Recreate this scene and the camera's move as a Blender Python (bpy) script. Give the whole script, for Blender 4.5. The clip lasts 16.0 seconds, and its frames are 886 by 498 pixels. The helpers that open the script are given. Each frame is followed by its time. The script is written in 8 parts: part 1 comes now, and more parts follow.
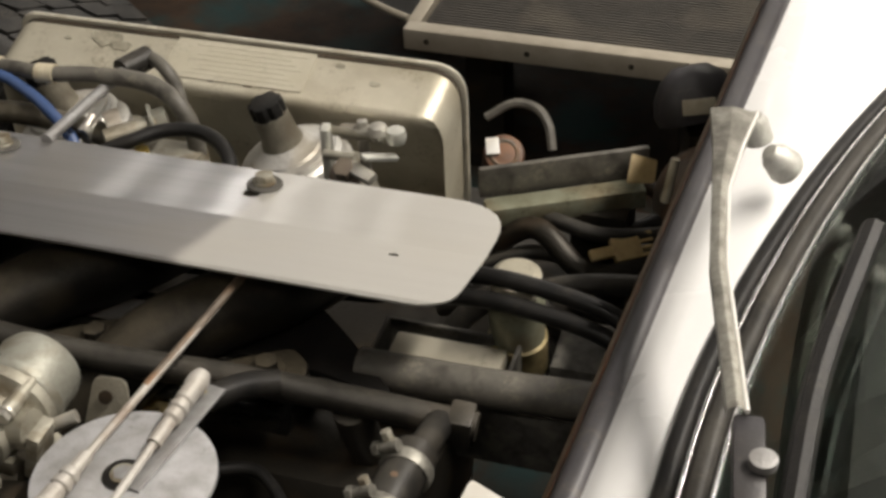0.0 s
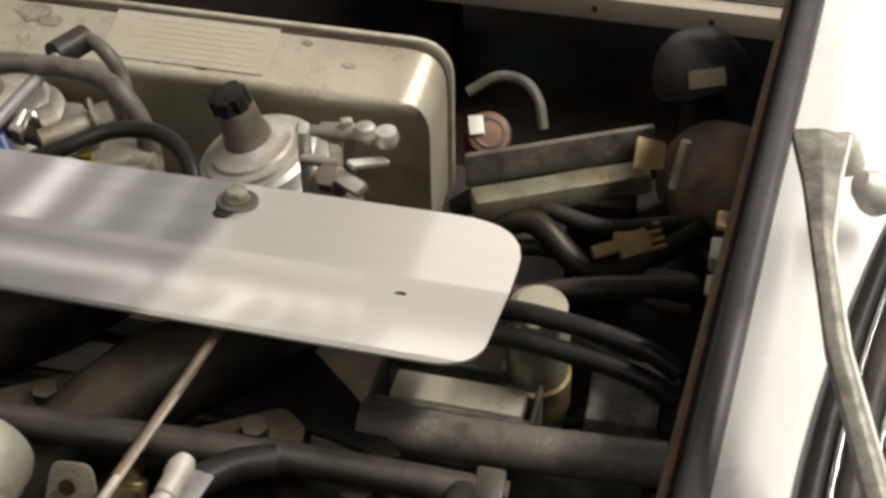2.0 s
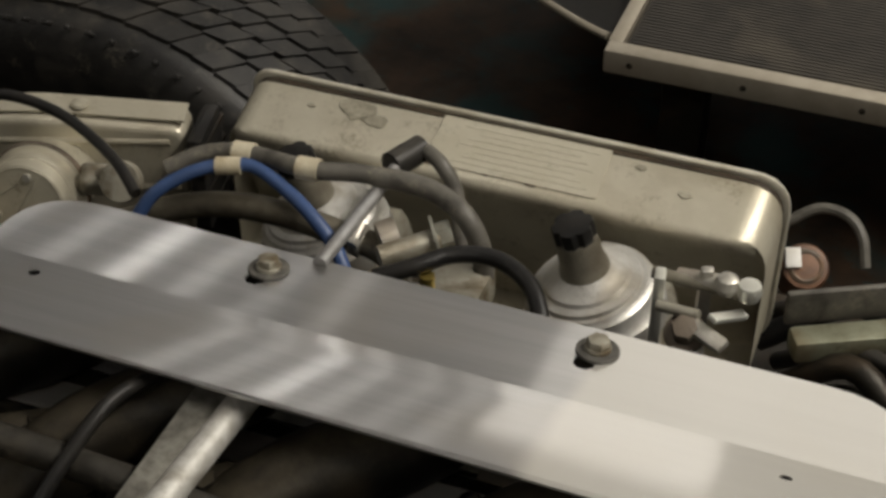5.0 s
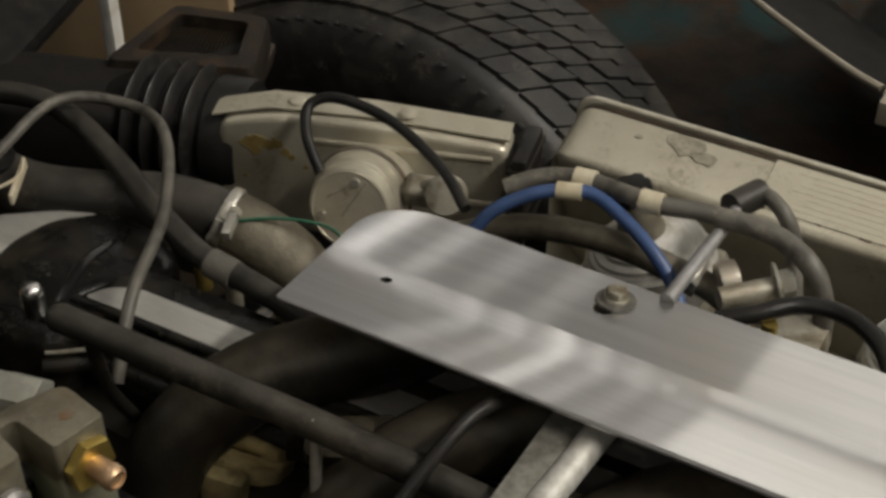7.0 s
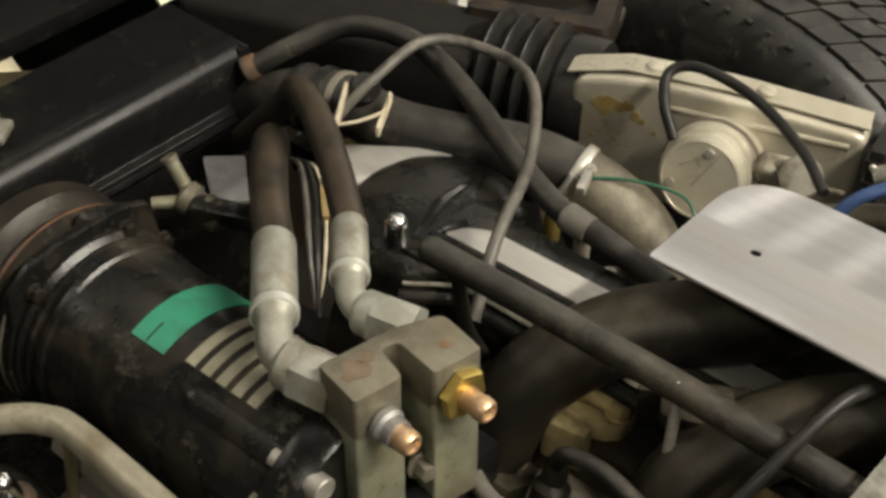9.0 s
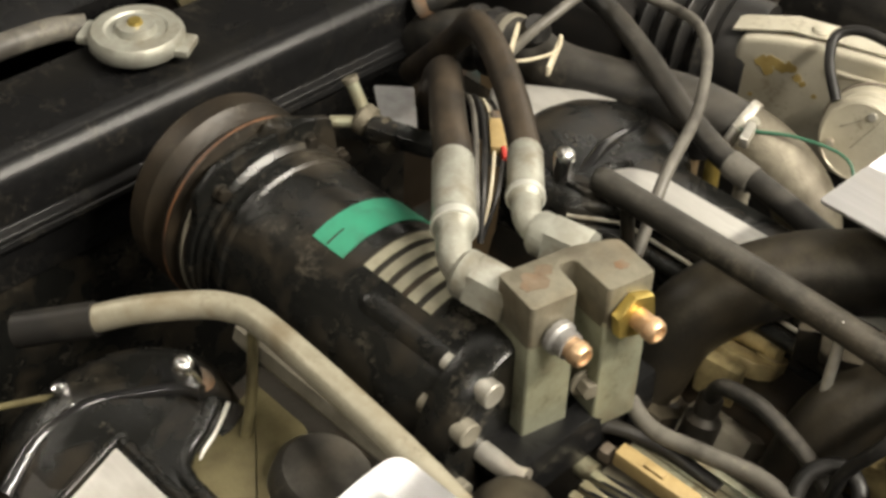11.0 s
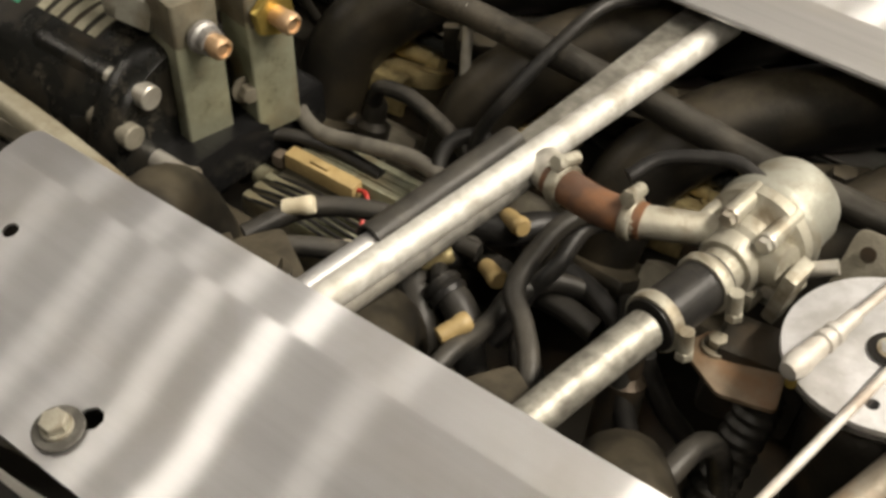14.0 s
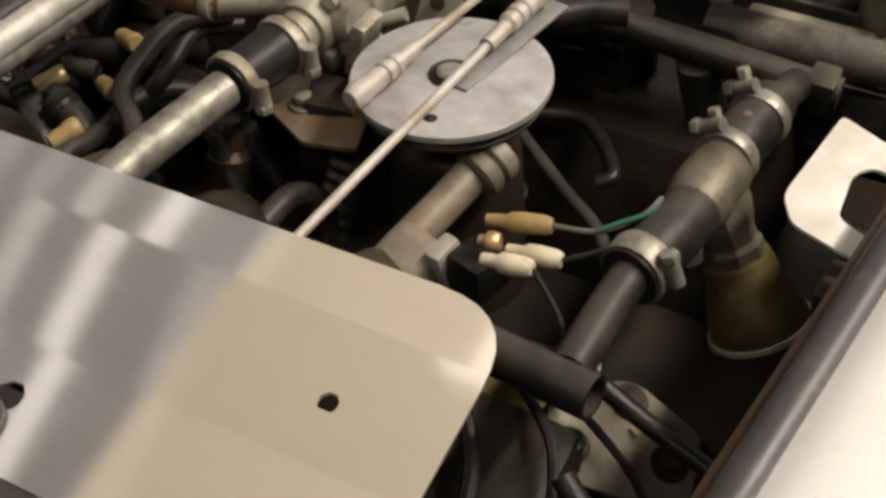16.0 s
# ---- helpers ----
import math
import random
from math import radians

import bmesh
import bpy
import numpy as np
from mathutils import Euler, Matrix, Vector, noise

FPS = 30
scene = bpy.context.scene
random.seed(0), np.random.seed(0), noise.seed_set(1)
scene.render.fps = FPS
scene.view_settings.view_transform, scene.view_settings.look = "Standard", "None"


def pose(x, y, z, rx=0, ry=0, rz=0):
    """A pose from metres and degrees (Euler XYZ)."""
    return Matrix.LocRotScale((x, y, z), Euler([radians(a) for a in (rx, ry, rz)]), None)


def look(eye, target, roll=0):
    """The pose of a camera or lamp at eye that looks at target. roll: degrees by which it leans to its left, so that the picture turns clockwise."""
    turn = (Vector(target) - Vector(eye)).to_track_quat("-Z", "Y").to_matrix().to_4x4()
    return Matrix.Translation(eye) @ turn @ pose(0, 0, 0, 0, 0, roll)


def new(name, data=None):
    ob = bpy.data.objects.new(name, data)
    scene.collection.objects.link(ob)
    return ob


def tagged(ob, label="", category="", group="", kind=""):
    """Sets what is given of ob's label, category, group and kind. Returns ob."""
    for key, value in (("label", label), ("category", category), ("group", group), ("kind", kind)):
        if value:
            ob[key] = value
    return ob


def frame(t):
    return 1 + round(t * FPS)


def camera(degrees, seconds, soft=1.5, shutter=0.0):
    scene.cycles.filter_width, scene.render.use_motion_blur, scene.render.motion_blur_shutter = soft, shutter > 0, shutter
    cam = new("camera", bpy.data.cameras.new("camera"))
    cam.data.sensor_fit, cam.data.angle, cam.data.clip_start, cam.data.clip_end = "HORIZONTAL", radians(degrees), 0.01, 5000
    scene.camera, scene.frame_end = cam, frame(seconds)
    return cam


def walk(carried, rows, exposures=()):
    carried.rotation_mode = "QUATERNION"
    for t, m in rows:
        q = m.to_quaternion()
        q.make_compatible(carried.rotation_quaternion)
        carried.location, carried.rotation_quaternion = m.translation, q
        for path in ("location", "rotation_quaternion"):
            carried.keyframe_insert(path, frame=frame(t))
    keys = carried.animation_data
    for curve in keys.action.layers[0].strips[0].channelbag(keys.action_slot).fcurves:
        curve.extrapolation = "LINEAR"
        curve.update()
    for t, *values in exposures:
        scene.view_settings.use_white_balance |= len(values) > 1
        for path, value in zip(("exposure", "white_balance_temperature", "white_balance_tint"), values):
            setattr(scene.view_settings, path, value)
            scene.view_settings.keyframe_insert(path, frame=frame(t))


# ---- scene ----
cam = camera(33.66, 16.0, soft=3.2)
PATH = [
    (0, (0.3530, -0.4745, 1.4140), (0.0933, 0.2808, 0.8123), -2.55),
    (0.5, (0.2998, -0.4030, 1.3829), (0.0686, 0.3197, 0.7315), -1.47),
    (1, (0.2882, -0.3836, 1.3713), (0.0617, 0.3271, 0.7052), -1.41),
    (1.5, (0.2810, -0.3645, 1.3867), (0.0687, 0.3520, 0.7222), -1.50),
    (2, (0.2523, -0.3416, 1.3856), (0.0618, 0.3907, 0.7319), -1.02),
    (2.5, (0.2154, -0.3265, 1.3881), (0.0183, 0.3986, 0.7283), -1.25),
    (3, (0.1939, -0.3219, 1.3897), (-0.0155, 0.4009, 0.7311), -1.24),
    (3.5, (0.1734, -0.3143, 1.3954), (-0.0499, 0.4095, 0.7425), -1.90),
    (4, (0.1470, -0.3105, 1.4061), (-0.0999, 0.4195, 0.7688), -1.36),
    (4.2, (0.1354, -0.3101, 1.4076), (-0.1160, 0.4182, 0.7701), -0.60),
    (6.3, (0.0477, -0.3343, 1.4321), (-0.2968, 0.3592, 0.7993), -1.03),
    (6.5, (0.0287, -0.3402, 1.4212), (-0.3206, 0.3574, 0.7956), 0.26),
    (7, (0.0017, -0.3522, 1.4176), (-0.3842, 0.3253, 0.7915), 0.22),
    (7.5, (-0.0222, -0.3651, 1.4119), (-0.4491, 0.2862, 0.7846), -0.04),
    (8, (-0.0388, -0.3842, 1.4080), (-0.4988, 0.2399, 0.7764), -0.22),
    (8.5, (-0.0515, -0.3983, 1.4131), (-0.5374, 0.1979, 0.7739), -0.65),
    (9, (-0.0642, -0.4129, 1.4142), (-0.5654, 0.1690, 0.7737), 0.33),
    (9.5, (-0.0732, -0.4311, 1.4101), (-0.5901, 0.1344, 0.7674), 1.19),
    (9.7, (-0.0775, -0.4405, 1.4136), (-0.5988, 0.1152, 0.7660), 1.68),
    (11.8, (-0.0373, -0.4909, 1.3923), (-0.5912, 0.0368, 0.7483), 0.92),
    (12, (-0.0197, -0.4905, 1.3899), (-0.5751, 0.0358, 0.7461), 0.57),
    (12.5, (0.0195, -0.4965, 1.3766), (-0.5258, 0.0361, 0.7293), 0.21),
    (13, (0.0634, -0.5027, 1.3648), (-0.4731, 0.0279, 0.7086), -0.26),
    (13.5, (0.1199, -0.4945, 1.3501), (-0.3944, 0.0503, 0.6877), -0.79),
    (14, (0.1574, -0.4891, 1.3397), (-0.3330, 0.0689, 0.6702), -1.21),
    (14.5, (0.1982, -0.4844, 1.3307), (-0.2730, 0.0836, 0.6559), -1.65),
    (15, (0.2494, -0.4925, 1.3219), (-0.2013, 0.0982, 0.6527), -2.16),
    (15.5, (0.2947, -0.4988, 1.3001), (-0.1369, 0.1094, 0.6339), -2.52),
    (16, (0.3162, -0.5014, 1.2745), (-0.0852, 0.1157, 0.5978), -4.00),
]
EXPOSURES = [(0.0, -0.25, 6450, 13), (0.8, -0.27, 6450, 13), (1.6, -0.22, 6450, 13), (4.0, -0.66, 6450, 12), (6.3, -0.76, 6400, 11), (7.0, -0.68, 6400, 11), (8.2, -0.08, 6500, 10), (9.5, 0.68, 6700, 9), (11.9, 1.12, 6650, 10), (12.5, 1.12, 6650, 10), (13.2, 0.88, 6700, 11), (14.5, 0.26, 6850, 12), (16.0, -0.2, 6950, 15)]
walk(cam, [(t, look(eye, target, roll)) for t, eye, target, roll in PATH], EXPOSURES)

# ---- light: a workshop with rows of ceiling tubes and added fill lamps ----
FLOOR = 0.127
CEIL = 3.2
world = bpy.data.worlds.new("world")
scene.world = world
world.use_nodes = True
world.node_tree.nodes["Background"].inputs[0].default_value = (0.9, 0.92, 1.0, 1)
world.node_tree.nodes["Background"].inputs[1].default_value = 0.01
WARM, TUBE = (1.0, 0.935, 0.82), (1.0, 0.95, 0.86)
# Lamp at y 8.75 is added to brighten the north wall; y -1.9 is fill.
LAMPS = [(1.5, 0.9, 0.16, 2.6, 175, WARM), (0.3, -1.9, 1.5, 0.16, 17, WARM), (-0.70, 0.75, 0.26, 1.2, 5, WARM), *[(x, 0.45, 0.085, 1.7, power, TUBE) for x, power in ((-1.42, 0.4), (-1.71, 1.7), (-1.93, 0.8), (-2.10, 0.36), (-2.26, 0.48), (-2.52, 0.36))], (-0.05, 4.7, 2.0, 1.8, 32, WARM), *[(x, 6.1, 0.11, 5.4, power, TUBE) for x, power in ((-1.95, 2.4), (-2.25, 2.4), (-2.56, 5.0), (-2.86, 14.0), (-3.2, 5.0), (-3.55, 6.0))], (-1.15, 7.7, 1.3, 1.6, 30, WARM), (-3.5, 8.75, 2.8, 0.2, 14, TUBE), (-3.6, -1.2, 0.16, 1.5, 22, WARM)]
for lx, ly, sx, sy, power, tone in LAMPS:
    d = bpy.data.lights.new("ceiling_lamp", "AREA")
    d.shape, d.size, d.size_y, d.energy = "RECTANGLE", sx, sy, power
    d.color = tone
    o = new("ceiling_lamp", d)
    o.matrix_world = pose(lx, ly, CEIL - 0.075)


# ---- materials ----
def material(name, base, rough=0.5, metal=0.0, second=None, mix=0.5, scale=40.0, bump=0.0, bump_scale=300.0, stretch=(1, 1, 1),
             coat=0.0, rough_var=0.1, third=None, third_scale=9.0, third_amount=0.5, spec=0.5, aniso=0.0, dust=0.0, dust_colour=(0.16, 0.14, 0.105)):
    """A surface with fine grain (second colour) and larger stains (third colour), bump and uneven gloss."""
    m = bpy.data.materials.new(name)
    m.use_nodes = True
    nt = m.node_tree
    n, l = nt.nodes, nt.links
    b = n["Principled BSDF"]
    b.inputs["Metallic"].default_value = metal
    b.inputs["Specular IOR Level"].default_value = spec
    b.inputs["Coat Weight"].default_value = coat
    b.inputs["Coat Roughness"].default_value = 0.12
    b.inputs["Anisotropic"].default_value = aniso
    tc = n.new("ShaderNodeTexCoord")
    mp = n.new("ShaderNodeMapping")
    mp.inputs["Scale"].default_value = stretch
    l.new(tc.outputs["Object"], mp.inputs[0])
    t1 = n.new("ShaderNodeTexNoise")
    t1.inputs["Scale"].default_value, t1.inputs["Detail"].default_value, t1.inputs["Roughness"].default_value = scale, 6, 0.65
    l.new(mp.outputs[0], t1.inputs["Vector"])
    r1 = n.new("ShaderNodeMapRange")
    r1.inputs["From Min"].default_value, r1.inputs["From Max"].default_value = 0.38, 0.66
    l.new(t1.outputs["Fac"], r1.inputs["Value"])
    mx = n.new("ShaderNodeMix")
    mx.data_type = "RGBA"
    mx.inputs["A"].default_value = (*base, 1)
    mx.inputs["B"].default_value = (*(second or [c * 0.7 for c in base]), 1)
    sc = n.new("ShaderNodeMath")
    sc.operation = "MULTIPLY"
    sc.inputs[1].default_value = mix
    l.new(r1.outputs["Result"], sc.inputs[0])
    l.new(sc.outputs[0], mx.inputs["Factor"])
    colour = mx.outputs["Result"]
    t2 = n.new("ShaderNodeTexNoise")
    t2.inputs["Scale"].default_value, t2.inputs["Detail"].default_value = third_scale, 8
    t2.inputs["Distortion"].default_value = 0.4
    l.new(tc.outputs["Object"], t2.inputs["Vector"])
    if third:
        r2 = n.new("ShaderNodeMapRange")
        r2.inputs["From Min"].default_value, r2.inputs["From Max"].default_value = 0.5, 0.68
        r2.inputs["To Max"].default_value = third_amount
        l.new(t2.outputs["Fac"], r2.inputs["Value"])
        m2 = n.new("ShaderNodeMix")
        m2.data_type = "RGBA"
        m2.inputs["B"].default_value = (*third, 1)
        l.new(colour, m2.inputs["A"])
        l.new(r2.outputs["Result"], m2.inputs["Factor"])
        colour = m2.outputs["Result"]
    gloss = t2.outputs["Fac"]
    if dust:
        # settled dust and rubbed specks, in clumps
        t4, t5, mu, r4, m4 = n.new("ShaderNodeTexNoise"), n.new("ShaderNodeTexNoise"), n.new("ShaderNodeMath"), n.new("ShaderNodeMapRange"), n.new("ShaderNodeMix")
        t4.inputs["Scale"].default_value, t4.inputs["Detail"].default_value, t4.inputs["Roughness"].default_value = 230, 5, 0.75
        t5.inputs["Scale"].default_value, t5.inputs["Detail"].default_value = 38, 5
        l.new(tc.outputs["Object"], t4.inputs["Vector"])
        l.new(tc.outputs["Object"], t5.inputs["Vector"])
        mu.operation = "MULTIPLY"
        l.new(t4.outputs["Fac"], mu.inputs[0])
        l.new(t5.outputs["Fac"], mu.inputs[1])
        r4.inputs["From Min"].default_value, r4.inputs["From Max"].default_value, r4.inputs["To Max"].default_value = 0.30, 0.46, dust
        l.new(mu.outputs[0], r4.inputs["Value"])
        m4.data_type = "RGBA"
        m4.inputs["B"].default_value = (*dust_colour, 1)
        l.new(colour, m4.inputs["A"])
        l.new(r4.outputs["Result"], m4.inputs["Factor"])
        colour = m4.outputs["Result"]
        ad = n.new("ShaderNodeMath")
        ad.operation = "ADD"
        l.new(gloss, ad.inputs[0])
        l.new(r4.outputs["Result"], ad.inputs[1])
        gloss = ad.outputs[0]
    l.new(colour, b.inputs["Base Color"])
    rr = n.new("ShaderNodeMapRange")
    rr.inputs["To Min"].default_value, rr.inputs["To Max"].default_value = max(rough - rough_var, 0.03), min(rough + rough_var, 1)
    l.new(gloss, rr.inputs["Value"])
    l.new(rr.outputs["Result"], b.inputs["Roughness"])
    if bump:
        t3 = n.new("ShaderNodeTexNoise")
        t3.inputs["Scale"].default_value, t3.inputs["Detail"].default_value = bump_scale, 4
        l.new(mp.outputs[0], t3.inputs["Vector"])
        bp = n.new("ShaderNodeBump")
        bp.inputs["Strength"].default_value, bp.inputs["Distance"].default_value = bump, 0.001
        l.new(t3.outputs["Fac"], bp.inputs["Height"])
        l.new(bp.outputs[0], b.inputs["Normal"])
    return m


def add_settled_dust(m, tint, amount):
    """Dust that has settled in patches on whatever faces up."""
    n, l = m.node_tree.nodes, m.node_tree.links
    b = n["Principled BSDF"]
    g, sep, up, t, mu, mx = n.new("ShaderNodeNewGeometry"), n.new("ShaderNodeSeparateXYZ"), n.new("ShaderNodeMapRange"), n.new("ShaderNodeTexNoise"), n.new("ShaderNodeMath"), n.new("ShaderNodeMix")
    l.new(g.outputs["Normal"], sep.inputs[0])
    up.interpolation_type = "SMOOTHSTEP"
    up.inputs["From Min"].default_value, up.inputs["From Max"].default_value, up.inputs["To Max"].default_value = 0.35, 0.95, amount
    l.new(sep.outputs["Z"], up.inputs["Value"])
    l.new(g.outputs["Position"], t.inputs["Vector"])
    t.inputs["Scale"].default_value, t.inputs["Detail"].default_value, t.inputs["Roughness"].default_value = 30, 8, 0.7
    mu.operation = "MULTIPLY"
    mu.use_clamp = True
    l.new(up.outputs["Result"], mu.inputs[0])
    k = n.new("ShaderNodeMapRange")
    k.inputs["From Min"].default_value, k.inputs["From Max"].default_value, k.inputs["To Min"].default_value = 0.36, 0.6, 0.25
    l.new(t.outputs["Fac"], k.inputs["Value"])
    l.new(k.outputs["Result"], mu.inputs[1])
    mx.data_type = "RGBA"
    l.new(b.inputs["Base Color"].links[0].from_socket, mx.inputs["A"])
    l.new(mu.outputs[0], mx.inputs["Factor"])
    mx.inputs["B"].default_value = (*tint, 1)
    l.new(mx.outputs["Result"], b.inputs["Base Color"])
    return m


M_BRUSHED = material("brushed_aluminium", (0.54, 0.538, 0.535), 0.38, 1.0, (0.42, 0.418, 0.415), 0.6, 60, 0.04, 260, (0.06, 1.6, 1.6), coat=0.7, rough_var=0.06, third=(0.52, 0.49, 0.44), third_scale=14, third_amount=0.5)

def add_waves(m, scale, height):
    """Long shallow ripples across a sheet, added under the fine relief."""
    n, l = m.node_tree.nodes, m.node_tree.links
    tc, mp, t, bp = n.new("ShaderNodeTexCoord"), n.new("ShaderNodeMapping"), n.new("ShaderNodeTexNoise"), n.new("ShaderNodeBump")
    mp.inputs["Scale"].default_value = (1.0, 0.12, 0.12)
    mp.inputs["Rotation"].default_value = (0, 0, radians(8))
    t.inputs["Scale"].default_value, t.inputs["Detail"].default_value = scale, 0.0
    bp.inputs["Distance"].default_value = height
    l.new(tc.outputs["Object"], mp.inputs[0])
    l.new(mp.outputs[0], t.inputs["Vector"])
    l.new(t.outputs["Fac"], bp.inputs["Height"])
    fine = next(x for x in n if x.type == "BUMP" and x is not bp)
    l.new(bp.outputs[0], fine.inputs["Normal"])


add_waves(M_BRUSHED, 14, 0.0008)
M_BRUSHED_NEAR = material("rippled_aluminium", (0.62, 0.62, 0.63), 0.44, 1.0, (0.52, 0.52, 0.53), 0.5, 60, 0.03, 260, (0.06, 1.6, 1.6), coat=1.0, rough_var=0.05, third=(0.50, 0.475, 0.44), third_scale=14, third_amount=0.5)
add_waves(M_BRUSHED_NEAR, 16, 0.0010)
def add_painted_reflection(m, start, tint, amount):
    """Paints a pale, dull reflection into one end of a sheet's colour, with an uneven soft border."""
    n, l = m.node_tree.nodes, m.node_tree.links
    b = n["Principled BSDF"]
    g, sep, t, add, r = n.new("ShaderNodeNewGeometry"), n.new("ShaderNodeSeparateXYZ"), n.new("ShaderNodeTexNoise"), n.new("ShaderNodeMath"), n.new("ShaderNodeMapRange")
    l.new(g.outputs["Position"], sep.inputs[0])
    l.new(g.outputs["Position"], t.inputs["Vector"])
    t.inputs["Scale"].default_value, t.inputs["Detail"].default_value = 16.0, 4.0
    add.operation = "MULTIPLY_ADD"
    add.inputs[1].default_value = 0.016
    l.new(t.outputs["Fac"], add.inputs[0])
    l.new(sep.outputs["X"], add.inputs[2])
    r.interpolation_type = "SMOOTHSTEP"
    r.inputs["From Min"].default_value, r.inputs["From Max"].default_value = start + 0.001, start + 0.015
    r.inputs["To Max"].default_value = amount
    l.new(add.outputs[0], r.inputs["Value"])
    mx = n.new("ShaderNodeMix")
    mx.data_type = "RGBA"
    old = b.inputs["Base Color"].links[0].from_socket
    l.new(r.outputs["Result"], mx.inputs["Factor"])
    l.new(old, mx.inputs["A"])
    mx.inputs["B"].default_value = (*tint, 1)
    l.new(mx.outputs["Result"], b.inputs["Base Color"])
    for socket, far in (("Metallic", 0.45), ("Coat Weight", 0.45)):
        v = n.new("ShaderNodeMapRange")
        v.inputs["To Min"].default_value, v.inputs["To Max"].default_value = b.inputs[socket].default_value, far
        l.new(r.outputs["Result"], v.inputs["Value"])
        l.new(v.outputs["Result"], b.inputs[socket])


# The warm reflection at the sheets' right ends is put into their colour.
add_painted_reflection(M_BRUSHED, -0.035, (0.70, 0.68, 0.62), 0.68)
add_painted_reflection(M_BRUSHED_NEAR, 0.005, (0.68, 0.605, 0.455), 0.72)
for _m in (M_BRUSHED, M_BRUSHED_NEAR):
    _m.node_tree.nodes["Principled BSDF"].inputs["Coat IOR"].default_value = 2.3
    _m.node_tree.nodes["Principled BSDF"].inputs["Coat Roughness"].default_value = 0.065
M_ALU = material("bare_aluminium", (0.62, 0.605, 0.565), 0.46, 0.65, (0.44, 0.425, 0.385), 0.6, 90, 0.2, 400, (0.2, 1, 1), third=(0.30, 0.28, 0.24), third_scale=14, third_amount=0.6)
M_CAST = material("cast_aluminium", (0.42, 0.40, 0.335), 0.48, 0.5, (0.29, 0.27, 0.21), 0.7, 70, 0.5, 700, third=(0.13, 0.095, 0.05), third_scale=42, third_amount=0.9, dust=0.6, dust_colour=(0.14, 0.10, 0.05))
M_CASTDARK = material("grimy_cast_alloy", (0.27, 0.25, 0.20), 0.55, 0.4, (0.15, 0.135, 0.10), 0.7, 60, 0.5, 600, third=(0.07, 0.055, 0.035), third_scale=20, third_amount=0.7)
M_CARB = material("dull_polished_cast", (0.72, 0.71, 0.67), 0.44, 0.75, (0.50, 0.48, 0.43), 0.6, 60, 0.3, 600, third=(0.34, 0.29, 0.21), third_scale=25, third_amount=0.7, dust=0.55)
M_ZINC = material("zinc_plated_steel", (0.60, 0.58, 0.525), 0.42, 0.75, (0.38, 0.36, 0.30), 0.6, 80, 0.25, 500, third=(0.3, 0.2, 0.11), third_scale=30, third_amount=0.4)
M_MATTEZINC = material("matt_grey_crimped_alloy", (0.40, 0.40, 0.35), 0.46, 0.5, (0.27, 0.262, 0.215), 0.8, 60, 0.4, 500, third=(0.17, 0.14, 0.09), third_scale=40, third_amount=0.65, dust=0.25)
M_RUST = material("rust_stained_casting", (0.16, 0.13, 0.10), 0.55, 0.3, (0.085, 0.066, 0.05), 0.8, 60, 0.4, 500, third=(0.27, 0.13, 0.05), third_scale=28, third_amount=0.6, dust=0.5)
M_GALV = material("galvanised_steel", (0.60, 0.59, 0.555), 0.6, 0.45, (0.38, 0.365, 0.325), 0.7, 150, 0.2, 420, third=(0.26, 0.235, 0.19), third_scale=34, third_amount=0.7, dust=0.35)
M_DULL = material("dull_grey_alloy", (0.40, 0.40, 0.40), 0.5, 0.7, (0.27, 0.26, 0.25), 0.6, 110, 0.4, 600, third=(0.22, 0.2, 0.18), third_scale=20, third_amount=0.5)
M_VALVE = material("rust_stained_pale_casting", (0.30, 0.27, 0.22), 0.5, 0.35, (0.19, 0.155, 0.115), 0.8, 40, 0.4, 500, third=(0.26, 0.13, 0.055), third_scale=30, third_amount=0.6, dust=0.4, dust_colour=(0.12, 0.085, 0.05))
M_ROD = material("dull_rusted_rod", (0.50, 0.48, 0.445), 0.58, 0.3, (0.34, 0.30, 0.25), 0.7, 50, 0.3, 500, third=(0.20, 0.125, 0.075), third_scale=20, third_amount=0.75, dust=0.4)
M_DISC = material("scuffed_pale_alloy", (0.60, 0.60, 0.61), 0.52, 0.6, (0.37, 0.37, 0.37), 0.6, 60, 0.25, 500, third=(0.25, 0.235, 0.21), third_scale=26, third_amount=0.6, dust=0.5, dust_colour=(0.18, 0.165, 0.14))
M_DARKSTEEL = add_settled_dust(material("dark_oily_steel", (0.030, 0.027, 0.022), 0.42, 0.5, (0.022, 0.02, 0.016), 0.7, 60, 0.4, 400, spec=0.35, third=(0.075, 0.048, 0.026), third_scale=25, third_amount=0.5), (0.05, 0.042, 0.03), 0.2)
M_OLIVE = material("olive_passivated_steel", (0.33, 0.335, 0.245), 0.38, 0.5, (0.22, 0.22, 0.15), 0.8, 38, 0.25, 400, third=(0.18, 0.12, 0.06), third_scale=22, third_amount=0.6, dust=0.7, dust_colour=(0.09, 0.065, 0.035))
M_GLOSS = material("gloss_black_paint", (0.0085, 0.0085, 0.009), 0.2, 0.0, (0.014, 0.014, 0.014), 0.5, 120, 0.10, 300, coat=1.0, rough_var=0.1, third=(0.03, 0.027, 0.022), third_scale=16, third_amount=0.6, dust=0.3)
M_CRACKLE = material("black_engine_enamel", (0.0062, 0.0064, 0.006), 0.27, 0.0, (0.012, 0.012, 0.0105), 0.5, 200, 0.2, 500, third=(0.036, 0.029, 0.02), third_scale=32, third_amount=0.55, spec=0.32, rough_var=0.16, dust=0.32)
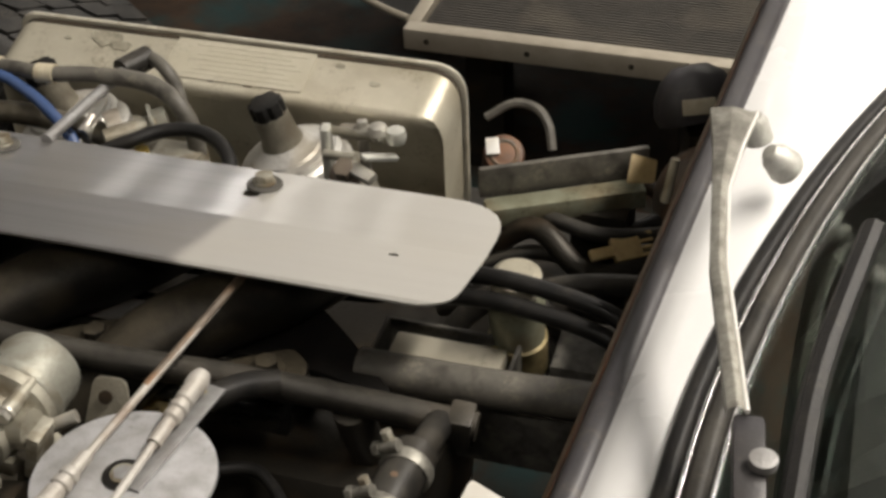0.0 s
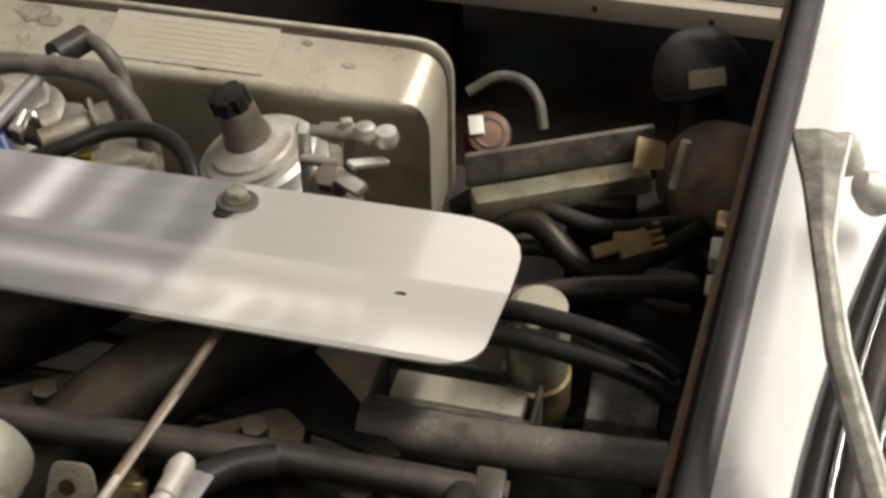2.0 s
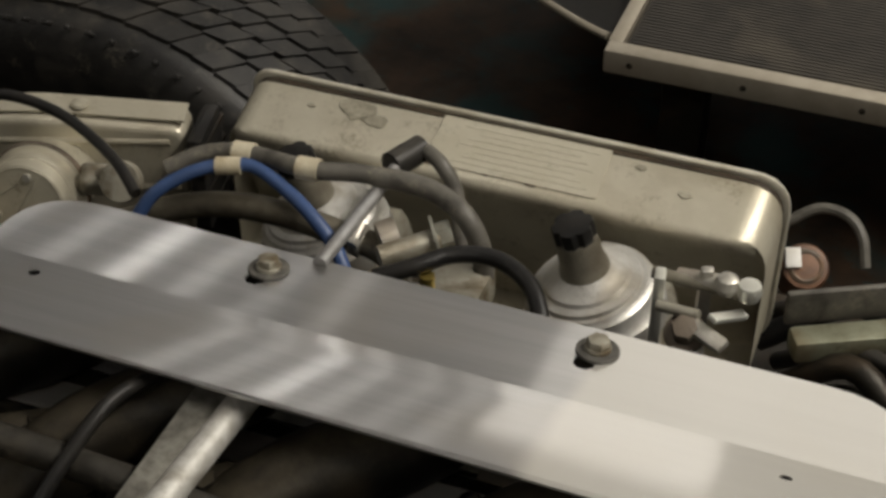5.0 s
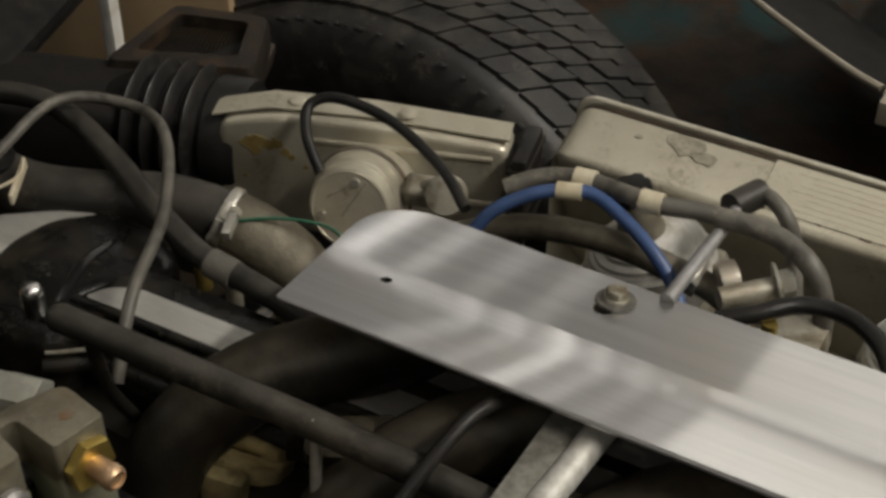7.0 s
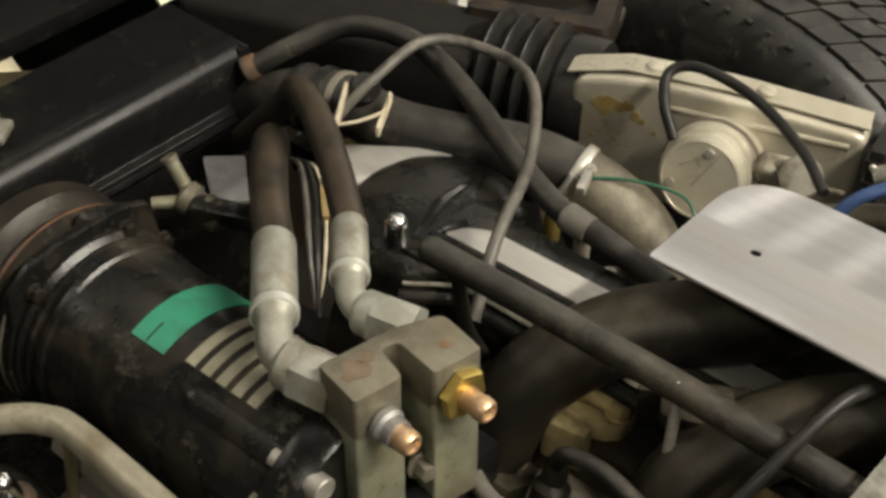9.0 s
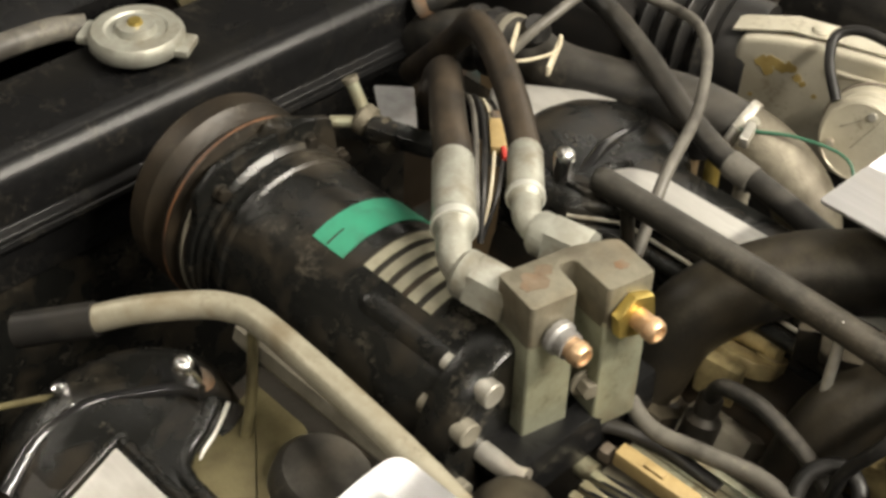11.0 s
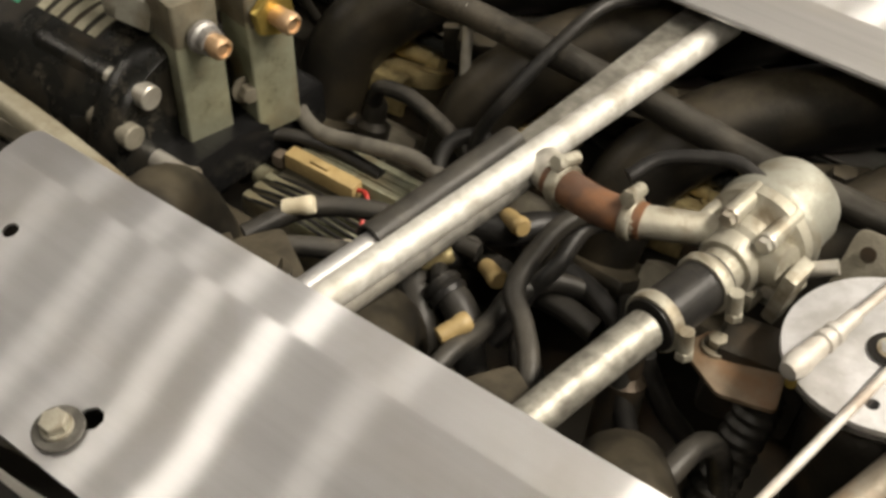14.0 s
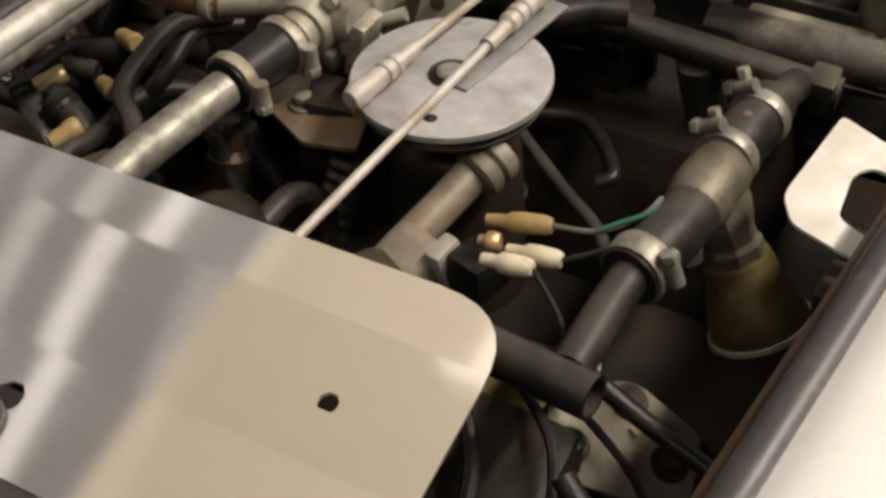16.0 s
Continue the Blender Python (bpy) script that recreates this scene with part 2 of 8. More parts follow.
M_RUBBER = material("black_rubber", (0.011, 0.0108, 0.0105), 0.4, 0.0, (0.02, 0.0185, 0.017), 0.6, 60, 0.25, 500, third=(0.036, 0.032, 0.026), third_scale=30, third_amount=0.35, spec=0.3, dust=0.16)
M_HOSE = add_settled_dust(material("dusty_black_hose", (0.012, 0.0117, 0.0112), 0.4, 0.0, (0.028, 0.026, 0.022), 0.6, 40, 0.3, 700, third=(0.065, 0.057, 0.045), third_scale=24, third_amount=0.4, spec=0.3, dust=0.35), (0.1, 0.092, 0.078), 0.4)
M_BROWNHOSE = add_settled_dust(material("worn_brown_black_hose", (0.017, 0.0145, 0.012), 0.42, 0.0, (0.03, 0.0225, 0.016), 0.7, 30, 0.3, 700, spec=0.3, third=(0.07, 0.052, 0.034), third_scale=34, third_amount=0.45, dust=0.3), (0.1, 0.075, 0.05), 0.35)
M_GREYWIRE = material("grey_plastic_cable", (0.13, 0.121, 0.102), 0.5, 0.0, (0.075, 0.07, 0.06), 0.7, 80, 0.2, 600, third=(0.03, 0.026, 0.022), third_scale=48, third_amount=0.8, dust=0.75, dust_colour=(0.26, 0.235, 0.18))
M_CHAMP = material("champagne_grey_paint", (0.57, 0.535, 0.43), 0.36, 0.42, (0.46, 0.425, 0.33), 0.6, 34, 0.28, 330, third=(0.27, 0.225, 0.145), third_scale=11, third_amount=0.55, dust=0.62, dust_colour=(0.17, 0.13, 0.075))
M_RIM = material("pale_rim_edge", (0.68, 0.645, 0.54), 0.4, 0.4, (0.52, 0.48, 0.38), 0.6, 60, 0.2, 400, third=(0.3, 0.25, 0.16), third_scale=30, third_amount=0.5)
M_BRASS = material("brass", (0.68, 0.52, 0.15), 0.36, 0.9, (0.42, 0.30, 0.08), 0.6, 80, 0.2, 500)
M_COPPER = material("pale_copper_fitting", (0.66, 0.46, 0.28), 0.42, 0.8, (0.46, 0.29, 0.17), 0.6, 90, 0.2, 500)
M_COPPERHOSE = material("rusty_brown_hose", (0.085, 0.045, 0.028), 0.5, 0.0, (0.23, 0.10, 0.04), 0.8, 45, 0.3, 500, third=(0.04, 0.03, 0.022), third_scale=30, third_amount=0.7)
M_OCHRE = material("oily_ochre_casting", (0.50, 0.41, 0.21), 0.36, 0.45, (0.20, 0.15, 0.07), 0.9, 50, 0.4, 400, third=(0.05, 0.04, 0.022), third_scale=26, third_amount=0.75)
M_GREEN = material("green_label", (0.03, 0.235, 0.14), 0.45, 0.0, (0.025, 0.165, 0.10), 0.6, 60, third=(0.035, 0.09, 0.06), third_scale=60, third_amount=0.4)
M_BLUE = material("blue_hose", (0.052, 0.095, 0.225), 0.4, 0.0, (0.036, 0.065, 0.15), 0.6, 50)
M_CREAM = material("yellowed_plastic", (0.36, 0.265, 0.12), 0.5, 0.0, (0.22, 0.15, 0.06), 0.7, 70, dust=0.5, dust_colour=(0.12, 0.08, 0.04))
M_IVORY = material("ivory_tag", (0.60, 0.55, 0.42), 0.55, 0.0, (0.42, 0.35, 0.22), 0.7, 60, 0.3, 400, third=(0.25, 0.18, 0.09), third_scale=40, third_amount=0.5, dust=0.7, dust_colour=(0.2, 0.14, 0.07))
M_WHITE = material("white_car_paint", (0.86, 0.86, 0.85), 0.25, 0.0, (0.76, 0.76, 0.75), 0.4, 10, coat=0.6)
M_WHITEPART = material("white_painted_steel", (0.72, 0.71, 0.67), 0.4, 0.0, (0.55, 0.52, 0.46), 0.5, 50, third=(0.35, 0.3, 0.22), third_scale=30, third_amount=0.4)
M_TYRE = material("tyre_rubber", (0.0075, 0.0073, 0.007), 0.46, 0.0, (0.024, 0.0225, 0.020), 0.7, 50, 0.5, 500, third=(0.05, 0.045, 0.037), third_scale=22, third_amount=0.6, dust=0.4)
M_CHROME = material("chrome", (0.80, 0.80, 0.79), 0.2, 1.0, (0.68, 0.67, 0.65), 0.4, 40, rough_var=0.05)
M_GREENWIRE = material("green_wire", (0.02, 0.10, 0.055), 0.5)
M_REDWIRE = material("red_wire", (0.45, 0.04, 0.03), 0.5)
M_FLOOR = material("worn_painted_floor", (0.014, 0.0095, 0.006), 0.72, 0.0, (0.046, 0.026, 0.014), 0.9, 12, 0.4, 90, third=(0.012, 0.040, 0.042), third_scale=6.5, third_amount=0.8, spec=0.2, dust=0.8, dust_colour=(0.015, 0.05, 0.05))
M_WALL = material("painted_wall", (0.80, 0.775, 0.73), 0.8, 0.0, (0.72, 0.69, 0.64), 0.6, 6)
M_WALL_DARK = material("grey_green_wall", (0.25, 0.24, 0.21), 0.8, 0.0, (0.19, 0.18, 0.16), 0.6, 6)
M_CEIL = material("ceiling_paint", (0.36, 0.35, 0.325), 0.9, 0.0, (0.29, 0.28, 0.255), 0.5, 5)
M_PULLEY = material("grimy_brown_pulley", (0.017, 0.0145, 0.011), 0.42, 0.2, (0.042, 0.031, 0.021), 0.7, 50, 0.3, 400, (1, 0.3, 0.3), spec=0.3, third=(0.055, 0.040, 0.024), third_scale=14, third_amount=0.6, dust=0.3)
M_OILSTAIN = material("ochre_oil_stain", (0.36, 0.27, 0.10), 0.4, 0.2, (0.22, 0.155, 0.05), 0.8, 120)
M_BLOCKTOP = material("brown_stained_steel", (0.25, 0.232, 0.175), 0.4, 0.5, (0.125, 0.108, 0.078), 0.8, 45, 0.4, 400, third=(0.17, 0.115, 0.06), third_scale=26, third_amount=0.5, dust=0.3)
M_BELL = material("dull_bronze", (0.22, 0.17, 0.075), 0.42, 0.7, (0.12, 0.095, 0.045), 0.7, 40, 0.3, 300, third=(0.34, 0.27, 0.10), third_scale=30, third_amount=0.5)
M_SATIN = material("satin_brown_black_paint", (0.018, 0.016, 0.0125), 0.36, 0.0, (0.028, 0.024, 0.018), 0.6, 60, 0.3, 500, third=(0.05, 0.037, 0.023), third_scale=14, third_amount=0.6, spec=0.6, dust=0.22)
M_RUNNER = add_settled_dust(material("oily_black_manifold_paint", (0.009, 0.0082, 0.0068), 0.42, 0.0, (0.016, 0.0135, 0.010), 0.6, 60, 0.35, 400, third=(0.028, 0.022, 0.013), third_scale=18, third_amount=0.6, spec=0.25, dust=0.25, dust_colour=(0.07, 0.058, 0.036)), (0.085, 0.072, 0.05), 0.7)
M_MATTEBLACK = material("matt_black_underseal", (0.010, 0.0095, 0.009), 0.75, 0.0, (0.016, 0.0135, 0.011), 0.7, 60, 0.4, 300, spec=0.2, dust=0.25, dust_colour=(0.045, 0.032, 0.02))
M_STRIPE = material("dull_olive_print", (0.30, 0.285, 0.21), 0.5, 0.0, (0.18, 0.165, 0.115), 0.8, 90, dust=0.6, dust_colour=(0.05, 0.04, 0.03))
M_CREAMPIPE = material("cream_grey_pipe", (0.40, 0.37, 0.285), 0.42, 0.35, (0.27, 0.245, 0.175), 0.6, 60, 0.2, 400, third=(0.17, 0.125, 0.065), third_scale=26, third_amount=0.7, dust=0.5)
M_VENT = material("rust_dusted_rubber", (0.012, 0.010, 0.008), 0.5, 0.0, (0.030, 0.022, 0.015), 0.8, 30, 0.5, 300, third=(0.06, 0.036, 0.018), third_scale=20, third_amount=0.7, spec=0.4, dust=0.5, dust_colour=(0.10, 0.065, 0.035))
M_SEAL = material("greyed_bulb_rubber", (0.036, 0.034, 0.037), 0.42, 0.0, (0.056, 0.052, 0.055), 0.6, 50, 0.15, 400, third=(0.03, 0.026, 0.022), third_scale=20, third_amount=0.5, spec=0.6, dust=0.4)
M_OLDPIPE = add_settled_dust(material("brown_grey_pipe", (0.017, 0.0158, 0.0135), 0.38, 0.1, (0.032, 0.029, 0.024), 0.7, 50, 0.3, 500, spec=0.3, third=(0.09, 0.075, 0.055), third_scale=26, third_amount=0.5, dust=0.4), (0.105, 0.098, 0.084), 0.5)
M_CASTOLIVE = material("oily_olive_casting", (0.15, 0.13, 0.065), 0.42, 0.35, (0.085, 0.07, 0.035), 0.8, 40, 0.4, 400, third=(0.03, 0.024, 0.014), third_scale=24, third_amount=0.8)
M_RUSTPLATE = material("rusty_plate", (0.22, 0.17, 0.12), 0.5, 0.4, (0.13, 0.095, 0.06), 0.7, 60, 0.4, 400, third=(0.19, 0.10, 0.045), third_scale=36, third_amount=0.7)
M_STAIN = material("dark_grey_stain", (0.20, 0.185, 0.14), 0.6, 0.1, (0.40, 0.37, 0.29), 0.95, 120)
M_ELBOW = material("oil_soaked_alloy", (0.20, 0.18, 0.135), 0.5, 0.45, (0.10, 0.085, 0.06), 0.8, 50, 0.5, 500, third=(0.055, 0.045, 0.03), third_scale=22, third_amount=0.7, dust=0.3)
M_GALVDARK = material("oil_darkened_zinc", (0.12, 0.115, 0.102), 0.66, 0.35, (0.06, 0.056, 0.05), 0.9, 110, 0.5, 300, third=(0.24, 0.225, 0.19), third_scale=60, third_amount=0.6)
M_TANK = material("aged_black_tank_paint", (0.007, 0.007, 0.0072), 0.27, 0.0, (0.011, 0.011, 0.011), 0.5, 120, 0.10, 400, coat=0.0, rough_var=0.08, third=(0.011, 0.0105, 0.009), third_scale=16, third_amount=0.5, spec=0.13, dust=0.14)
M_GALVDULL = material("mottled_old_zinc", (0.36, 0.35, 0.305), 0.5, 0.6, (0.16, 0.15, 0.13), 0.9, 110, 0.5, 300, third=(0.06, 0.055, 0.045), third_scale=40, third_amount=0.6)
M_BRIGHT = material("bright_crimp_ring", (0.72, 0.72, 0.66), 0.4, 0.6, (0.55, 0.54, 0.47), 0.5, 60)
M_TAN = material("tan_board", (0.36, 0.26, 0.15), 0.6, 0.0, (0.28, 0.2, 0.11), 0.6, 20)
M_MAT = material("ribbed_grey_matting", (0.06, 0.054, 0.045), 0.6, 0.0, (0.034, 0.031, 0.027), 0.7, 25, third=(0.15, 0.13, 0.10), third_scale=8, third_amount=0.6)
M_TRIM = material("aluminium_nosing", (0.50, 0.455, 0.37), 0.4, 0.6, (0.38, 0.33, 0.25), 0.6, 30)
M_STICKER = material("faded_paper_label", (0.49, 0.46, 0.37), 0.5, 0.2, (0.42, 0.385, 0.29), 0.6, 40, dust=0.5)
M_INK = material("faded_print", (0.42, 0.39, 0.30), 0.6, 0.1, (0.52, 0.49, 0.40), 0.9, 160)
M_GLASS = bpy.data.materials.new("windscreen_glass")
M_GLASS.use_nodes = True
_g = M_GLASS.node_tree.nodes["Principled BSDF"]
_g.inputs["Transmission Weight"].default_value, _g.inputs["Roughness"].default_value = 1.0, 0.02
_g.inputs["Base Color"].default_value = (0.78, 0.88, 0.82, 1)


# ---- mesh helpers ----
HOME = {}


def thing(name, at, label, category, group="", kind=""):
    e = new(name)
    e.location = at
    e.empty_display_size = 0.02
    HOME[e.name] = Matrix.Translation(at)
    return tagged(e, label, category, group, kind)


def mesh_of(name, bm, mat, smooth=38):
    me = bpy.data.meshes.new(name)
    bmesh.ops.recalc_face_normals(bm, faces=bm.faces)
    for f in bm.faces:
        f.smooth = True
    for e in bm.edges:
        if len(e.link_faces) == 2 and e.calc_face_angle(0) > radians(smooth):
            e.smooth = False
    bm.to_mesh(me)
    bm.free()
    me.materials.append(mat)
    return me


def part(name, bm, mat, parent, label="", smooth=38):
    ob = new(name, mesh_of(name, bm, mat, smooth))
    if parent is not None:
        ob.parent = parent
        ob.matrix_parent_inverse = HOME.get(parent.name, Matrix.Identity(4)).inverted()
    return tagged(ob, label)


def single(name, bm, mat, label, category, group="", kind="", smooth=38):
    return tagged(part(name, bm, mat, None, "", smooth), label, category, group, kind)


def frame_of(a, b):
    """A matrix at a whose z axis points to b."""
    d = Vector(b) - Vector(a)
    return Matrix.Translation(a) @ d.to_track_quat("Z", "Y").to_matrix().to_4x4()


def spline(pts, step=6):
    """Points on a smooth curve through pts (Catmull-Rom); a fourth value is the radius factor."""
    P = [np.array(p, float) for p in pts]
    if len(P) == 2:
        return P
    P = [2 * P[0] - P[1], *P, 2 * P[-1] - P[-2]]
    out = []
    for i in range(1, len(P) - 2):
        p0, p1, p2, p3 = P[i - 1:i + 3]
        for k in range(step):
            t = k / step
            out.append(0.5 * (2 * p1 + (p2 - p0) * t + (2 * p0 - 5 * p1 + 4 * p2 - p3) * t * t + (3 * p1 - p0 - 3 * p2 + p3) * t ** 3))
    out.append(P[-2])
    return out


def tube(pts, r, seg=12, step=6, into=None, wall=0.0, straight=False, rings=0, ring_r=0.0):
    """A tube along pts. wall: open ends with that thickness."""
    bm = into or bmesh.new()
    C = [np.array(p, float) for p in pts] if straight else spline(pts, step)
    rad = [r * (c[3] if len(c) > 3 else 1.0) for c in C]
    C = [Vector(c[:3]) for c in C]
    tang = [(C[min(i + 1, len(C) - 1)] - C[max(i - 1, 0)]).normalized() for i in range(len(C))]
    up = tang[0].orthogonal().normalized()
    loops = []
    for i, c in enumerate(C):
        up = (up - tang[i] * up.dot(tang[i])).normalized()
        side = tang[i].cross(up)
        k = 1.0 + (ring_r if rings and i % rings == 0 else 0.0)
        loops.append([bm.verts.new(c + (up * math.cos(a) + side * math.sin(a)) * rad[i] * k) for a in [2 * math.pi * j / seg for j in range(seg)]])
    for a, b in zip(loops, loops[1:]):
        for j in range(seg):
            bm.faces.new((a[j], a[(j + 1) % seg], b[(j + 1) % seg], b[j]))
    for loop, c, s in ((loops[0], C[0], 1), (loops[-1], C[-1], -1)):
        if wall:
            inn = [bm.verts.new(c + (v.co - c) * (1 - wall / r)) for v in loop]
            t = tang[0] if s > 0 else tang[-1]
            deep = [bm.verts.new(v.co + t * s * r * 1.5) for v in inn]
            for j in range(seg):
                q = (j + 1) % seg
                bm.faces.new((loop[j], loop[q], inn[q], inn[j]))
                bm.faces.new((inn[j], inn[q], deep[q], deep[j]))
            bm.faces.new(deep)
        else:
            bm.faces.new(loop)
    return bm


def lathe(profile, m=None, seg=32, into=None):
    """Turned solid: profile of (radius, height) about z, placed by m."""
    bm = into or bmesh.new()
    m = m or Matrix.Identity(4)
    rows = []
    for r, h in profile:
        if r < 1e-5:
            rows.append([bm.verts.new(m @ Vector((0, 0, h)))])
        else:
            rows.append([bm.verts.new(m @ Vector((r * math.cos(2 * math.pi * j / seg), r * math.sin(2 * math.pi * j / seg), h))) for j in range(seg)])
    for a, b in zip(rows, rows[1:]):
        for j in range(seg):
            q = (j + 1) % seg
            vs = [a[j % len(a)], a[q % len(a)], b[q % len(b)], b[j % len(b)]]
            vs = [v for i, v in enumerate(vs) if v not in vs[:i]]
            if len(vs) > 2:
                bm.faces.new(vs)
    for row, flip in ((rows[0], 1), (rows[-1], 0)):
        if len(row) > 2:
            bm.faces.new(row)
    return bm


def box(m, size, bevel=0.002, seg=2, into=None, taper=1.0):
    """A bevelled box about the origin of m."""
    bm = bmesh.new()
    bmesh.ops.create_cube(bm, size=1)
    for v in bm.verts:
        k = taper if v.co.z > 0 else 1.0
        v.co = Vector((v.co.x * size[0] * k, v.co.y * size[1] * k, v.co.z * size[2]))
    if bevel:
        bmesh.ops.bevel(bm, geom=list(bm.edges), offset=bevel, segments=seg, affect="EDGES", profile=0.6)
    bmesh.ops.transform(bm, matrix=m, verts=bm.verts)
    return merge(into, bm)


def merge(into, bm):
    if into is None:
        return bm
    me = bpy.data.meshes.new("tmp")
    bm.to_mesh(me)
    bm.free()
    into.from_mesh(me)
    bpy.data.meshes.remove(me)
    return into


def rounded(points, radii, n=6):
    """A polygon with rounded corners."""
    out = []
    N = len(points)
    for i in range(N):
        p, r = Vector(points[i]), radii[i] if isinstance(radii, (list, tuple)) else radii
        if r <= 0:
            out.append(p)
            continue
        a, b = (Vector(points[i - 1]) - p).normalized(), (Vector(points[(i + 1) % N]) - p).normalized()
        s, e = p + a * r, p + b * r
        for k in range(n + 1):
            t = k / n
            out.append((1 - t) ** 2 * s + 2 * t * (1 - t) * p + t * t * e)
    return out


def prism(poly, thick, m=None, bevel=0.0, into=None, seg=2):
    """A flat polygon (x, y) pushed out by thick along z and bevelled."""
    bm = bmesh.new()
    f = bm.faces.new([bm.verts.new((p[0], p[1], 0)) for p in poly])
    ext = bmesh.ops.extrude_face_region(bm, geom=[f])
    bmesh.ops.translate(bm, vec=(0, 0, thick), verts=[v for v in ext["geom"] if isinstance(v, bmesh.types.BMVert)])
    if bevel:
        edges = [e for e in bm.edges if len(e.link_faces) == 2 and e.calc_face_angle(0) > 0.9 and abs(e.verts[0].co.z - e.verts[1].co.z) < 1e-6]
        bmesh.ops.bevel(bm, geom=edges, offset=bevel, segments=seg, affect="EDGES", profile=0.6)
    if m is not None:
        bmesh.ops.transform(bm, matrix=m, verts=bm.verts)
    return merge(into, bm)


def hexbolt(at, axis, r=0.007, h=0.006, washer=1.6, into=None):
    """Hexagon head on a washer, axis pointing out of the surface."""
    bm = into or bmesh.new()
    m = frame_of(at, Vector(at) + Vector(axis))
    if washer:
        lathe([(0.0, 0), (r * washer, 0), (r * washer, 0.0015), (r * washer * 0.95, 0.002), (0, 0.002)], m, 20, bm)
    hexa = [(r * math.cos(radians(60 * k)), r * math.sin(radians(60 * k))) for k in range(6)]
    prism(hexa, h, m @ Matrix.Translation((0, 0, 0.002)), r * 0.12, bm)
    return bm


def clamp_band(center, axis, r, width=0.012, screw=(0, 0, 1), mat=None, parent=None):
    """A worm-drive hose clamp: the band and its screw housing."""
    a = Vector(axis).normalized()
    c = Vector(center)
    m = frame_of(c - a * width / 2, c + a)
    w = width
    band = part("clamp_band", lathe([(r, 0), (r + 0.0012, 0), (r + 0.0018, w * 0.15), (r + 0.0018, w * 0.85), (r + 0.0012, w), (r, w)], m, 28), mat or M_ZINC, parent)
    s = (Vector(screw) - a * Vector(screw).dot(a)).normalized()
    side = a.cross(s)
    at = c + s * (r + 0.004)
    bm = tube([at - side * 0.006, at + side * 0.006], 0.004, 10, straight=True)
    hexa = [(0.0048 * math.cos(radians(60 * k)), 0.0048 * math.sin(radians(60 * k))) for k in range(6)]
    prism(hexa, 0.005, frame_of(at + side * 0.006, at + side * 0.03), 0.0006, bm)
    part("clamp_screw", bm, mat or M_ZINC, band)
    return band


def hose(name, pts, r, mat, label, category="hose", seg=12, step=6, group="", rings=0, ring_r=0.0):
    return single(name, tube(pts, r, seg, step, rings=rings, ring_r=ring_r), mat, label, category, group)


# ---- room ----
def slab(name, x0, x1, y0, y1, z0, z1, mat, label, category):
    return single(name, box(pose((x0 + x1) / 2, (y0 + y1) / 2, (z0 + z1) / 2), (x1 - x0, y1 - y0, z1 - z0), 0), mat, label, category, kind="structure")


slab("floor", -6, 6, -5, 9.5, FLOOR - 0.1, FLOOR, M_FLOOR, "dark worn workshop floor with teal paint remains", "floor")
slab("ceiling", -6, 6, -5, 9.5, CEIL, CEIL + 0.1, M_CEIL, "pale painted workshop ceiling", "ceiling")
slab("wall_north", -6, 6, 9.5, 9.65, FLOOR, CEIL, M_WALL, "plain painted workshop wall", "wall")
slab("wall_south", -6, 6, -5.15, -5, FLOOR, CEIL, M_WALL_DARK, "plain painted workshop wall", "wall")
slab("wall_east", 6, 6.15, -5, 9.5, FLOOR, CEIL, M_WALL_DARK, "plain painted workshop wall", "wall")
slab("wall_west", -6.15, -6, -5, 9.5, FLOOR, CEIL, M_WALL_DARK, "plain painted workshop wall", "wall")
for lx, ly, sx, sy, power, tone in LAMPS:
    t = thing("ceiling_light", (lx, ly, CEIL), "unseen ceiling light, inferred from reflections or added as fill", "ceiling light", "ceiling lights")
    part("housing", box(pose(lx, ly, CEIL - 0.03), (sx + 0.06, sy + 0.06, 0.06), 0.008), M_WHITEPART, t)


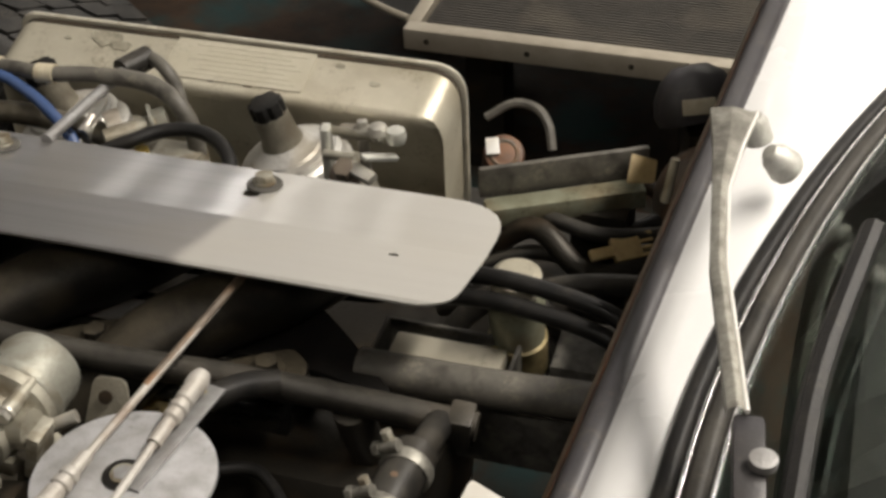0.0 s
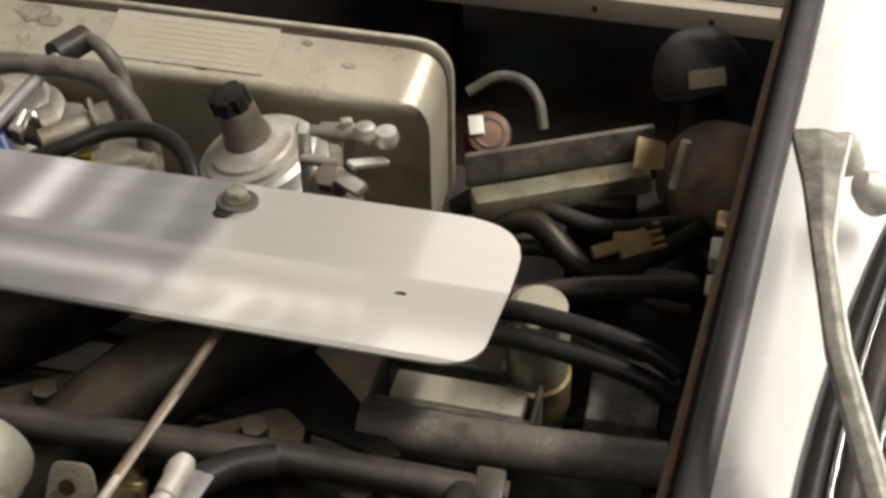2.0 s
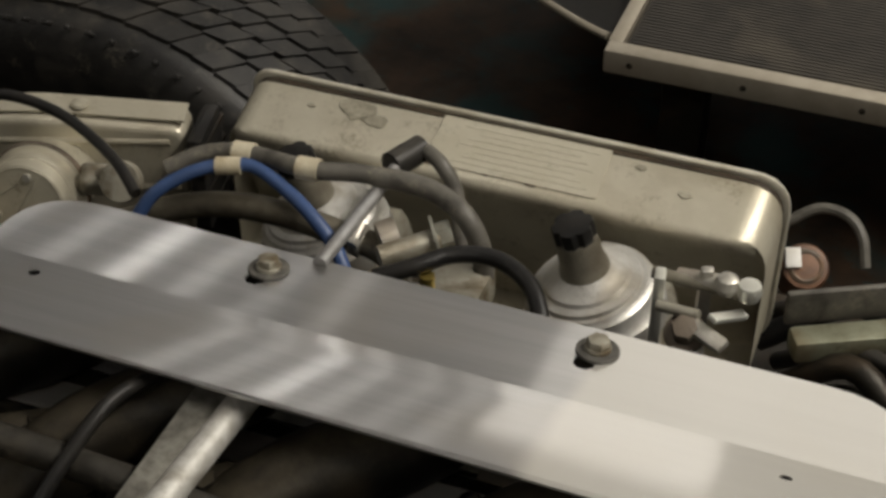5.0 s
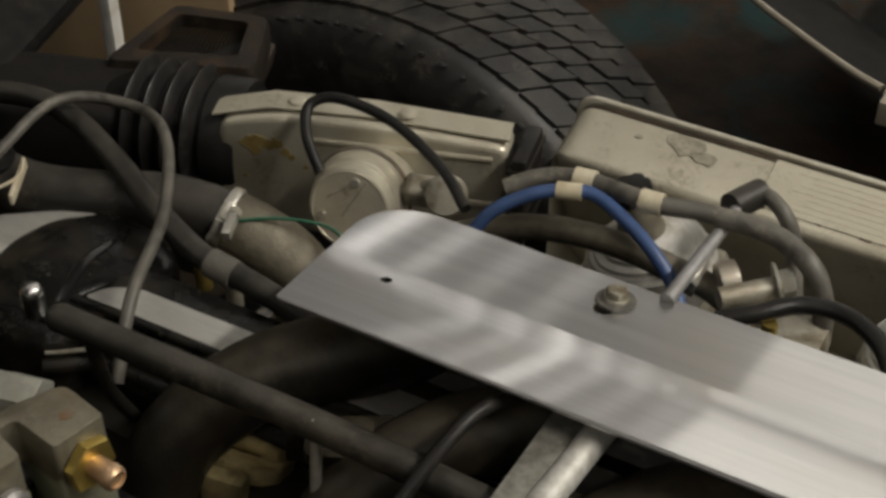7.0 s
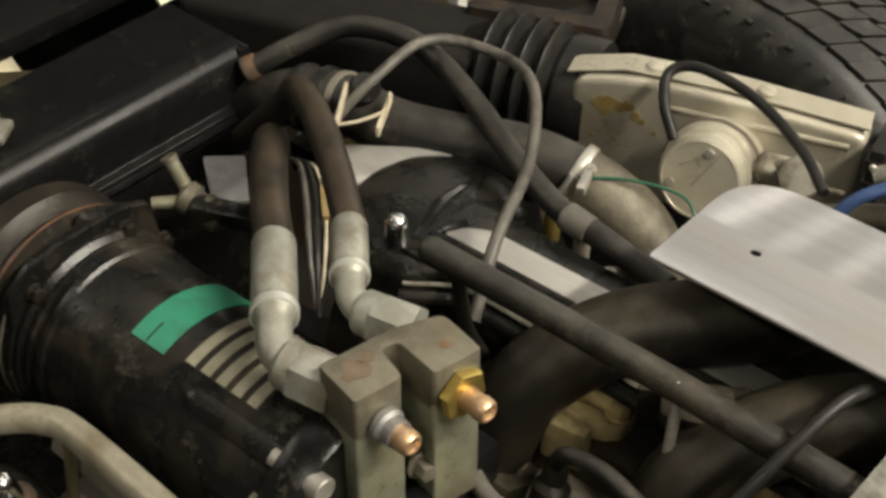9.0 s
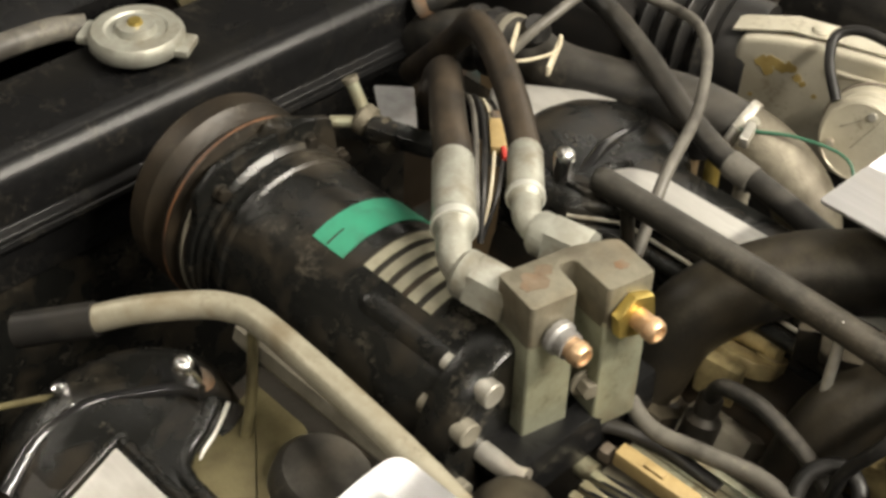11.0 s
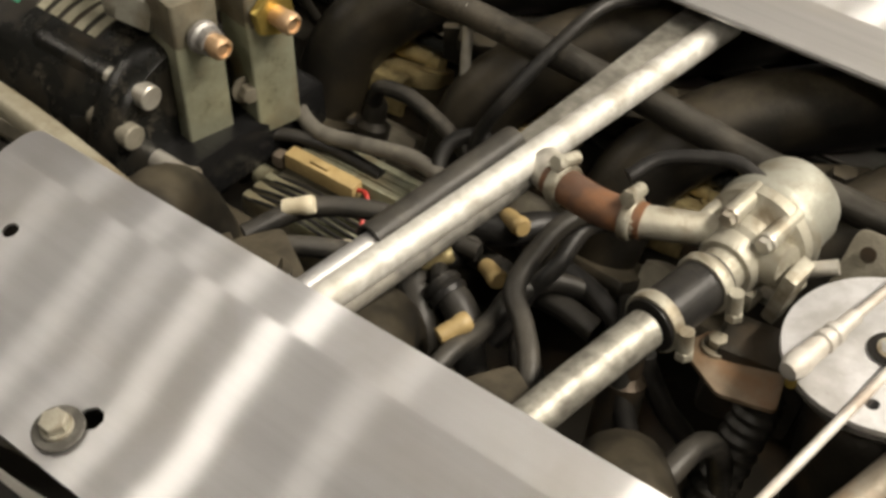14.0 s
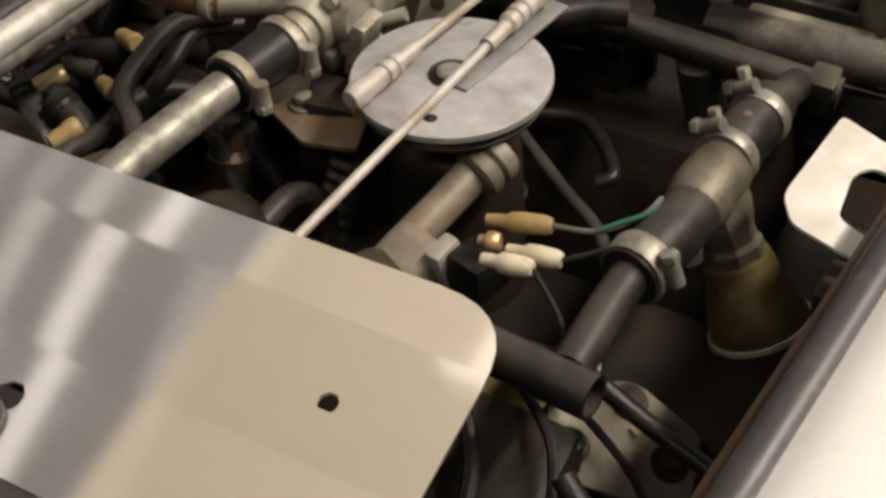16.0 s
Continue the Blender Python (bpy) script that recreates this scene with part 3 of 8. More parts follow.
# ---- car: body, bulkhead and inner structure ----
def car_cowl():
    """The scuttle in front of the windscreen: white panel, black gutter, seal, screen trim and glass."""
    c = thing("scuttle", (0.30, 0.1, 0.85), "white painted scuttle panel with black rubber bonnet seal", "car body")

    def screen_x(y):
        return 0.288 + 0.05 * max(y, 0) + 0.45 * max(y, 0) ** 2

    def edge_x(y):
        return 0.2362 + 0.0605 * y

    ys = [-0.75 + 0.05 * k for k in range(31)]
    bm = bmesh.new()
    rows = []
    for y in ys:
        x0, x1 = edge_x(y) + 0.0185, screen_x(y) + 0.012
        rows.append([bm.verts.new((x0, y, 0.85))] + [bm.verts.new((x0 + (x1 - x0) * s, y, 0.915 + 0.016 * math.sin(s * 1.5) - 0.006 * (1 - s) ** 8 - 0.02 * max(0, y - 0.25))) for s in [j / 8 for j in range(9)]])
    for a, b in zip(rows, rows[1:]):
        for j in range(len(a) - 1):
            bm.faces.new((a[j], a[j + 1], b[j + 1], b[j]))
    part("white_panel", bm, M_WHITE, c, "glossy white paint")
    bm = bmesh.new()
    rows = []
    for y in ys:
        e = edge_x(y)
        rows.append([bm.verts.new(v) for v in ((e - 0.002, y, 0.62), (e - 0.002, y, 0.888), (e + 0.001, y, 0.892), (e + 0.012, y, 0.895), (e + 0.021, y, 0.896))])
    for a, b in zip(rows, rows[1:]):
        for j in range(4):
            bm.faces.new((a[j], a[j + 1], b[j + 1], b[j]))
    part("gutter", bm, M_MATTEBLACK, c, "black painted gutter with rusty edge")
    part("rubber_seal", tube([(edge_x(y) + 0.0130, y, 0.904) for y in ys[::2]], 0.0088, 16), M_SEAL, c, "black rubber bulb seal")
    bm = bmesh.new()
    rows = []
    for y in ys:
        e = edge_x(y)
        rows.append([bm.verts.new(v) for v in ((e - 0.0025, y, 0.881), (e - 0.0040, y, 0.882), (e - 0.0040, y, 0.888), (e - 0.0015, y, 0.8905))])
    for a, b in zip(rows, rows[1:]):
        for j in range(3):
            bm.faces.new((a[j], a[j + 1], b[j + 1], b[j]))
    part("flange", bm, M_RUSTPLATE, c, "rust-brown painted flange")
    part("rust_edge", tube([(edge_x(y), y, 0.8915) for y in ys[::2]], 0.0013, 8), M_COPPERHOSE, c, "rusty steel edge")
    for k in range(15):
        y = 0.02 + 0.0085 * k + 0.002 * math.sin(k * 7.0)
        part("sealant_blob", lathe([(0, 0), (0.0012, 0), (0.0009, 0.001), (0, 0.0012)], pose(edge_x(y) + 0.006, y, 0.8925), 8), M_IVORY, c)
    part("screen_rubber", tube([(screen_x(y) + 0.0055, y, 0.932) for y in ys[::2]], 0.0055, 12), M_RUBBER, c, "black windscreen rubber")
    part("chrome_trim", tube([(screen_x(y) + 0.0125, y, 0.936) for y in ys[::2]], 0.0018, 10), M_CHROME, c, "chrome windscreen trim")
    part("screen_rubber_inner", tube([(screen_x(y) + 0.020, y, 0.936) for y in ys[::2]], 0.0068, 12), M_HOSE, c)
    part("inner_trim", tube([(screen_x(y) + 0.0275, y, 0.940) for y in ys[::2]], 0.0016, 10), M_CHROME, c)
    bm = bmesh.new()
    rows = []
    for y in ys:
        rows.append([bm.verts.new((screen_x(y) + 0.027 + 0.35 * s, y, 0.938 + 0.33 * s)) for s in (0, 0.5, 1)])
    for a, b in zip(rows, rows[1:]):
        for j in range(2):
            bm.faces.new((a[j], a[j + 1], b[j + 1], b[j]))
    bmesh.ops.solidify(bm, geom=bm.faces, thickness=0.004)
    g = part("windscreen", bm, M_GLASS, c, "slightly green windscreen glass")
    g.visible_shadow = False
    part("dashboard", box(pose(0.62, 0, 0.86), (0.45, 1.3, 0.12), 0.03), M_RUBBER, c, "dark dashboard behind the glass")


car_cowl()


def wiper():
    w = thing("windscreen_wiper", (0.29, 0.24, 0.95), "grey metal windscreen wiper arm resting on the scuttle", "wiper")
    part("spindle_cap", lathe([(0, 0), (0.010, 0), (0.011, 0.004), (0.009, 0.014), (0.005, 0.020), (0, 0.021)], pose(0.318, 0.230, 0.948, 15, -40, 0) @ Matrix.Scale(0.95, 4), 24), M_GALV, w, "pale metal spindle cap")
    part("spindle_nut", lathe([(0, 0), (0.008, 0), (0.008, 0.012), (0.006, 0.016), (0, 0.016)], pose(0.300, 0.228, 0.966, 0, -20, 0), 16), M_GALV, w)
    path = [((0.285, 0.224, 0.986), 0.026), ((0.287, 0.190, 0.986), 0.016), ((0.2895, 0.148, 0.985), 0.0085), ((0.2985, 0.085, 0.985), 0.0085), ((0.3215, -0.012, 0.985), 0.009)]
    bm = bmesh.new()
    rows = []
    for p, wd in path:
        rows.append([bm.verts.new((p[0] + dx * wd, p[1], p[2] + dz)) for dx, dz in ((-0.5, -0.006), (-0.5, 0.0), (-0.06, 0.0022), (0.06, 0.0022), (0.5, 0.0), (0.5, -0.006))])
    for a, b in zip(rows, rows[1:]):
        for k in range(5):
            bm.faces.new((a[k], a[k + 1], b[k + 1], b[k]))
    bm.faces.new(rows[0])
    part("arm", bm, M_GALVDULL, w, "grey painted channel arm")
    part("arm_edge", tube([(p[0] + 0.5 * wd - 0.0002, p[1], p[2] + 0.0002) for p, wd in path], 0.0011, 8, straight=True), M_WHITEPART, w, "white strip along the arm's right edge")
    part("blade_clip", box(frame_of((0.330, -0.035, 0.978), (0.338, -0.09, 0.978)), (0.014, 0.010, 0.05), 0.003), M_SEAL, w, "dark grey blade clip")
    part("blade", tube([(0.350, -0.07, 0.98), (0.352, 0.02, 0.985), (0.366, 0.12, 0.995)], 0.006, 8), M_RUBBER, w, "black rubber blade")
    part("pivot", lathe([(0, 0), (0.006, 0), (0.006, 0.004), (0, 0.005)], pose(0.336, -0.04, 0.984), 14), M_DULL, w)


wiper()

slab("bulkhead", 0.272, 0.295, -0.75, 0.8, 0.30, 0.84, M_MATTEBLACK, "black painted engine bay bulkhead", "bulkhead")


def frame_rails():
    for s, n in ((1, "far"), (-1, "near")):
        f = thing("chassis_rail", (-0.3, 0.41 * s, 0.45), "black painted square chassis rail beside the engine", "chassis rail", "chassis rails")
        part("tube", tube([(-0.95, 0.40 * s, 0.55), (0.24, 0.40 * s, 0.58)], 0.024, 4, straight=True), M_GLOSS, f)
        part("lower_tube", tube([(-0.95, 0.36 * s, 0.34), (0.24, 0.42 * s, 0.34)], 0.024, 4, straight=True), M_GLOSS, f)


frame_rails()


# ---- engine ----
def cam_cover(s, reach, label):
    """A tilted cover: raised deck with an aluminium panel, and a domed lobe at its front end."""
    at = Vector((-0.595, -0.162, 0.782)) if s < 0 else Vector((-0.573, 0.129, 0.789))
    c = thing("cam_cover", at, label, "cam cover", "cam covers")
    # local axes: x along the engine, y outward, z out of the deck
    t = radians(15 if s < 0 else 5)
    lift, wide = (0.0, 0.121) if s < 0 else (0.006, 0.064)
    m = Matrix(((1, 0, 0, at.x), (0, s * math.cos(t), s * math.sin(t), at.y), (0, -math.sin(t), math.cos(t), at.z), (0, 0, 0, 1)))
    inner = [(0.053, 0.046), (0.040, 0.037), (0.034, 0.022), (0.024, 0.006)]
    ridge = [(0.004, 0.007), (-0.013, 0.026), (-0.030, 0.048), (-0.036, 0.070), (-0.034, 0.092), (-0.020, wide - 0.001)]
    if s > 0:
        inner = [(0.048, 0.020), (0.037, 0.014), (0.030, 0.006), (0.022, -0.002)]
        ridge = [(0.006, -0.004), (-0.004, 0.012), (-0.010, 0.028), (-0.012, 0.042), (-0.010, 0.054), (-0.006, wide - 0.001)]
    deck = [*inner, *ridge, (0.0, wide + 0.013), (reach, wide + 0.013), (reach, inner[0][1])]
    part("deck", prism(rounded(deck, [0.008, 0.006, 0.006, 0.006, 0.006, 0.01, 0.01, 0.01, 0.01, 0.01, 0.01, 0.0, 0.0] if s < 0 else 0.002, 4), 0.09, m @ pose(0, 0, -0.084 + lift), 0.007 if s < 0 else 0.003, seg=4), M_CRACKLE, c, "black enamel deck", smooth=50)
    lobe = [Vector(p) for p in rounded([(0.032, -0.010), (0.006, -0.020), (-0.024, -0.021), (-0.050, -0.004), (-0.068, 0.022), (-0.077, 0.058), (-0.070, 0.098), (-0.040, 0.128), *(((0.02, 0.128), (0.045, 0.04)) if s < 0 else ((0.006, 0.126), (0.040, 0.100), (0.036, 0.04)))], 0.014, 5)]
    mid = Vector((-0.034, 0.052))
    bm = bmesh.new()
    rows = []
    steps = ((1.0, -0.09), (1.0, -0.006), (0.985, 0.0), (0.95, 0.004), (0.88, 0.0075), (0.74, 0.0105), (0.52, 0.0125), (0.28, 0.0135), (0.1, 0.0138)) if s > 0 else ((1.0, -0.09), (1.0, -0.022), (0.985, -0.013), (0.95, -0.007), (0.88, -0.001), (0.74, 0.004), (0.52, 0.008), (0.28, 0.0105), (0.1, 0.011))
    for k, h in steps:
        rows.append([bm.verts.new(m @ Vector((mid.x + (p.x - mid.x) * k, mid.y + (p.y - mid.y) * k, h))) for p in lobe])
    for a, b in zip(rows, rows[1:]):
        for j in range(len(a)):
            q = (j + 1) % len(a)
            bm.faces.new((a[j], a[q], b[q], b[j]))
    bm.faces.new(rows[-1])
    bm.faces.new(rows[0])
    part("front_lobe", bm, M_CRACKLE, c, "domed black front end", smooth=60)
    crest = [(u, v, 0.0075) for u, v in ((0.014, 0.002), *ridge)] if s < 0 else [(0.010, -0.006, 0.002), (0.006, 0.010, 0.006), (0.000, 0.030, 0.0105), (-0.006, 0.050, 0.0125), (-0.009, 0.070, 0.0115), (-0.010, 0.090, 0.0085), (-0.010, 0.104, 0.004)]
    part("ridge", tube([m @ Vector(p) for p in crest], 0.0048, 12), M_GLOSS, c, "rubbed raised ridge")
    plan = [(0.005, 0.058), (reach - 0.03, 0.058), (reach - 0.03, wide), (0.017, wide)] if s < 0 else [(0.018, 0.028), (reach - 0.03, 0.040), (reach - 0.03, 0.066), (0.040, 0.053), (0.024, 0.043)]
    part("top_panel", prism(rounded(plan, [0.002, 0.0, 0.0, 0.008] if s < 0 else [0.003, 0.0, 0.0, 0.006, 0.006]), 0.003, m @ pose(0, 0, 0.0052 + lift), 0.0008), M_ALU, c, "plain aluminium top panel")
    part("panel_rim", tube([m @ Vector((u, v, 0.0065 + lift)) for u, v in (((0.012, wide + 0.007), (0.0, 0.056), (0.006, 0.053), (0.03, 0.053), (reach - 0.03, 0.053)) if s < 0 else ((0.020, 0.048), (0.013, 0.026), (0.022, 0.0235), (0.10, 0.026), (reach - 0.03, 0.034)))], 0.0035, 10), M_CRACKLE, c, "black rim round the panel")
    lip = [(0.020, 0.000), (0.030, 0.018), (0.036, 0.033), (0.050, 0.042), (0.10, 0.043), (reach, 0.043)] if s < 0 else [(0.016, -0.008), (0.026, 0.000), (0.036, 0.009), (0.050, 0.016), (0.10, 0.017), (reach, 0.018)]
    part("edge_lip", tube([m @ Vector((u, v, 0.001)) for u, v in lip], 0.0052, 12), M_CRACKLE, c, "black lip of the cover")
    part("edge_seam", tube([m @ Vector((u + 0.004, v - 0.0065, -0.004)) for u, v in lip], 0.0016, 8), M_BRIGHT if s < 0 else M_CAST, c, "bright gasket edge")
    part("lower_flange", tube([m @ Vector((u + 0.004, v - 0.010, -0.013)) for u, v in lip], 0.0055, 10), M_CRACKLE, c, "black flange below the gasket")
    part("nut_seat", lathe([(0, -0.016), (0.013, -0.016), (0.0125, 0.0), (0.010, 0.003), (0, 0.003)], m @ pose(0, 0, 0), 24), M_RUST if s < 0 else M_CRACKLE, c, "stained seat of the nut")
    part("dome_nut", lathe([(0, -0.006), (0.0078, -0.006), (0.0078, 0.016), (0.0072, 0.0195), (0.0056, 0.0223), (0.003, 0.0238), (0, 0.0242)], m @ pose(0, 0, 0.002 if s < 0 else 0.009), 28), M_CHROME, c, "chromed dome nut")
    if s < 0:
        pin = m @ Vector((-0.052, 0.057, 0.006))
        part("dome_nut", lathe([(0, -0.01), (0.006, -0.01), (0.006, 0.006), (0.0045, 0.010), (0, 0.0115)], m @ pose(-0.052, 0.057, 0.004), 20), M_CHROME, c, "small chromed nut")
        part("stay", tube([pin, pin + Vector((-0.03, -0.055, -0.006)), pin + Vector((-0.05, -0.12, -0.02))], 0.0022, 8), M_CASTOLIVE, c, "thin stained stay")
    for u in ((0.50,) if s > 0 else (0.46, 0.66)):
        part("dome_nut", lathe([(0, 0), (0.0085, 0), (0.0085, 0.010), (0.0075, 0.016), (0.004, 0.020), (0, 0.0205)], m @ pose(u, 0.05, 0.004), 18), M_CHROME, c, "chromed dome nut")
    if s > 0:
        part("panel_nut", lathe([(0, -0.004), (0.0075, -0.004), (0.0075, 0.006), (0.006, 0.009), (0, 0.0105)], Matrix.Translation((-0.478, 0.243, 0.746)), 20), M_CHROME, c, "chromed cap nut beside the panel")
    return c


cam_cover(1, 0.60, "black cam cover with aluminium panel and chrome nuts")
cam_cover(-1, 0.72, "black cam cover with aluminium panel and chrome nuts")


def engine():
    e = thing("engine_block", (-0.2, 0, 0.45), "oily dark engine block with V-shaped valley", "engine block")
    part("crankcase", box(pose(-0.22, 0, 0.52), (0.80, 0.42, 0.28), 0.02), M_DARKSTEEL, e)
    for s in (1, -1):
        part("cylinder_bank", box(pose(-0.24, 0.155 * s, 0.67, -16 * s), (0.74, 0.15, 0.14), 0.015), M_DARKSTEEL, e)
        for k in range(5 if s > 0 else 6):
            x = -0.50 + 0.115 * k
            part("port_casting", box(pose(x, 0.082 * s, 0.725, -38 * s), (0.05, 0.035, 0.028), 0.006), M_CASTDARK if s > 0 else M_OCHRE, e, "oil-stained port casting")
    for x in (-0.414, -0.302, -0.190, -0.075):
        mat = M_OCHRE
        q = pose(x, 0.128, 0.752, -24, 0, 8)
        part("port_flange", prism(rounded([(-0.032, -0.012), (-0.018, -0.022), (0.018, -0.022), (0.032, -0.012), (0.032, 0.012), (0.018, 0.022), (-0.018, 0.022), (-0.032, 0.012)], 0.006), 0.012, q @ pose(0, 0, -0.006), 0.002), mat, e, "golden oily port flange")
        part("port_ridge", box(q @ pose(0.0, 0.004, 0.014), (0.044, 0.022, 0.014), 0.005, 3), mat, e)
        part("gasket_edge", box(q @ pose(0, 0.002, -0.012), (0.068, 0.040, 0.003), 0.001), M_CASTDARK, e, "grey gasket edge")
        for u in (-0.024, 0.024):
            part("flange_nut", hexbolt(q @ Vector((u, -0.002, 0.006)), q.to_3x3() @ Vector((0, 0, 1)), 0.0062, 0.008), mat, e, "yellowed flange nut")
        part("port_web", box(q @ pose(0.004, -0.026, -0.012, 20), (0.03, 0.012, 0.03), 0.004), mat, e)
    part("boss", lathe([(0, -0.05), (0.022, -0.05), (0.020, 0.0), (0.016, 0.004), (0, 0.004)], pose(-0.428, 0.077, 0.733, -6, 0, 0) @ Matrix.Scale(0.6, 4), 24), M_SATIN, e)
    part("boss_bolt", hexbolt((-0.428, 0.077, 0.737), (0, -0.1, 1), 0.0066, 0.009, 1.45), M_CAST, e, "plated hexagon bolt on a washer")
    for k in range(6):
        part("stud", hexbolt((-0.44 + 0.11 * k, 0.058, 0.725), (0, -0.3, 1), 0.007, 0.007), M_DARKSTEEL, e)
    return e


engine()


def intake_runner(x, s, label):
    r = thing("intake_runner", (x, 0.1 * s, 0.75), label, "intake manifold", "intake runners")
    pts = [(x - 0.045, 0.075 * s, 0.735, 0.95), (x - 0.035, 0.10 * s, 0.785, 1), (x + 0.0, 0.145 * s, 0.815, 1), (x + 0.055, 0.20 * s, 0.822, 1.05), (x + 0.075, 0.285 * s, 0.80, 1.1)]
    part("pipe", tube(pts, 0.026, 18, 6), M_RUNNER, r)
    part("flange", box(pose(x - 0.045, 0.072 * s, 0.728, -30 * s), (0.072, 0.06, 0.012), 0.004), M_RUNNER, r)
    part("lug", prism(rounded([(-0.030, -0.014), (0.022, -0.018), (0.030, 0.0), (0.022, 0.018), (-0.030, 0.016)], 0.006, 4), 0.008, pose(x + 0.075, 0.125 * s, 0.811, 0, 0, 30 * s), 0.0015), M_RUNNER, r)
    part("web", box(pose(x + 0.052, 0.128 * s, 0.800, 0, 0, 30 * s), (0.05, 0.007, 0.026), 0.002), M_RUNNER, r)
    part("end_flange", prism(rounded([(-0.042, -0.030), (0.042, -0.030), (0.042, 0.030), (-0.042, 0.030)], 0.016, 4), 0.010, pose(x + 0.070, 0.268 * s, 0.802, 90 - 12 * s, 0, 6), 0.002), M_RUNNER, r)
    part("bolt", hexbolt((x + 0.078, 0.127 * s, 0.819), (0, 0, 1), 0.0075, 0.007), M_RUNNER, r)


for x in (-0.40, -0.283, -0.166, -0.049):
    intake_runner(x, 1, "black painted intake runner curving over the bank")
for x in (-0.36, -0.2, -0.04):
    intake_runner(x, -1, "black painted intake runner curving over the bank")


# ---- aluminium heat shields ----
def heat_shield(outline, radii, creases, holes, label, mat):
    bm = bmesh.new()
    f = bm.faces.new([bm.verts.new((*p, 0)) for p in rounded(outline, radii, 7)])
    for y, _ in creases[1:-1]:
        bmesh.ops.bisect_plane(bm, geom=bm.verts[:] + bm.edges[:] + bm.faces[:], plane_co=(0, y, 0), plane_no=(0, 1, 0))
    for hx, hy, hr in holes:
        near = [fc for fc in bm.faces if min(v.co.y for v in fc.verts) <= hy <= max(v.co.y for v in fc.verts) and min(v.co.x for v in fc.verts) <= hx <= max(v.co.x for v in fc.verts)]
        for k in range(8):
            a = radians(45 * k)
            geo = set(near)
            for fc in near:
                geo |= set(fc.edges) | set(fc.verts)
            res = bmesh.ops.bisect_plane(bm, geom=list(geo), plane_co=(hx + hr * math.cos(a), hy + hr * math.sin(a), 0), plane_no=(math.cos(a), math.sin(a), 0))
            near = list({g for g in res["geom"] + res["geom_cut"] if isinstance(g, bmesh.types.BMFace)} | {fc for fc in near if fc.is_valid})
        kill = [fc for fc in bm.faces if (fc.calc_center_median() - Vector((hx, hy, 0))).length < hr * 0.9]
        bmesh.ops.delete(bm, geom=kill, context="FACES")
    ys, zs = [c[0] for c in creases], [c[1] for c in creases]
    order = sorted(range(len(ys)), key=lambda i: ys[i])
    for v in bm.verts:
        v.co.z = float(np.interp(v.co.y, [ys[i] for i in order], [zs[i] for i in order])) + 0.0004 * math.sin(v.co.x * 9 + v.co.y * 20)
    ext = bmesh.ops.extrude_face_region(bm, geom=bm.faces[:])
    bmesh.ops.translate(bm, vec=(0, 0, -0.0016), verts=[g for g in ext["geom"] if isinstance(g, bmesh.types.BMVert)])
    t = thing("heat_shield", (outline[0][0], outline[0][1], 0.85), label, "heat shield", "heat shields")
    part("sheet", bm, mat, t, "brushed aluminium sheet", smooth=2)
    return t


far_shield = heat_shield([(-0.393, 0.148), (0.141, 0.145), (0.141, 0.294), (-0.412, 0.294), (-0.404, 0.215)], [0.004, 0.026, 0.045, 0.05, 0.0],
            [(0.145, 0.8766), (0.1495, 0.8765), (0.224, 0.8565), (0.294, 0.846)], [(-0.356, 0.208, 0.0034), (0.086, 0.205, 0.0034), (-0.238, 0.259, 0.006), (-0.035, 0.260, 0.006)],
            "bent brushed aluminium heat shield with drilled holes over the bank", M_BRUSHED)
near_shield = heat_shield([(-0.420, -0.160), (0.124, -0.150), (0.126, -0.294), (-0.424, -0.294)][::-1], [0.045, 0.045, 0.038, 0.012],
            [(-0.294, 0.840), (-0.240, 0.850), (-0.181, 0.8655), (-0.148, 0.870)], [(-0.374, -0.214, 0.0042), (0.073, -0.215, 0.0042), (-0.049, -0.2640, 0.0065), (-0.2530, -0.2640, 0.0058)],
            "bent brushed aluminium heat shield with drilled holes over the bank", M_BRUSHED_NEAR)


def shield_screw(x, y, z, tilt, s):
    axis = pose(0, 0, 0, tilt) @ Vector((0, 0, 1))
    m = frame_of((x, y, z), Vector((x, y, z)) + axis)
    w = part("washer", lathe([(0, 0), (0.0125, 0), (0.0125, 0.0015), (0.012, 0.002), (0, 0.002)], m, 24), M_GALVDARK, s, "dull washer")
    part("screw_head", hexbolt(m @ Vector((0, 0, 0.002)), axis, 0.0068, 0.005, 1.15), M_CAST, w, "hexagon screw head")


shield_screw(-0.235, 0.271, 0.8493, -7, far_shield)
shield_screw(-0.031, 0.273, 0.8490, -7, far_shield)
shield_screw(-0.0535, -0.279, 0.8435, 10, near_shield)
shield_screw(-0.2600, -0.277, 0.8438, 10, near_shield)


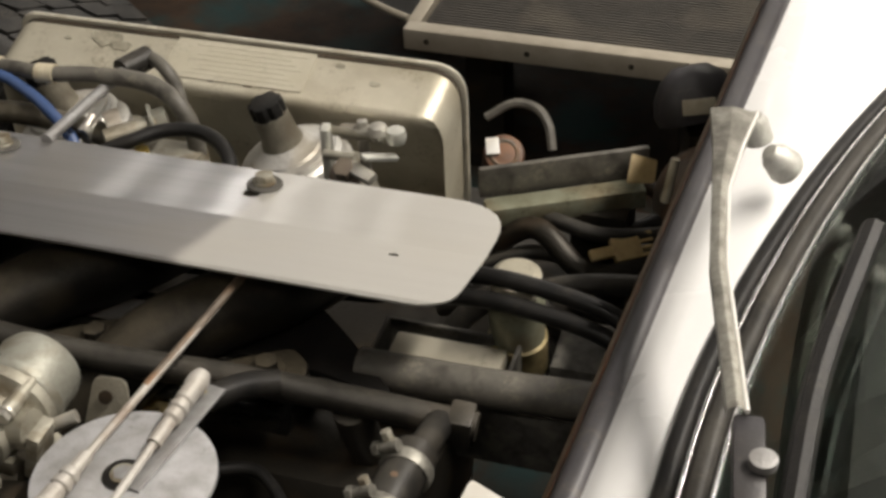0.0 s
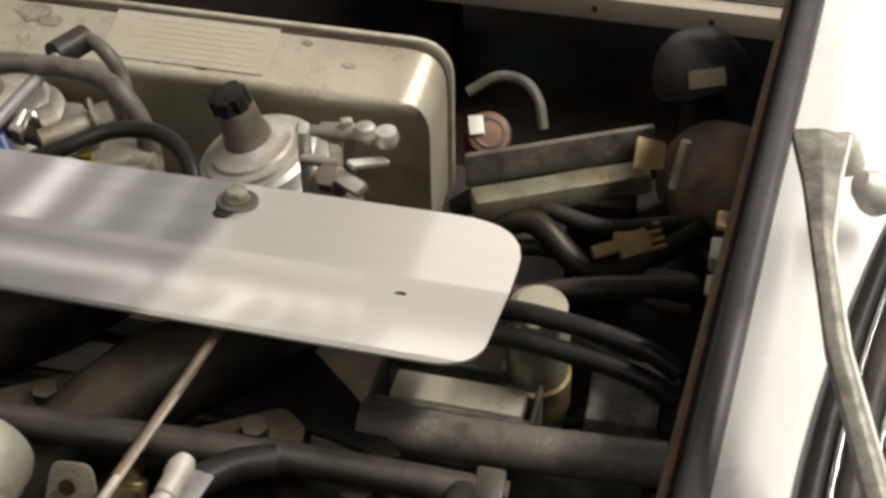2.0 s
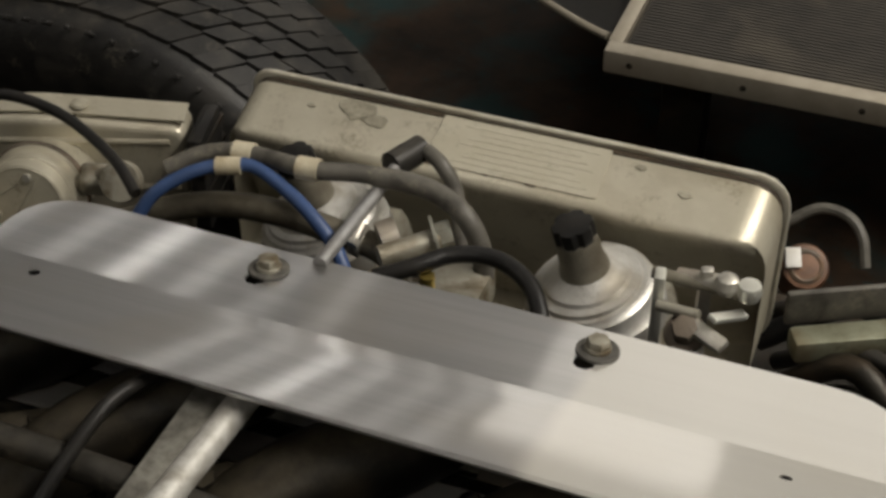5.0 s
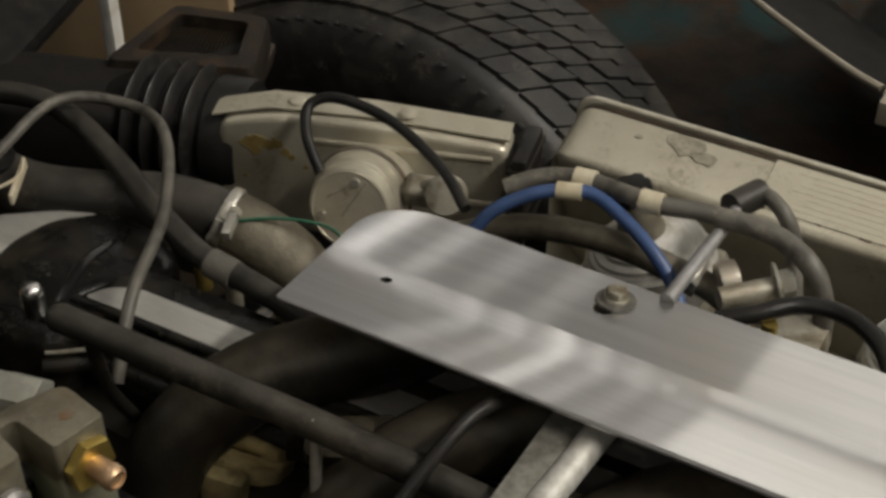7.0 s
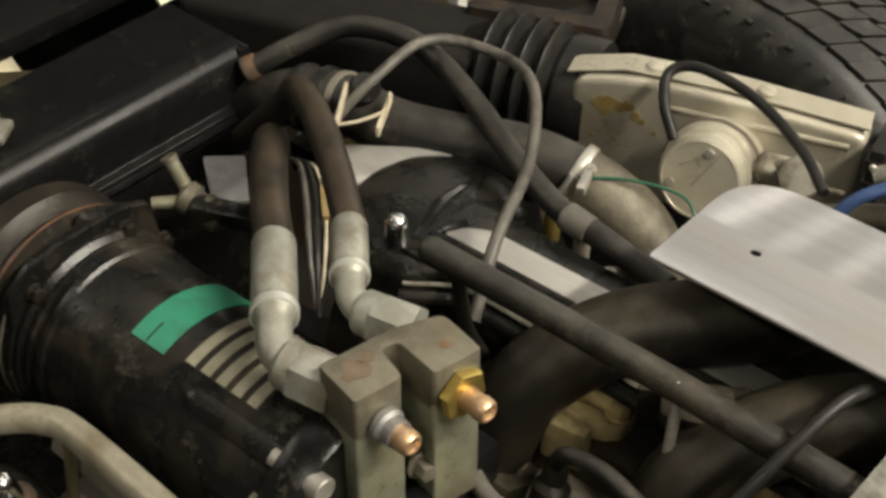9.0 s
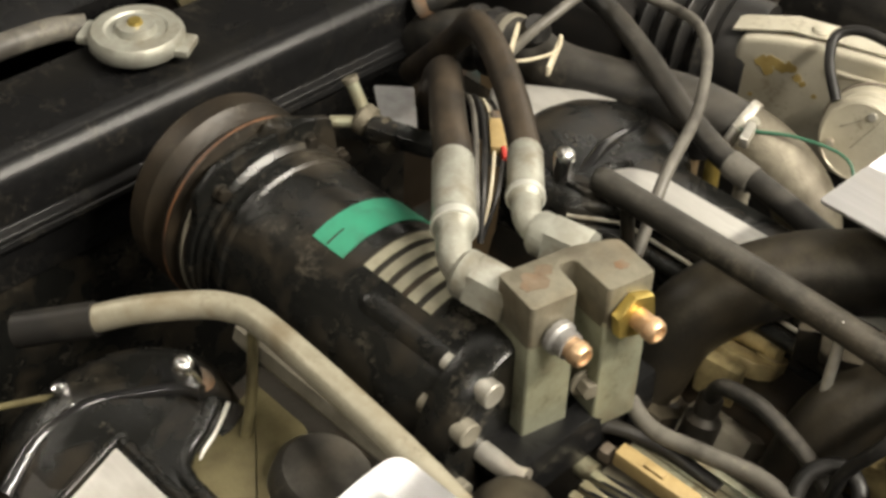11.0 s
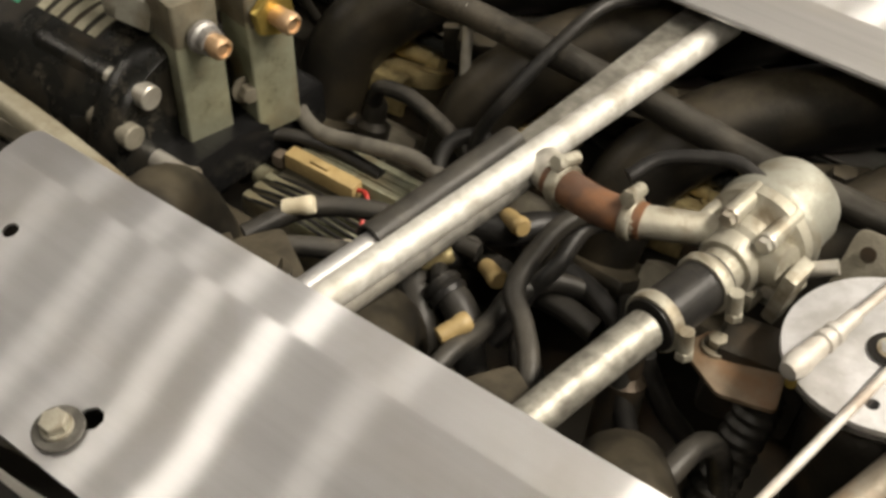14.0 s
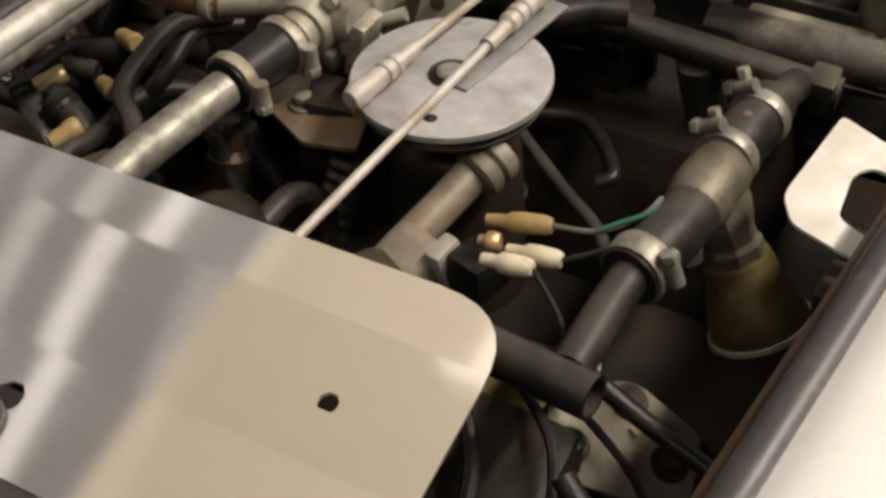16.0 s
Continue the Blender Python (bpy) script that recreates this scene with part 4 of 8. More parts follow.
def cross_brace():
    b = thing("cross_brace", (-0.22, 0.0, 0.84), "galvanised steel cross brace tube with black sleeve", "brace")
    part("tube", tube([(-0.2179, -0.1600, 0.8570), (-0.1942, 0.1720, 0.8570)], 0.0084, 20, straight=True), M_GALV, b, "bright galvanised tube")
    # The thin dark tube is added to give the brace its shaded underside.
    part("lower_tube", tube([(-0.2134, -0.1600, 0.8475), (-0.2051, -0.0300, 0.8475), (-0.2050, 0.0000, 0.8475)], 0.0052, 16, straight=True), M_GALVDARK, b, "added dark tube for the brace's shaded underside")
    part("flat_end", prism([(-0.2235, -0.008), (-0.2075, -0.008), (-0.2035, 0.060), (-0.2000, 0.168), (-0.2225, 0.168), (-0.2228, 0.060)], 0.005, pose(0, 0, 0.855), 0.0015), M_GALVDULL, b, "flattened dull zinc end")
    part("stub", tube([(-0.228, -0.155, 0.858), (-0.224, -0.08, 0.858)], 0.0066, 14, straight=True), M_DULL, b)
    part("sleeve", tube([(-0.2255, -0.108, 0.860), (-0.2205, 0.0, 0.860)], 0.0090, 14, straight=True, wall=0.002), M_HOSE, b, "black plastic sleeve")


cross_brace()


# ---- compressor ----
def compressor():
    c = thing("compressor", (-0.58, -0.03, 0.66), "black air conditioning compressor with green label", "compressor")
    cy, cz = -0.033, 0.776
    ax = pose(-0.70, cy, cz, 0, 90, 0)
    axp = pose(-0.679, cy, cz, 0, 90, 0)
    R = 0.062
    part("body", lathe([(0, 0.012), (0.060, 0.012), (R + 0.004, 0.015), (R + 0.004, 0.022), (R, 0.026), (R, 0.036), (R + 0.002, 0.038), (R + 0.002, 0.042), (R, 0.044), (R, 0.225), (R - 0.004, 0.232), (0, 0.232)], ax, 56), M_CRACKLE, c)
    part("front_head", lathe([(0, -0.03), (0.052, -0.03), (0.055, -0.012), (0.062, 0.0), (0, 0.0)], axp, 48), M_DARKSTEEL, c)
    part("ear", prism(rounded([(-0.03, 0.03), (0.03, 0.03), (0.022, 0.076), (-0.022, 0.076)], 0.01), 0.014, ax @ pose(0, 0, 0.002, 0, 0, 65), 0.002), M_CRACKLE, c)
    pul = part("pulley", lathe([(0.03, -0.072), (0.066, -0.072), (0.0695, -0.068), (0.0695, -0.052), (0.066, -0.049), (0.061, -0.042), (0.066, -0.035), (0.0705, -0.031), (0.0705, -0.026), (0.064, -0.023), (0.064, -0.019), (0.067, -0.017), (0.067, -0.009), (0.060, -0.005), (0.03, -0.005)], axp, 56), M_PULLEY, c, "dirty brown-black steel pulley with rusty rim")
    part("rust_ring", lathe([(0.0700, -0.0298), (0.0708, -0.0293), (0.0708, -0.0277), (0.070, -0.0272)], axp, 56), M_COPPERHOSE, pul, "rusty ring")
    for k, (rr, hh) in enumerate(((0.0668, -0.0135), (0.0642, -0.0205), (0.0665, -0.060))):
        part("pulley_ring", lathe([(rr, hh - 0.0016), (rr + 0.0014, hh - 0.001), (rr + 0.0014, hh + 0.001), (rr, hh + 0.0016)], axp, 56), M_CASTDARK if k == 0 else M_DARKSTEEL, pul)
    part("body_rib", lathe([(R, 0.026), (R + 0.0022, 0.0275), (R + 0.0022, 0.0305), (R, 0.032)], ax, 56), M_CRACKLE, c)
    for a, x0 in ((126, -0.560),):
        yy, zz = cy + 0.0515 * math.cos(radians(a)), cz + 0.0515 * math.sin(radians(a))
        part("bolt_lobe", tube([(x0, yy, zz, 0.5), (x0 + 0.012, yy, zz, 0.95), (x0 + 0.03, yy, zz, 1.0), (-0.462, yy, zz, 1.0)], 0.0125, 18), M_CRACKLE, c, "black cast bolt lobe")
    plate = [(0.069 * math.cos(radians(a)), 0.069 * math.sin(radians(a))) for a in range(-10, 36, 9)] + [(0.052, 0.066), (0.030, 0.074), (-0.018, 0.074), (-0.040, 0.070), (-0.058, 0.056)] + [(0.069 * math.cos(radians(a)), 0.069 * math.sin(radians(a))) for a in range(150, 345, 12)]
    q = Matrix(((0, 0, 1, -0.6885), (1, 0, 0, cy), (0, 1, 0, cz), (0, 0, 0, 1)))
    part("front_bracket", prism(rounded(plate, 0.003, 2), 0.007, q, 0.0015), M_CRACKLE, c, "grimy mounting plate behind the pulley")
    for a in (128, 62, 30):
        p = q @ Vector((0.066 * math.cos(radians(a)), 0.066 * math.sin(radians(a)), 0.007))
        part("plate_bolt", hexbolt(p, (1, 0, 0), 0.0052, 0.005, 1.2), M_DARKSTEEL, c)
    part("clutch_plate", lathe([(0, -0.087), (0.02, -0.087), (0.022, -0.082), (0.056, -0.080), (0.058, -0.072), (0, -0.072)], axp, 40), M_DARKSTEEL, pul)

    def arc_strip(x0, x1, a0, a1, r, mat, name, label=""):
        bm = bmesh.new()
        rows = []
        for k in range(15):
            a = radians(a0 + (a1 - a0) * k / 14)
            rows.append([bm.verts.new((x, cy + rr * math.cos(a), cz + rr * math.sin(a))) for x, rr in ((x0, r - 0.0006), (x0, r), (x1, r), (x1, r - 0.0006))])
        for p, q in zip(rows, rows[1:]):
            for j in range(3):
                bm.faces.new((p[j], p[j + 1], q[j + 1], q[j]))
        return part(name, bm, mat, c, label)

    lab = arc_strip(-0.606, -0.578, 116, 45, R + 0.0008, M_GREEN, "green_label", "green paper label band")
    arc_strip(-0.594, -0.593, 115, 102, R + 0.0012, M_CRACKLE, "label_print", "small dark print")
    for k in range(5):
        arc_strip(-0.563 + 0.0125 * k, -0.5555 + 0.0125 * k, 112, 52, R + 0.001, M_STRIPE, "label_stripe", "pale stripe of the faded data label")
    arc_strip(-0.566, -0.504, 112.5, 51, R + 0.0003, M_DARKSTEEL, "data_label", "dark data label")
    # rear head with bolts
    part("rear_head", lathe([(0, 0.226), (0.066, 0.226), (0.067, 0.23), (0.067, 0.246), (0.064, 0.25), (0, 0.25)], ax, 40), M_CRACKLE, c)
    for a in (35, 80, 126, 152, 200, 250, 300):
        p = ax @ Vector((-(0.058) * math.sin(radians(a)), 0.058 * math.cos(radians(a)), 0.25))
        part("socket_bolt", lathe([(0.0044, 0.0075), (0.0072, 0.0075), (0.0080, 0.0068), (0.0080, -0.006), (0.0070, -0.007), (0.0070, -0.03), (0, -0.03), (0, 0.001), (0.0044, 0.001)], Matrix.Translation(p) @ pose(0, 0, 0, 0, 90, 0), 20), M_ZINC if a == 126 else M_CASTDARK, c, "oily socket bolt")
    return c


compressor()


def manifold_block():
    b = thing("hose_block", (-0.44, 0.0, 0.77), "olive steel twin hose block with brass fittings", "hose fitting")
    # two columns hang from one stepped bridge
    q = pose(-0.442, -0.006, 0.0, 0, 0, -12)
    part("block", prism(rounded([(-0.0213, -0.0395), (0.0123, -0.0395), (0.0123, -0.0079), (-0.0213, -0.0079)], 0.002, 3), 0.085, q @ pose(0, 0, 0.765), 0.001), M_OLIVE, b)
    part("block", prism(rounded([(-0.0138, 0.0055), (0.0198, 0.0055), (0.0198, 0.0371), (-0.0138, 0.0371)], 0.002, 3), 0.085, q @ pose(0, 0, 0.768), 0.001), M_OLIVE, b)
    part("bridge", prism(rounded([(-0.0215, -0.0397), (0.0125, -0.0397), (0.0125, -0.0085), (-0.011, -0.0065), (-0.011, 0.0045), (0.020, 0.0056), (0.020, 0.0373), (-0.014, 0.0373), (-0.0215, 0.010)], [0.003, 0.003, 0.005, 0.004, 0.004, 0.003, 0.003, 0.006, 0.008], 4), 0.031, q @ pose(0, 0, 0.847), 0.0015), M_BLOCKTOP, b, "brown-stained bridge of the block")
    rng = random.Random(21)
    for bx, by, rr in ((-0.006, -0.026, 0.0085), (-0.012, -0.016, 0.005), (0.006, 0.024, 0.004)):
        blot = [(bx + rr * rng.uniform(0.7, 1.25) * math.cos(radians(30 * k)), by + rr * rng.uniform(0.7, 1.25) * math.sin(radians(30 * k))) for k in range(12)]
        part("rust_stain", prism(blot, 0.0004, q @ pose(0, 0, 0.8779)), M_RUSTPLATE, b, "reddish rust stain")
    part("base", box(pose(-0.45, -0.005, 0.762), (0.06, 0.12, 0.035), 0.006), M_TANK, b)
    for y, x, z in ((-0.0225, 0.0125, 0.853), (0.0215, 0.020, 0.856)):
        m = q @ pose(x, y, z, 0, 90, 0) @ pose(0, 0, 0, -6, 0, 0)
        if y > 0:
            part("brass_nut", prism([(0.0155 * math.cos(radians(60 * k + 10)), 0.0155 * math.sin(radians(60 * k + 10))) for k in range(6)], 0.007, m, 0.0015), M_BRASS, b, "bright brass hexagon nut")
        else:
            part("collar", lathe([(0, 0), (0.0105, 0), (0.0105, 0.004), (0.0085, 0.006), (0.0085, 0.012), (0, 0.012)], m @ pose(0, 0, 0.001), 20), M_DULL, b)
        part("copper_nipple", lathe([(0, 0), (0.0066, 0), (0.0066, 0.016), (0.0074, 0.017), (0.0072, 0.022), (0.0055, 0.024), (0.0045, 0.024), (0.004, 0.0225), (0, 0.0225)], m, 20), M_COPPER, b, "copper coloured capped nipple")
    part("centre_bolt", hexbolt((-0.432, -0.004, 0.80), (1, -0.3, 0), 0.006, 0.008), M_CASTDARK, b)
    part("side_pin", tube([(-0.468, -0.068, 0.773), (-0.419, -0.063, 0.771)], 0.0072, 16, straight=True, wall=0.004), M_ZINC, b, "hollow zinc pin")


manifold_block()


def ac_hose(pts, collar, elbow, label, g):
    h = thing("air_conditioning_hose", pts[0], label, "hose", "air conditioning hoses")
    part("hose", tube(pts, 0.0122 * g, 16), M_BROWNHOSE, h, "worn brown-black rubber")
    a, b = Vector(collar[0]), Vector(collar[1])
    m = frame_of(a, b)
    L = (b - a).length
    part("crimp_collar", lathe([(r * g, h) for r, h in ((0, 0), (0.0124, 0), (0.0134, 0.003), (0.0134, L * 0.66), (0.0120, L * 0.70), (0.0120, L * 0.76), (0.0130, L * 0.78), (0.0130, L * 0.86), (0.0105, L * 0.90), (0.0095, L), (0, L))], m, 24), M_MATTEZINC, h, "crimped grey aluminium collar")
    part("crimp_ring", lathe([(0.0124 * g, L * 0.775), (0.0141 * g, L * 0.785), (0.0141 * g, L * 0.855), (0.0124 * g, L * 0.865)], m, 24), M_BRIGHT, h, "bright crimp ring")
    part("elbow", tube(elbow, 0.0105 * g, 16), M_MATTEZINC, h)
    e0, e1 = Vector(elbow[-2]), Vector(elbow[-1])
    d = (e1 - e0).normalized()
    w = 0.0172 * (0.5 + 0.5 * g)
    part("union_collar", lathe([(0, 0), (w * 0.72, 0), (w * 0.86, 0.003), (w * 0.86, 0.012), (0, 0.012)], frame_of(e1 - d * 0.034, e1), 24), M_MATTEZINC, h)
    part("union_nut", prism([(w * math.cos(radians(60 * k + 15)), w * math.sin(radians(60 * k + 15))) for k in range(6)], 0.026, frame_of(e1 - d * 0.023, e1), 0.002), M_MATTEZINC, h)


ac_hose([(-0.76, 0.18, 0.70), (-0.735, 0.165, 0.775), (-0.705, 0.145, 0.812), (-0.655, 0.098, 0.842), (-0.605, 0.052, 0.860), (-0.568, 0.022, 0.864)],
        [(-0.575, 0.027, 0.863), (-0.517, -0.028, 0.866)], [(-0.520, -0.026, 0.866), (-0.508, -0.036, 0.863), (-0.495, -0.036, 0.858), (-0.470, -0.030, 0.855)],
        "brown-black air conditioning hose with crimped collar", 1.0)
ac_hose([(-0.80, 0.20, 0.74), (-0.745, 0.195, 0.80), (-0.70, 0.168, 0.845), (-0.655, 0.142, 0.858), (-0.600, 0.105, 0.860), (-0.548, 0.065, 0.859)],
        [(-0.556, 0.071, 0.859), (-0.516, 0.030, 0.860)], [(-0.519, 0.033, 0.860), (-0.508, 0.024, 0.859), (-0.496, 0.023, 0.856), (-0.468, 0.030, 0.855)],
        "brown-black air conditioning hose with crimped collar", 0.86)


# ---- radiator ----
def radiator():
    r = thing("radiator", (-0.87, 0.0, 0.45), "gloss black radiator top tank with filler cap", "radiator")
    prof = rounded([(-0.828, 0.735), (-0.822, 0.735), (-0.822, 0.748), (-0.829, 0.752), (-0.829, 0.783), (-0.843, 0.798), (-0.926, 0.80), (-0.926, 0.70), (-0.828, 0.70)], [0, 0.002, 0.002, 0.002, 0.0085, 0.0085, 0.01, 0, 0], 8)
    m = Matrix(((1, 0, 0, 0), (0, 0, -1, 0.235), (0, 1, 0, 0), (0, 0, 0, 1)))
    part("top_tank", prism(prof, 0.78, m), M_TANK, r)
    part("end_cap", box(pose(-0.877, 0.236, 0.748), (0.092, 0.012, 0.09), 0.004), M_TANK, r)
    part("core", box(pose(-0.877, -0.155, 0.52), (0.09, 0.76, 0.36), 0.004), M_CRACKLE, r)
    part("seam", tube([(-0.823, 0.235, 0.741), (-0.823, -0.54, 0.741)], 0.004, 8, straight=True), M_TANK, r)
    cm = pose(-0.888, 0.004, 0.799)
    part("filler_neck", lathe([(0, 0), (0.026, 0), (0.026, 0.008), (0, 0.008)], cm, 28), M_TANK, r)
    cap = part("filler_cap", lathe([(0, 0.008), (0.034, 0.008), (0.036, 0.011), (0.036, 0.018), (0.033, 0.022), (0.024, 0.0225), (0.022, 0.0205), (0.016, 0.0205), (0.014, 0.026), (0, 0.0265)], cm, 36), M_MATTEZINC, r, "zinc pressure cap")
    for k in range(2):
        part("cap_ear", box(cm @ pose(0, 0, 0.012, 0, 0, 35 + 180 * k) @ pose(0.036, 0, 0), (0.016, 0.026, 0.007), 0.003), M_MATTEZINC, cap)
    part("cap_stud", lathe([(0, 0.026), (0.006, 0.026), (0.005, 0.029), (0, 0.0295)], cm, 14), M_BRASS, cap)
    part("overflow_pipe", tube([(-0.935, -0.01, 0.806), (-0.95, -0.05, 0.806), (-0.96, -0.18, 0.80), (-0.96, -0.4, 0.79)], 0.010, 12), M_GREYWIRE, r, "grey overflow tube")
    part("strap", prism(rounded([(-0.966, 0.088), (-0.936, 0.120), (-0.915, 0.100), (-0.922, 0.074)], 0.004), 0.004, pose(0, 0, 0.780)), M_CASTOLIVE, r, "faded olive-tan strap behind the tank")


radiator()


def front_panel():
    p = thing("front_cross_panel", (-1.02, 0.0, 0.5), "black painted front cross panel with brackets", "panel")
    part("panel", box(pose(-1.03, 0.0, 0.80, 0, 8, 0), (0.12, 1.0, 0.02), 0.006), M_TANK, p)
    part("upright", box(pose(-1.08, 0.0, 0.55), (0.03, 1.0, 0.5), 0.006), M_GLOSS, p)
    part("bracket", box(pose(-0.985, 0.105, 0.79, 0, 40, 0), (0.06, 0.02, 0.004), 0.001), M_OLIVE, p, "olive plated bracket")
    part("bracket", box(pose(-0.985, 0.27, 0.79, 0, 40, 0), (0.06, 0.025, 0.004), 0.001), M_OLIVE, p, "olive plated bracket")
    part("cover", box(pose(-0.93, 0.42, 0.79, 4, 6, 12), (0.20, 0.16, 0.02), 0.008), M_RUBBER, p, "dusty black cover")


front_panel()
single("board", box(pose(-0.95, 0.62, 0.487, 0, 0, 8), (0.30, 0.012, 0.72), 0.002), M_TAN, "tan fibre board panel beside the front wheel", "board")
single("white_post", box(pose(-0.885, 0.56, 0.487), (0.014, 0.014, 0.72), 0.002), M_WHITEPART, "white painted upright strip", "post")


# ---- hoses at the front ----
def radiator_hoses():
    h = thing("radiator_hose", (-0.70, 0.24, 0.76), "thick black rubber radiator hose with ribbed collar", "hose")
    part("hose", tube([(-0.83, 0.235, 0.74), (-0.775, 0.235, 0.772), (-0.735, 0.243, 0.782), (-0.682, 0.244, 0.782), (-0.638, 0.258, 0.782), (-0.592, 0.280, 0.782), (-0.557, 0.290, 0.778), (-0.535, 0.296, 0.771)], 0.0225, 20), M_HOSE, h)
    d = Vector((0.98, 0.2, 0.15)).normalized()
    o = Vector((-0.772, 0.2365, 0.773))
    part("collar", lathe([(0.0215, 0), (0.0265, 0.002), (0.0275, 0.008), (0.0250, 0.012), (0.0250, 0.020), (0.0280, 0.024), (0.0265, 0.032), (0.0215, 0.034)], frame_of(o, o + d), 28), M_RUBBER, h, "ribbed black collar")
    part("band", lathe([(0.0245, 0.0), (0.0262, 0.001), (0.0262, 0.007), (0.0245, 0.008)], frame_of(o + d * 0.038, o + d), 28), M_CASTDARK, h, "dull clamp band")
    b = thing("breather_hose", (-0.63, 0.27, 0.80), "black rubber breather hose arching over the engine", "hose")
    part("hose", tube([(-0.815, 0.232, 0.785), (-0.800, 0.255, 0.797), (-0.775, 0.290, 0.810), (-0.735, 0.303, 0.815), (-0.690, 0.300, 0.815), (-0.628, 0.276, 0.812), (-0.566, 0.246, 0.808), (-0.511, 0.225, 0.804), (-0.470, 0.222, 0.800), (-0.415, 0.215, 0.795)], 0.0088, 14), M_HOSE, b)
    part("joint", tube([(-0.503, 0.2235, 0.803), (-0.482, 0.2222, 0.801)], 0.0102, 14, straight=True), M_GREYWIRE, b, "grey plastic joint")
    part("ferrule", lathe([(0, 0), (0.010, 0), (0.011, 0.003), (0.010, 0.012), (0, 0.012)], frame_of((-0.822, 0.226, 0.780), (-0.80, 0.255, 0.797)), 16), M_RUST, b, "rusty ferrule")


radiator_hoses()
hose("grey_cable", [(-0.70, 0.20, 0.80), (-0.69, 0.235, 0.825), (-0.685, 0.29, 0.835), (-0.64, 0.315, 0.83), (-0.575, 0.275, 0.85), (-0.53, 0.215, 0.84), (-0.50, 0.145, 0.835), (-0.485, 0.105, 0.80)], 0.0042, M_GREYWIRE, "grey mottled plastic cable in a loop", "cable", seg=10)


def thermostat_elbow():
    e = thing("water_elbow", (-0.50, 0.31, 0.70), "grey cast water outlet elbow with hose clamp", "pipe elbow")
    part("elbow", tube([(-0.548, 0.293, 0.775), (-0.522, 0.298, 0.766), (-0.495, 0.300, 0.752), (-0.472, 0.295, 0.728), (-0.465, 0.29, 0.68)], 0.0245, 20), M_ELBOW, e)
    clamp_band((-0.545, 0.294, 0.774), (0.9, 0.2, -0.3), 0.0245, 0.008, (0.0, -0.9, 0.6), M_ZINC, e)
    q = frame_of((-0.5205, 0.267, 0.797), (-0.512, 0.245, 0.795))
    hs = part("screw_housing", box(q, (0.007, 0.0085, 0.022), 0.0018), M_ZINC, e, "worm screw housing of the clamp")
    part("screw_head", prism([(0.005 * math.cos(radians(60 * k)), 0.005 * math.sin(radians(60 * k))) for k in range(6)], 0.006, q @ pose(0, 0, -0.017), 0.0006), M_CAST, hs)
    part("flange", box(pose(-0.47, 0.29, 0.69, 10, 0, 20), (0.07, 0.06, 0.02), 0.006), M_CASTDARK, e)
    part("stud", lathe([(0, 0), (0.006, 0), (0.006, 0.02), (0.004, 0.03), (0, 0.03)], pose(-0.53, 0.245, 0.755), 12), M_BRASS, e)
    part("stud", lathe([(0, 0), (0.006, 0), (0.006, 0.02), (0.004, 0.03), (0, 0.03)], pose(-0.50, 0.24, 0.755), 12), M_CASTDARK, e)


thermostat_elbow()
hose("green_wire", [(-0.535, 0.275, 0.79), (-0.50, 0.30, 0.79), (-0.465, 0.315, 0.782), (-0.445, 0.30, 0.765)], 0.0013, M_GREENWIRE, "thin green wire by the water elbow", "wire", seg=8)


def cable_tags():
    for a, b in (((-0.709, 0.226, 0.815), (-0.678, 0.182, 0.815)), ((-0.675, 0.237, 0.815), (-0.652, 0.198, 0.815))):
        d = (Vector(b) - Vector(a)).length
        single("cable_tag", box(frame_of((Vector(a) + Vector(b)) / 2, b), (0.003, 0.0085, d), 0.001), M_IVORY, "ivory paper tag tied to the hose", "tag", "cable tags")
    hose("tag_string", [(-0.680, 0.184, 0.816), (-0.668, 0.198, 0.818), (-0.662, 0.218, 0.82), (-0.675, 0.236, 0.819)], 0.0014, M_IVORY, "pale tie string round the hose", "string", seg=6)
    single("hose_knuckle", lathe([(0, 0), (0.012, 0), (0.013, 0.004), (0.010, 0.010), (0.010, 0.016), (0.0125, 0.020), (0.009, 0.028), (0, 0.028)], pose(-0.706, 0.240, 0.795, 15, 20, 0), 18), M_RUBBER, "black rubber hose knuckle", "joint")


cable_tags()


def bracket_front():
    b = thing("adjuster_bracket", (-0.70, 0.06, 0.76), "grimy zinc adjuster clamp with bolt", "bracket")
    part("stem", tube([(-0.711, 0.061, 0.838), (-0.697, 0.064, 0.812)], 0.0048, 12, straight=True), M_OLIVE, b)
    part("stem_end", lathe([(0.003, 0), (0.0058, 0), (0.0058, 0.004), (0.003, 0.004)], frame_of((-0.7105, 0.0611, 0.837), (-0.717, 0.0597, 0.849)), 14), M_ELBOW, b)
    o = Vector((-0.702, 0.060, 0.815))
    m = frame_of(o, o + Vector((0.80, 0.22, -0.30)))
    part("barrel", lathe([(0, 0), (0.008, 0), (0.0115, 0.003), (0.0115, 0.010), (0.009, 0.012), (0.009, 0.016), (0.011, 0.018), (0.011, 0.021), (0.0095, 0.023), (0.0112, 0.026), (0.0112, 0.032), (0.007, 0.036), (0, 0.036)], m, 24), M_ELBOW, b, "grimy ridged barrel")
    part("cross_pin", tube([(-0.700, 0.056, 0.812), (-0.713, 0.043, 0.811)], 0.0045, 12, straight=True), M_OLIVE, b)
    part("arm", box(pose(-0.668, 0.072, 0.808, 0, 15, 40), (0.055, 0.018, 0.012), 0.004), M_CRACKLE, b)
    part("bracket_plate", prism(rounded([(-0.773, 0.136), (-0.750, 0.158), (-0.708, 0.122), (-0.724, 0.102)], 0.003), 0.004, pose(0, 0, 0.766), 0.001), M_DULL, b, "grey zinc plate")


bracket_front()


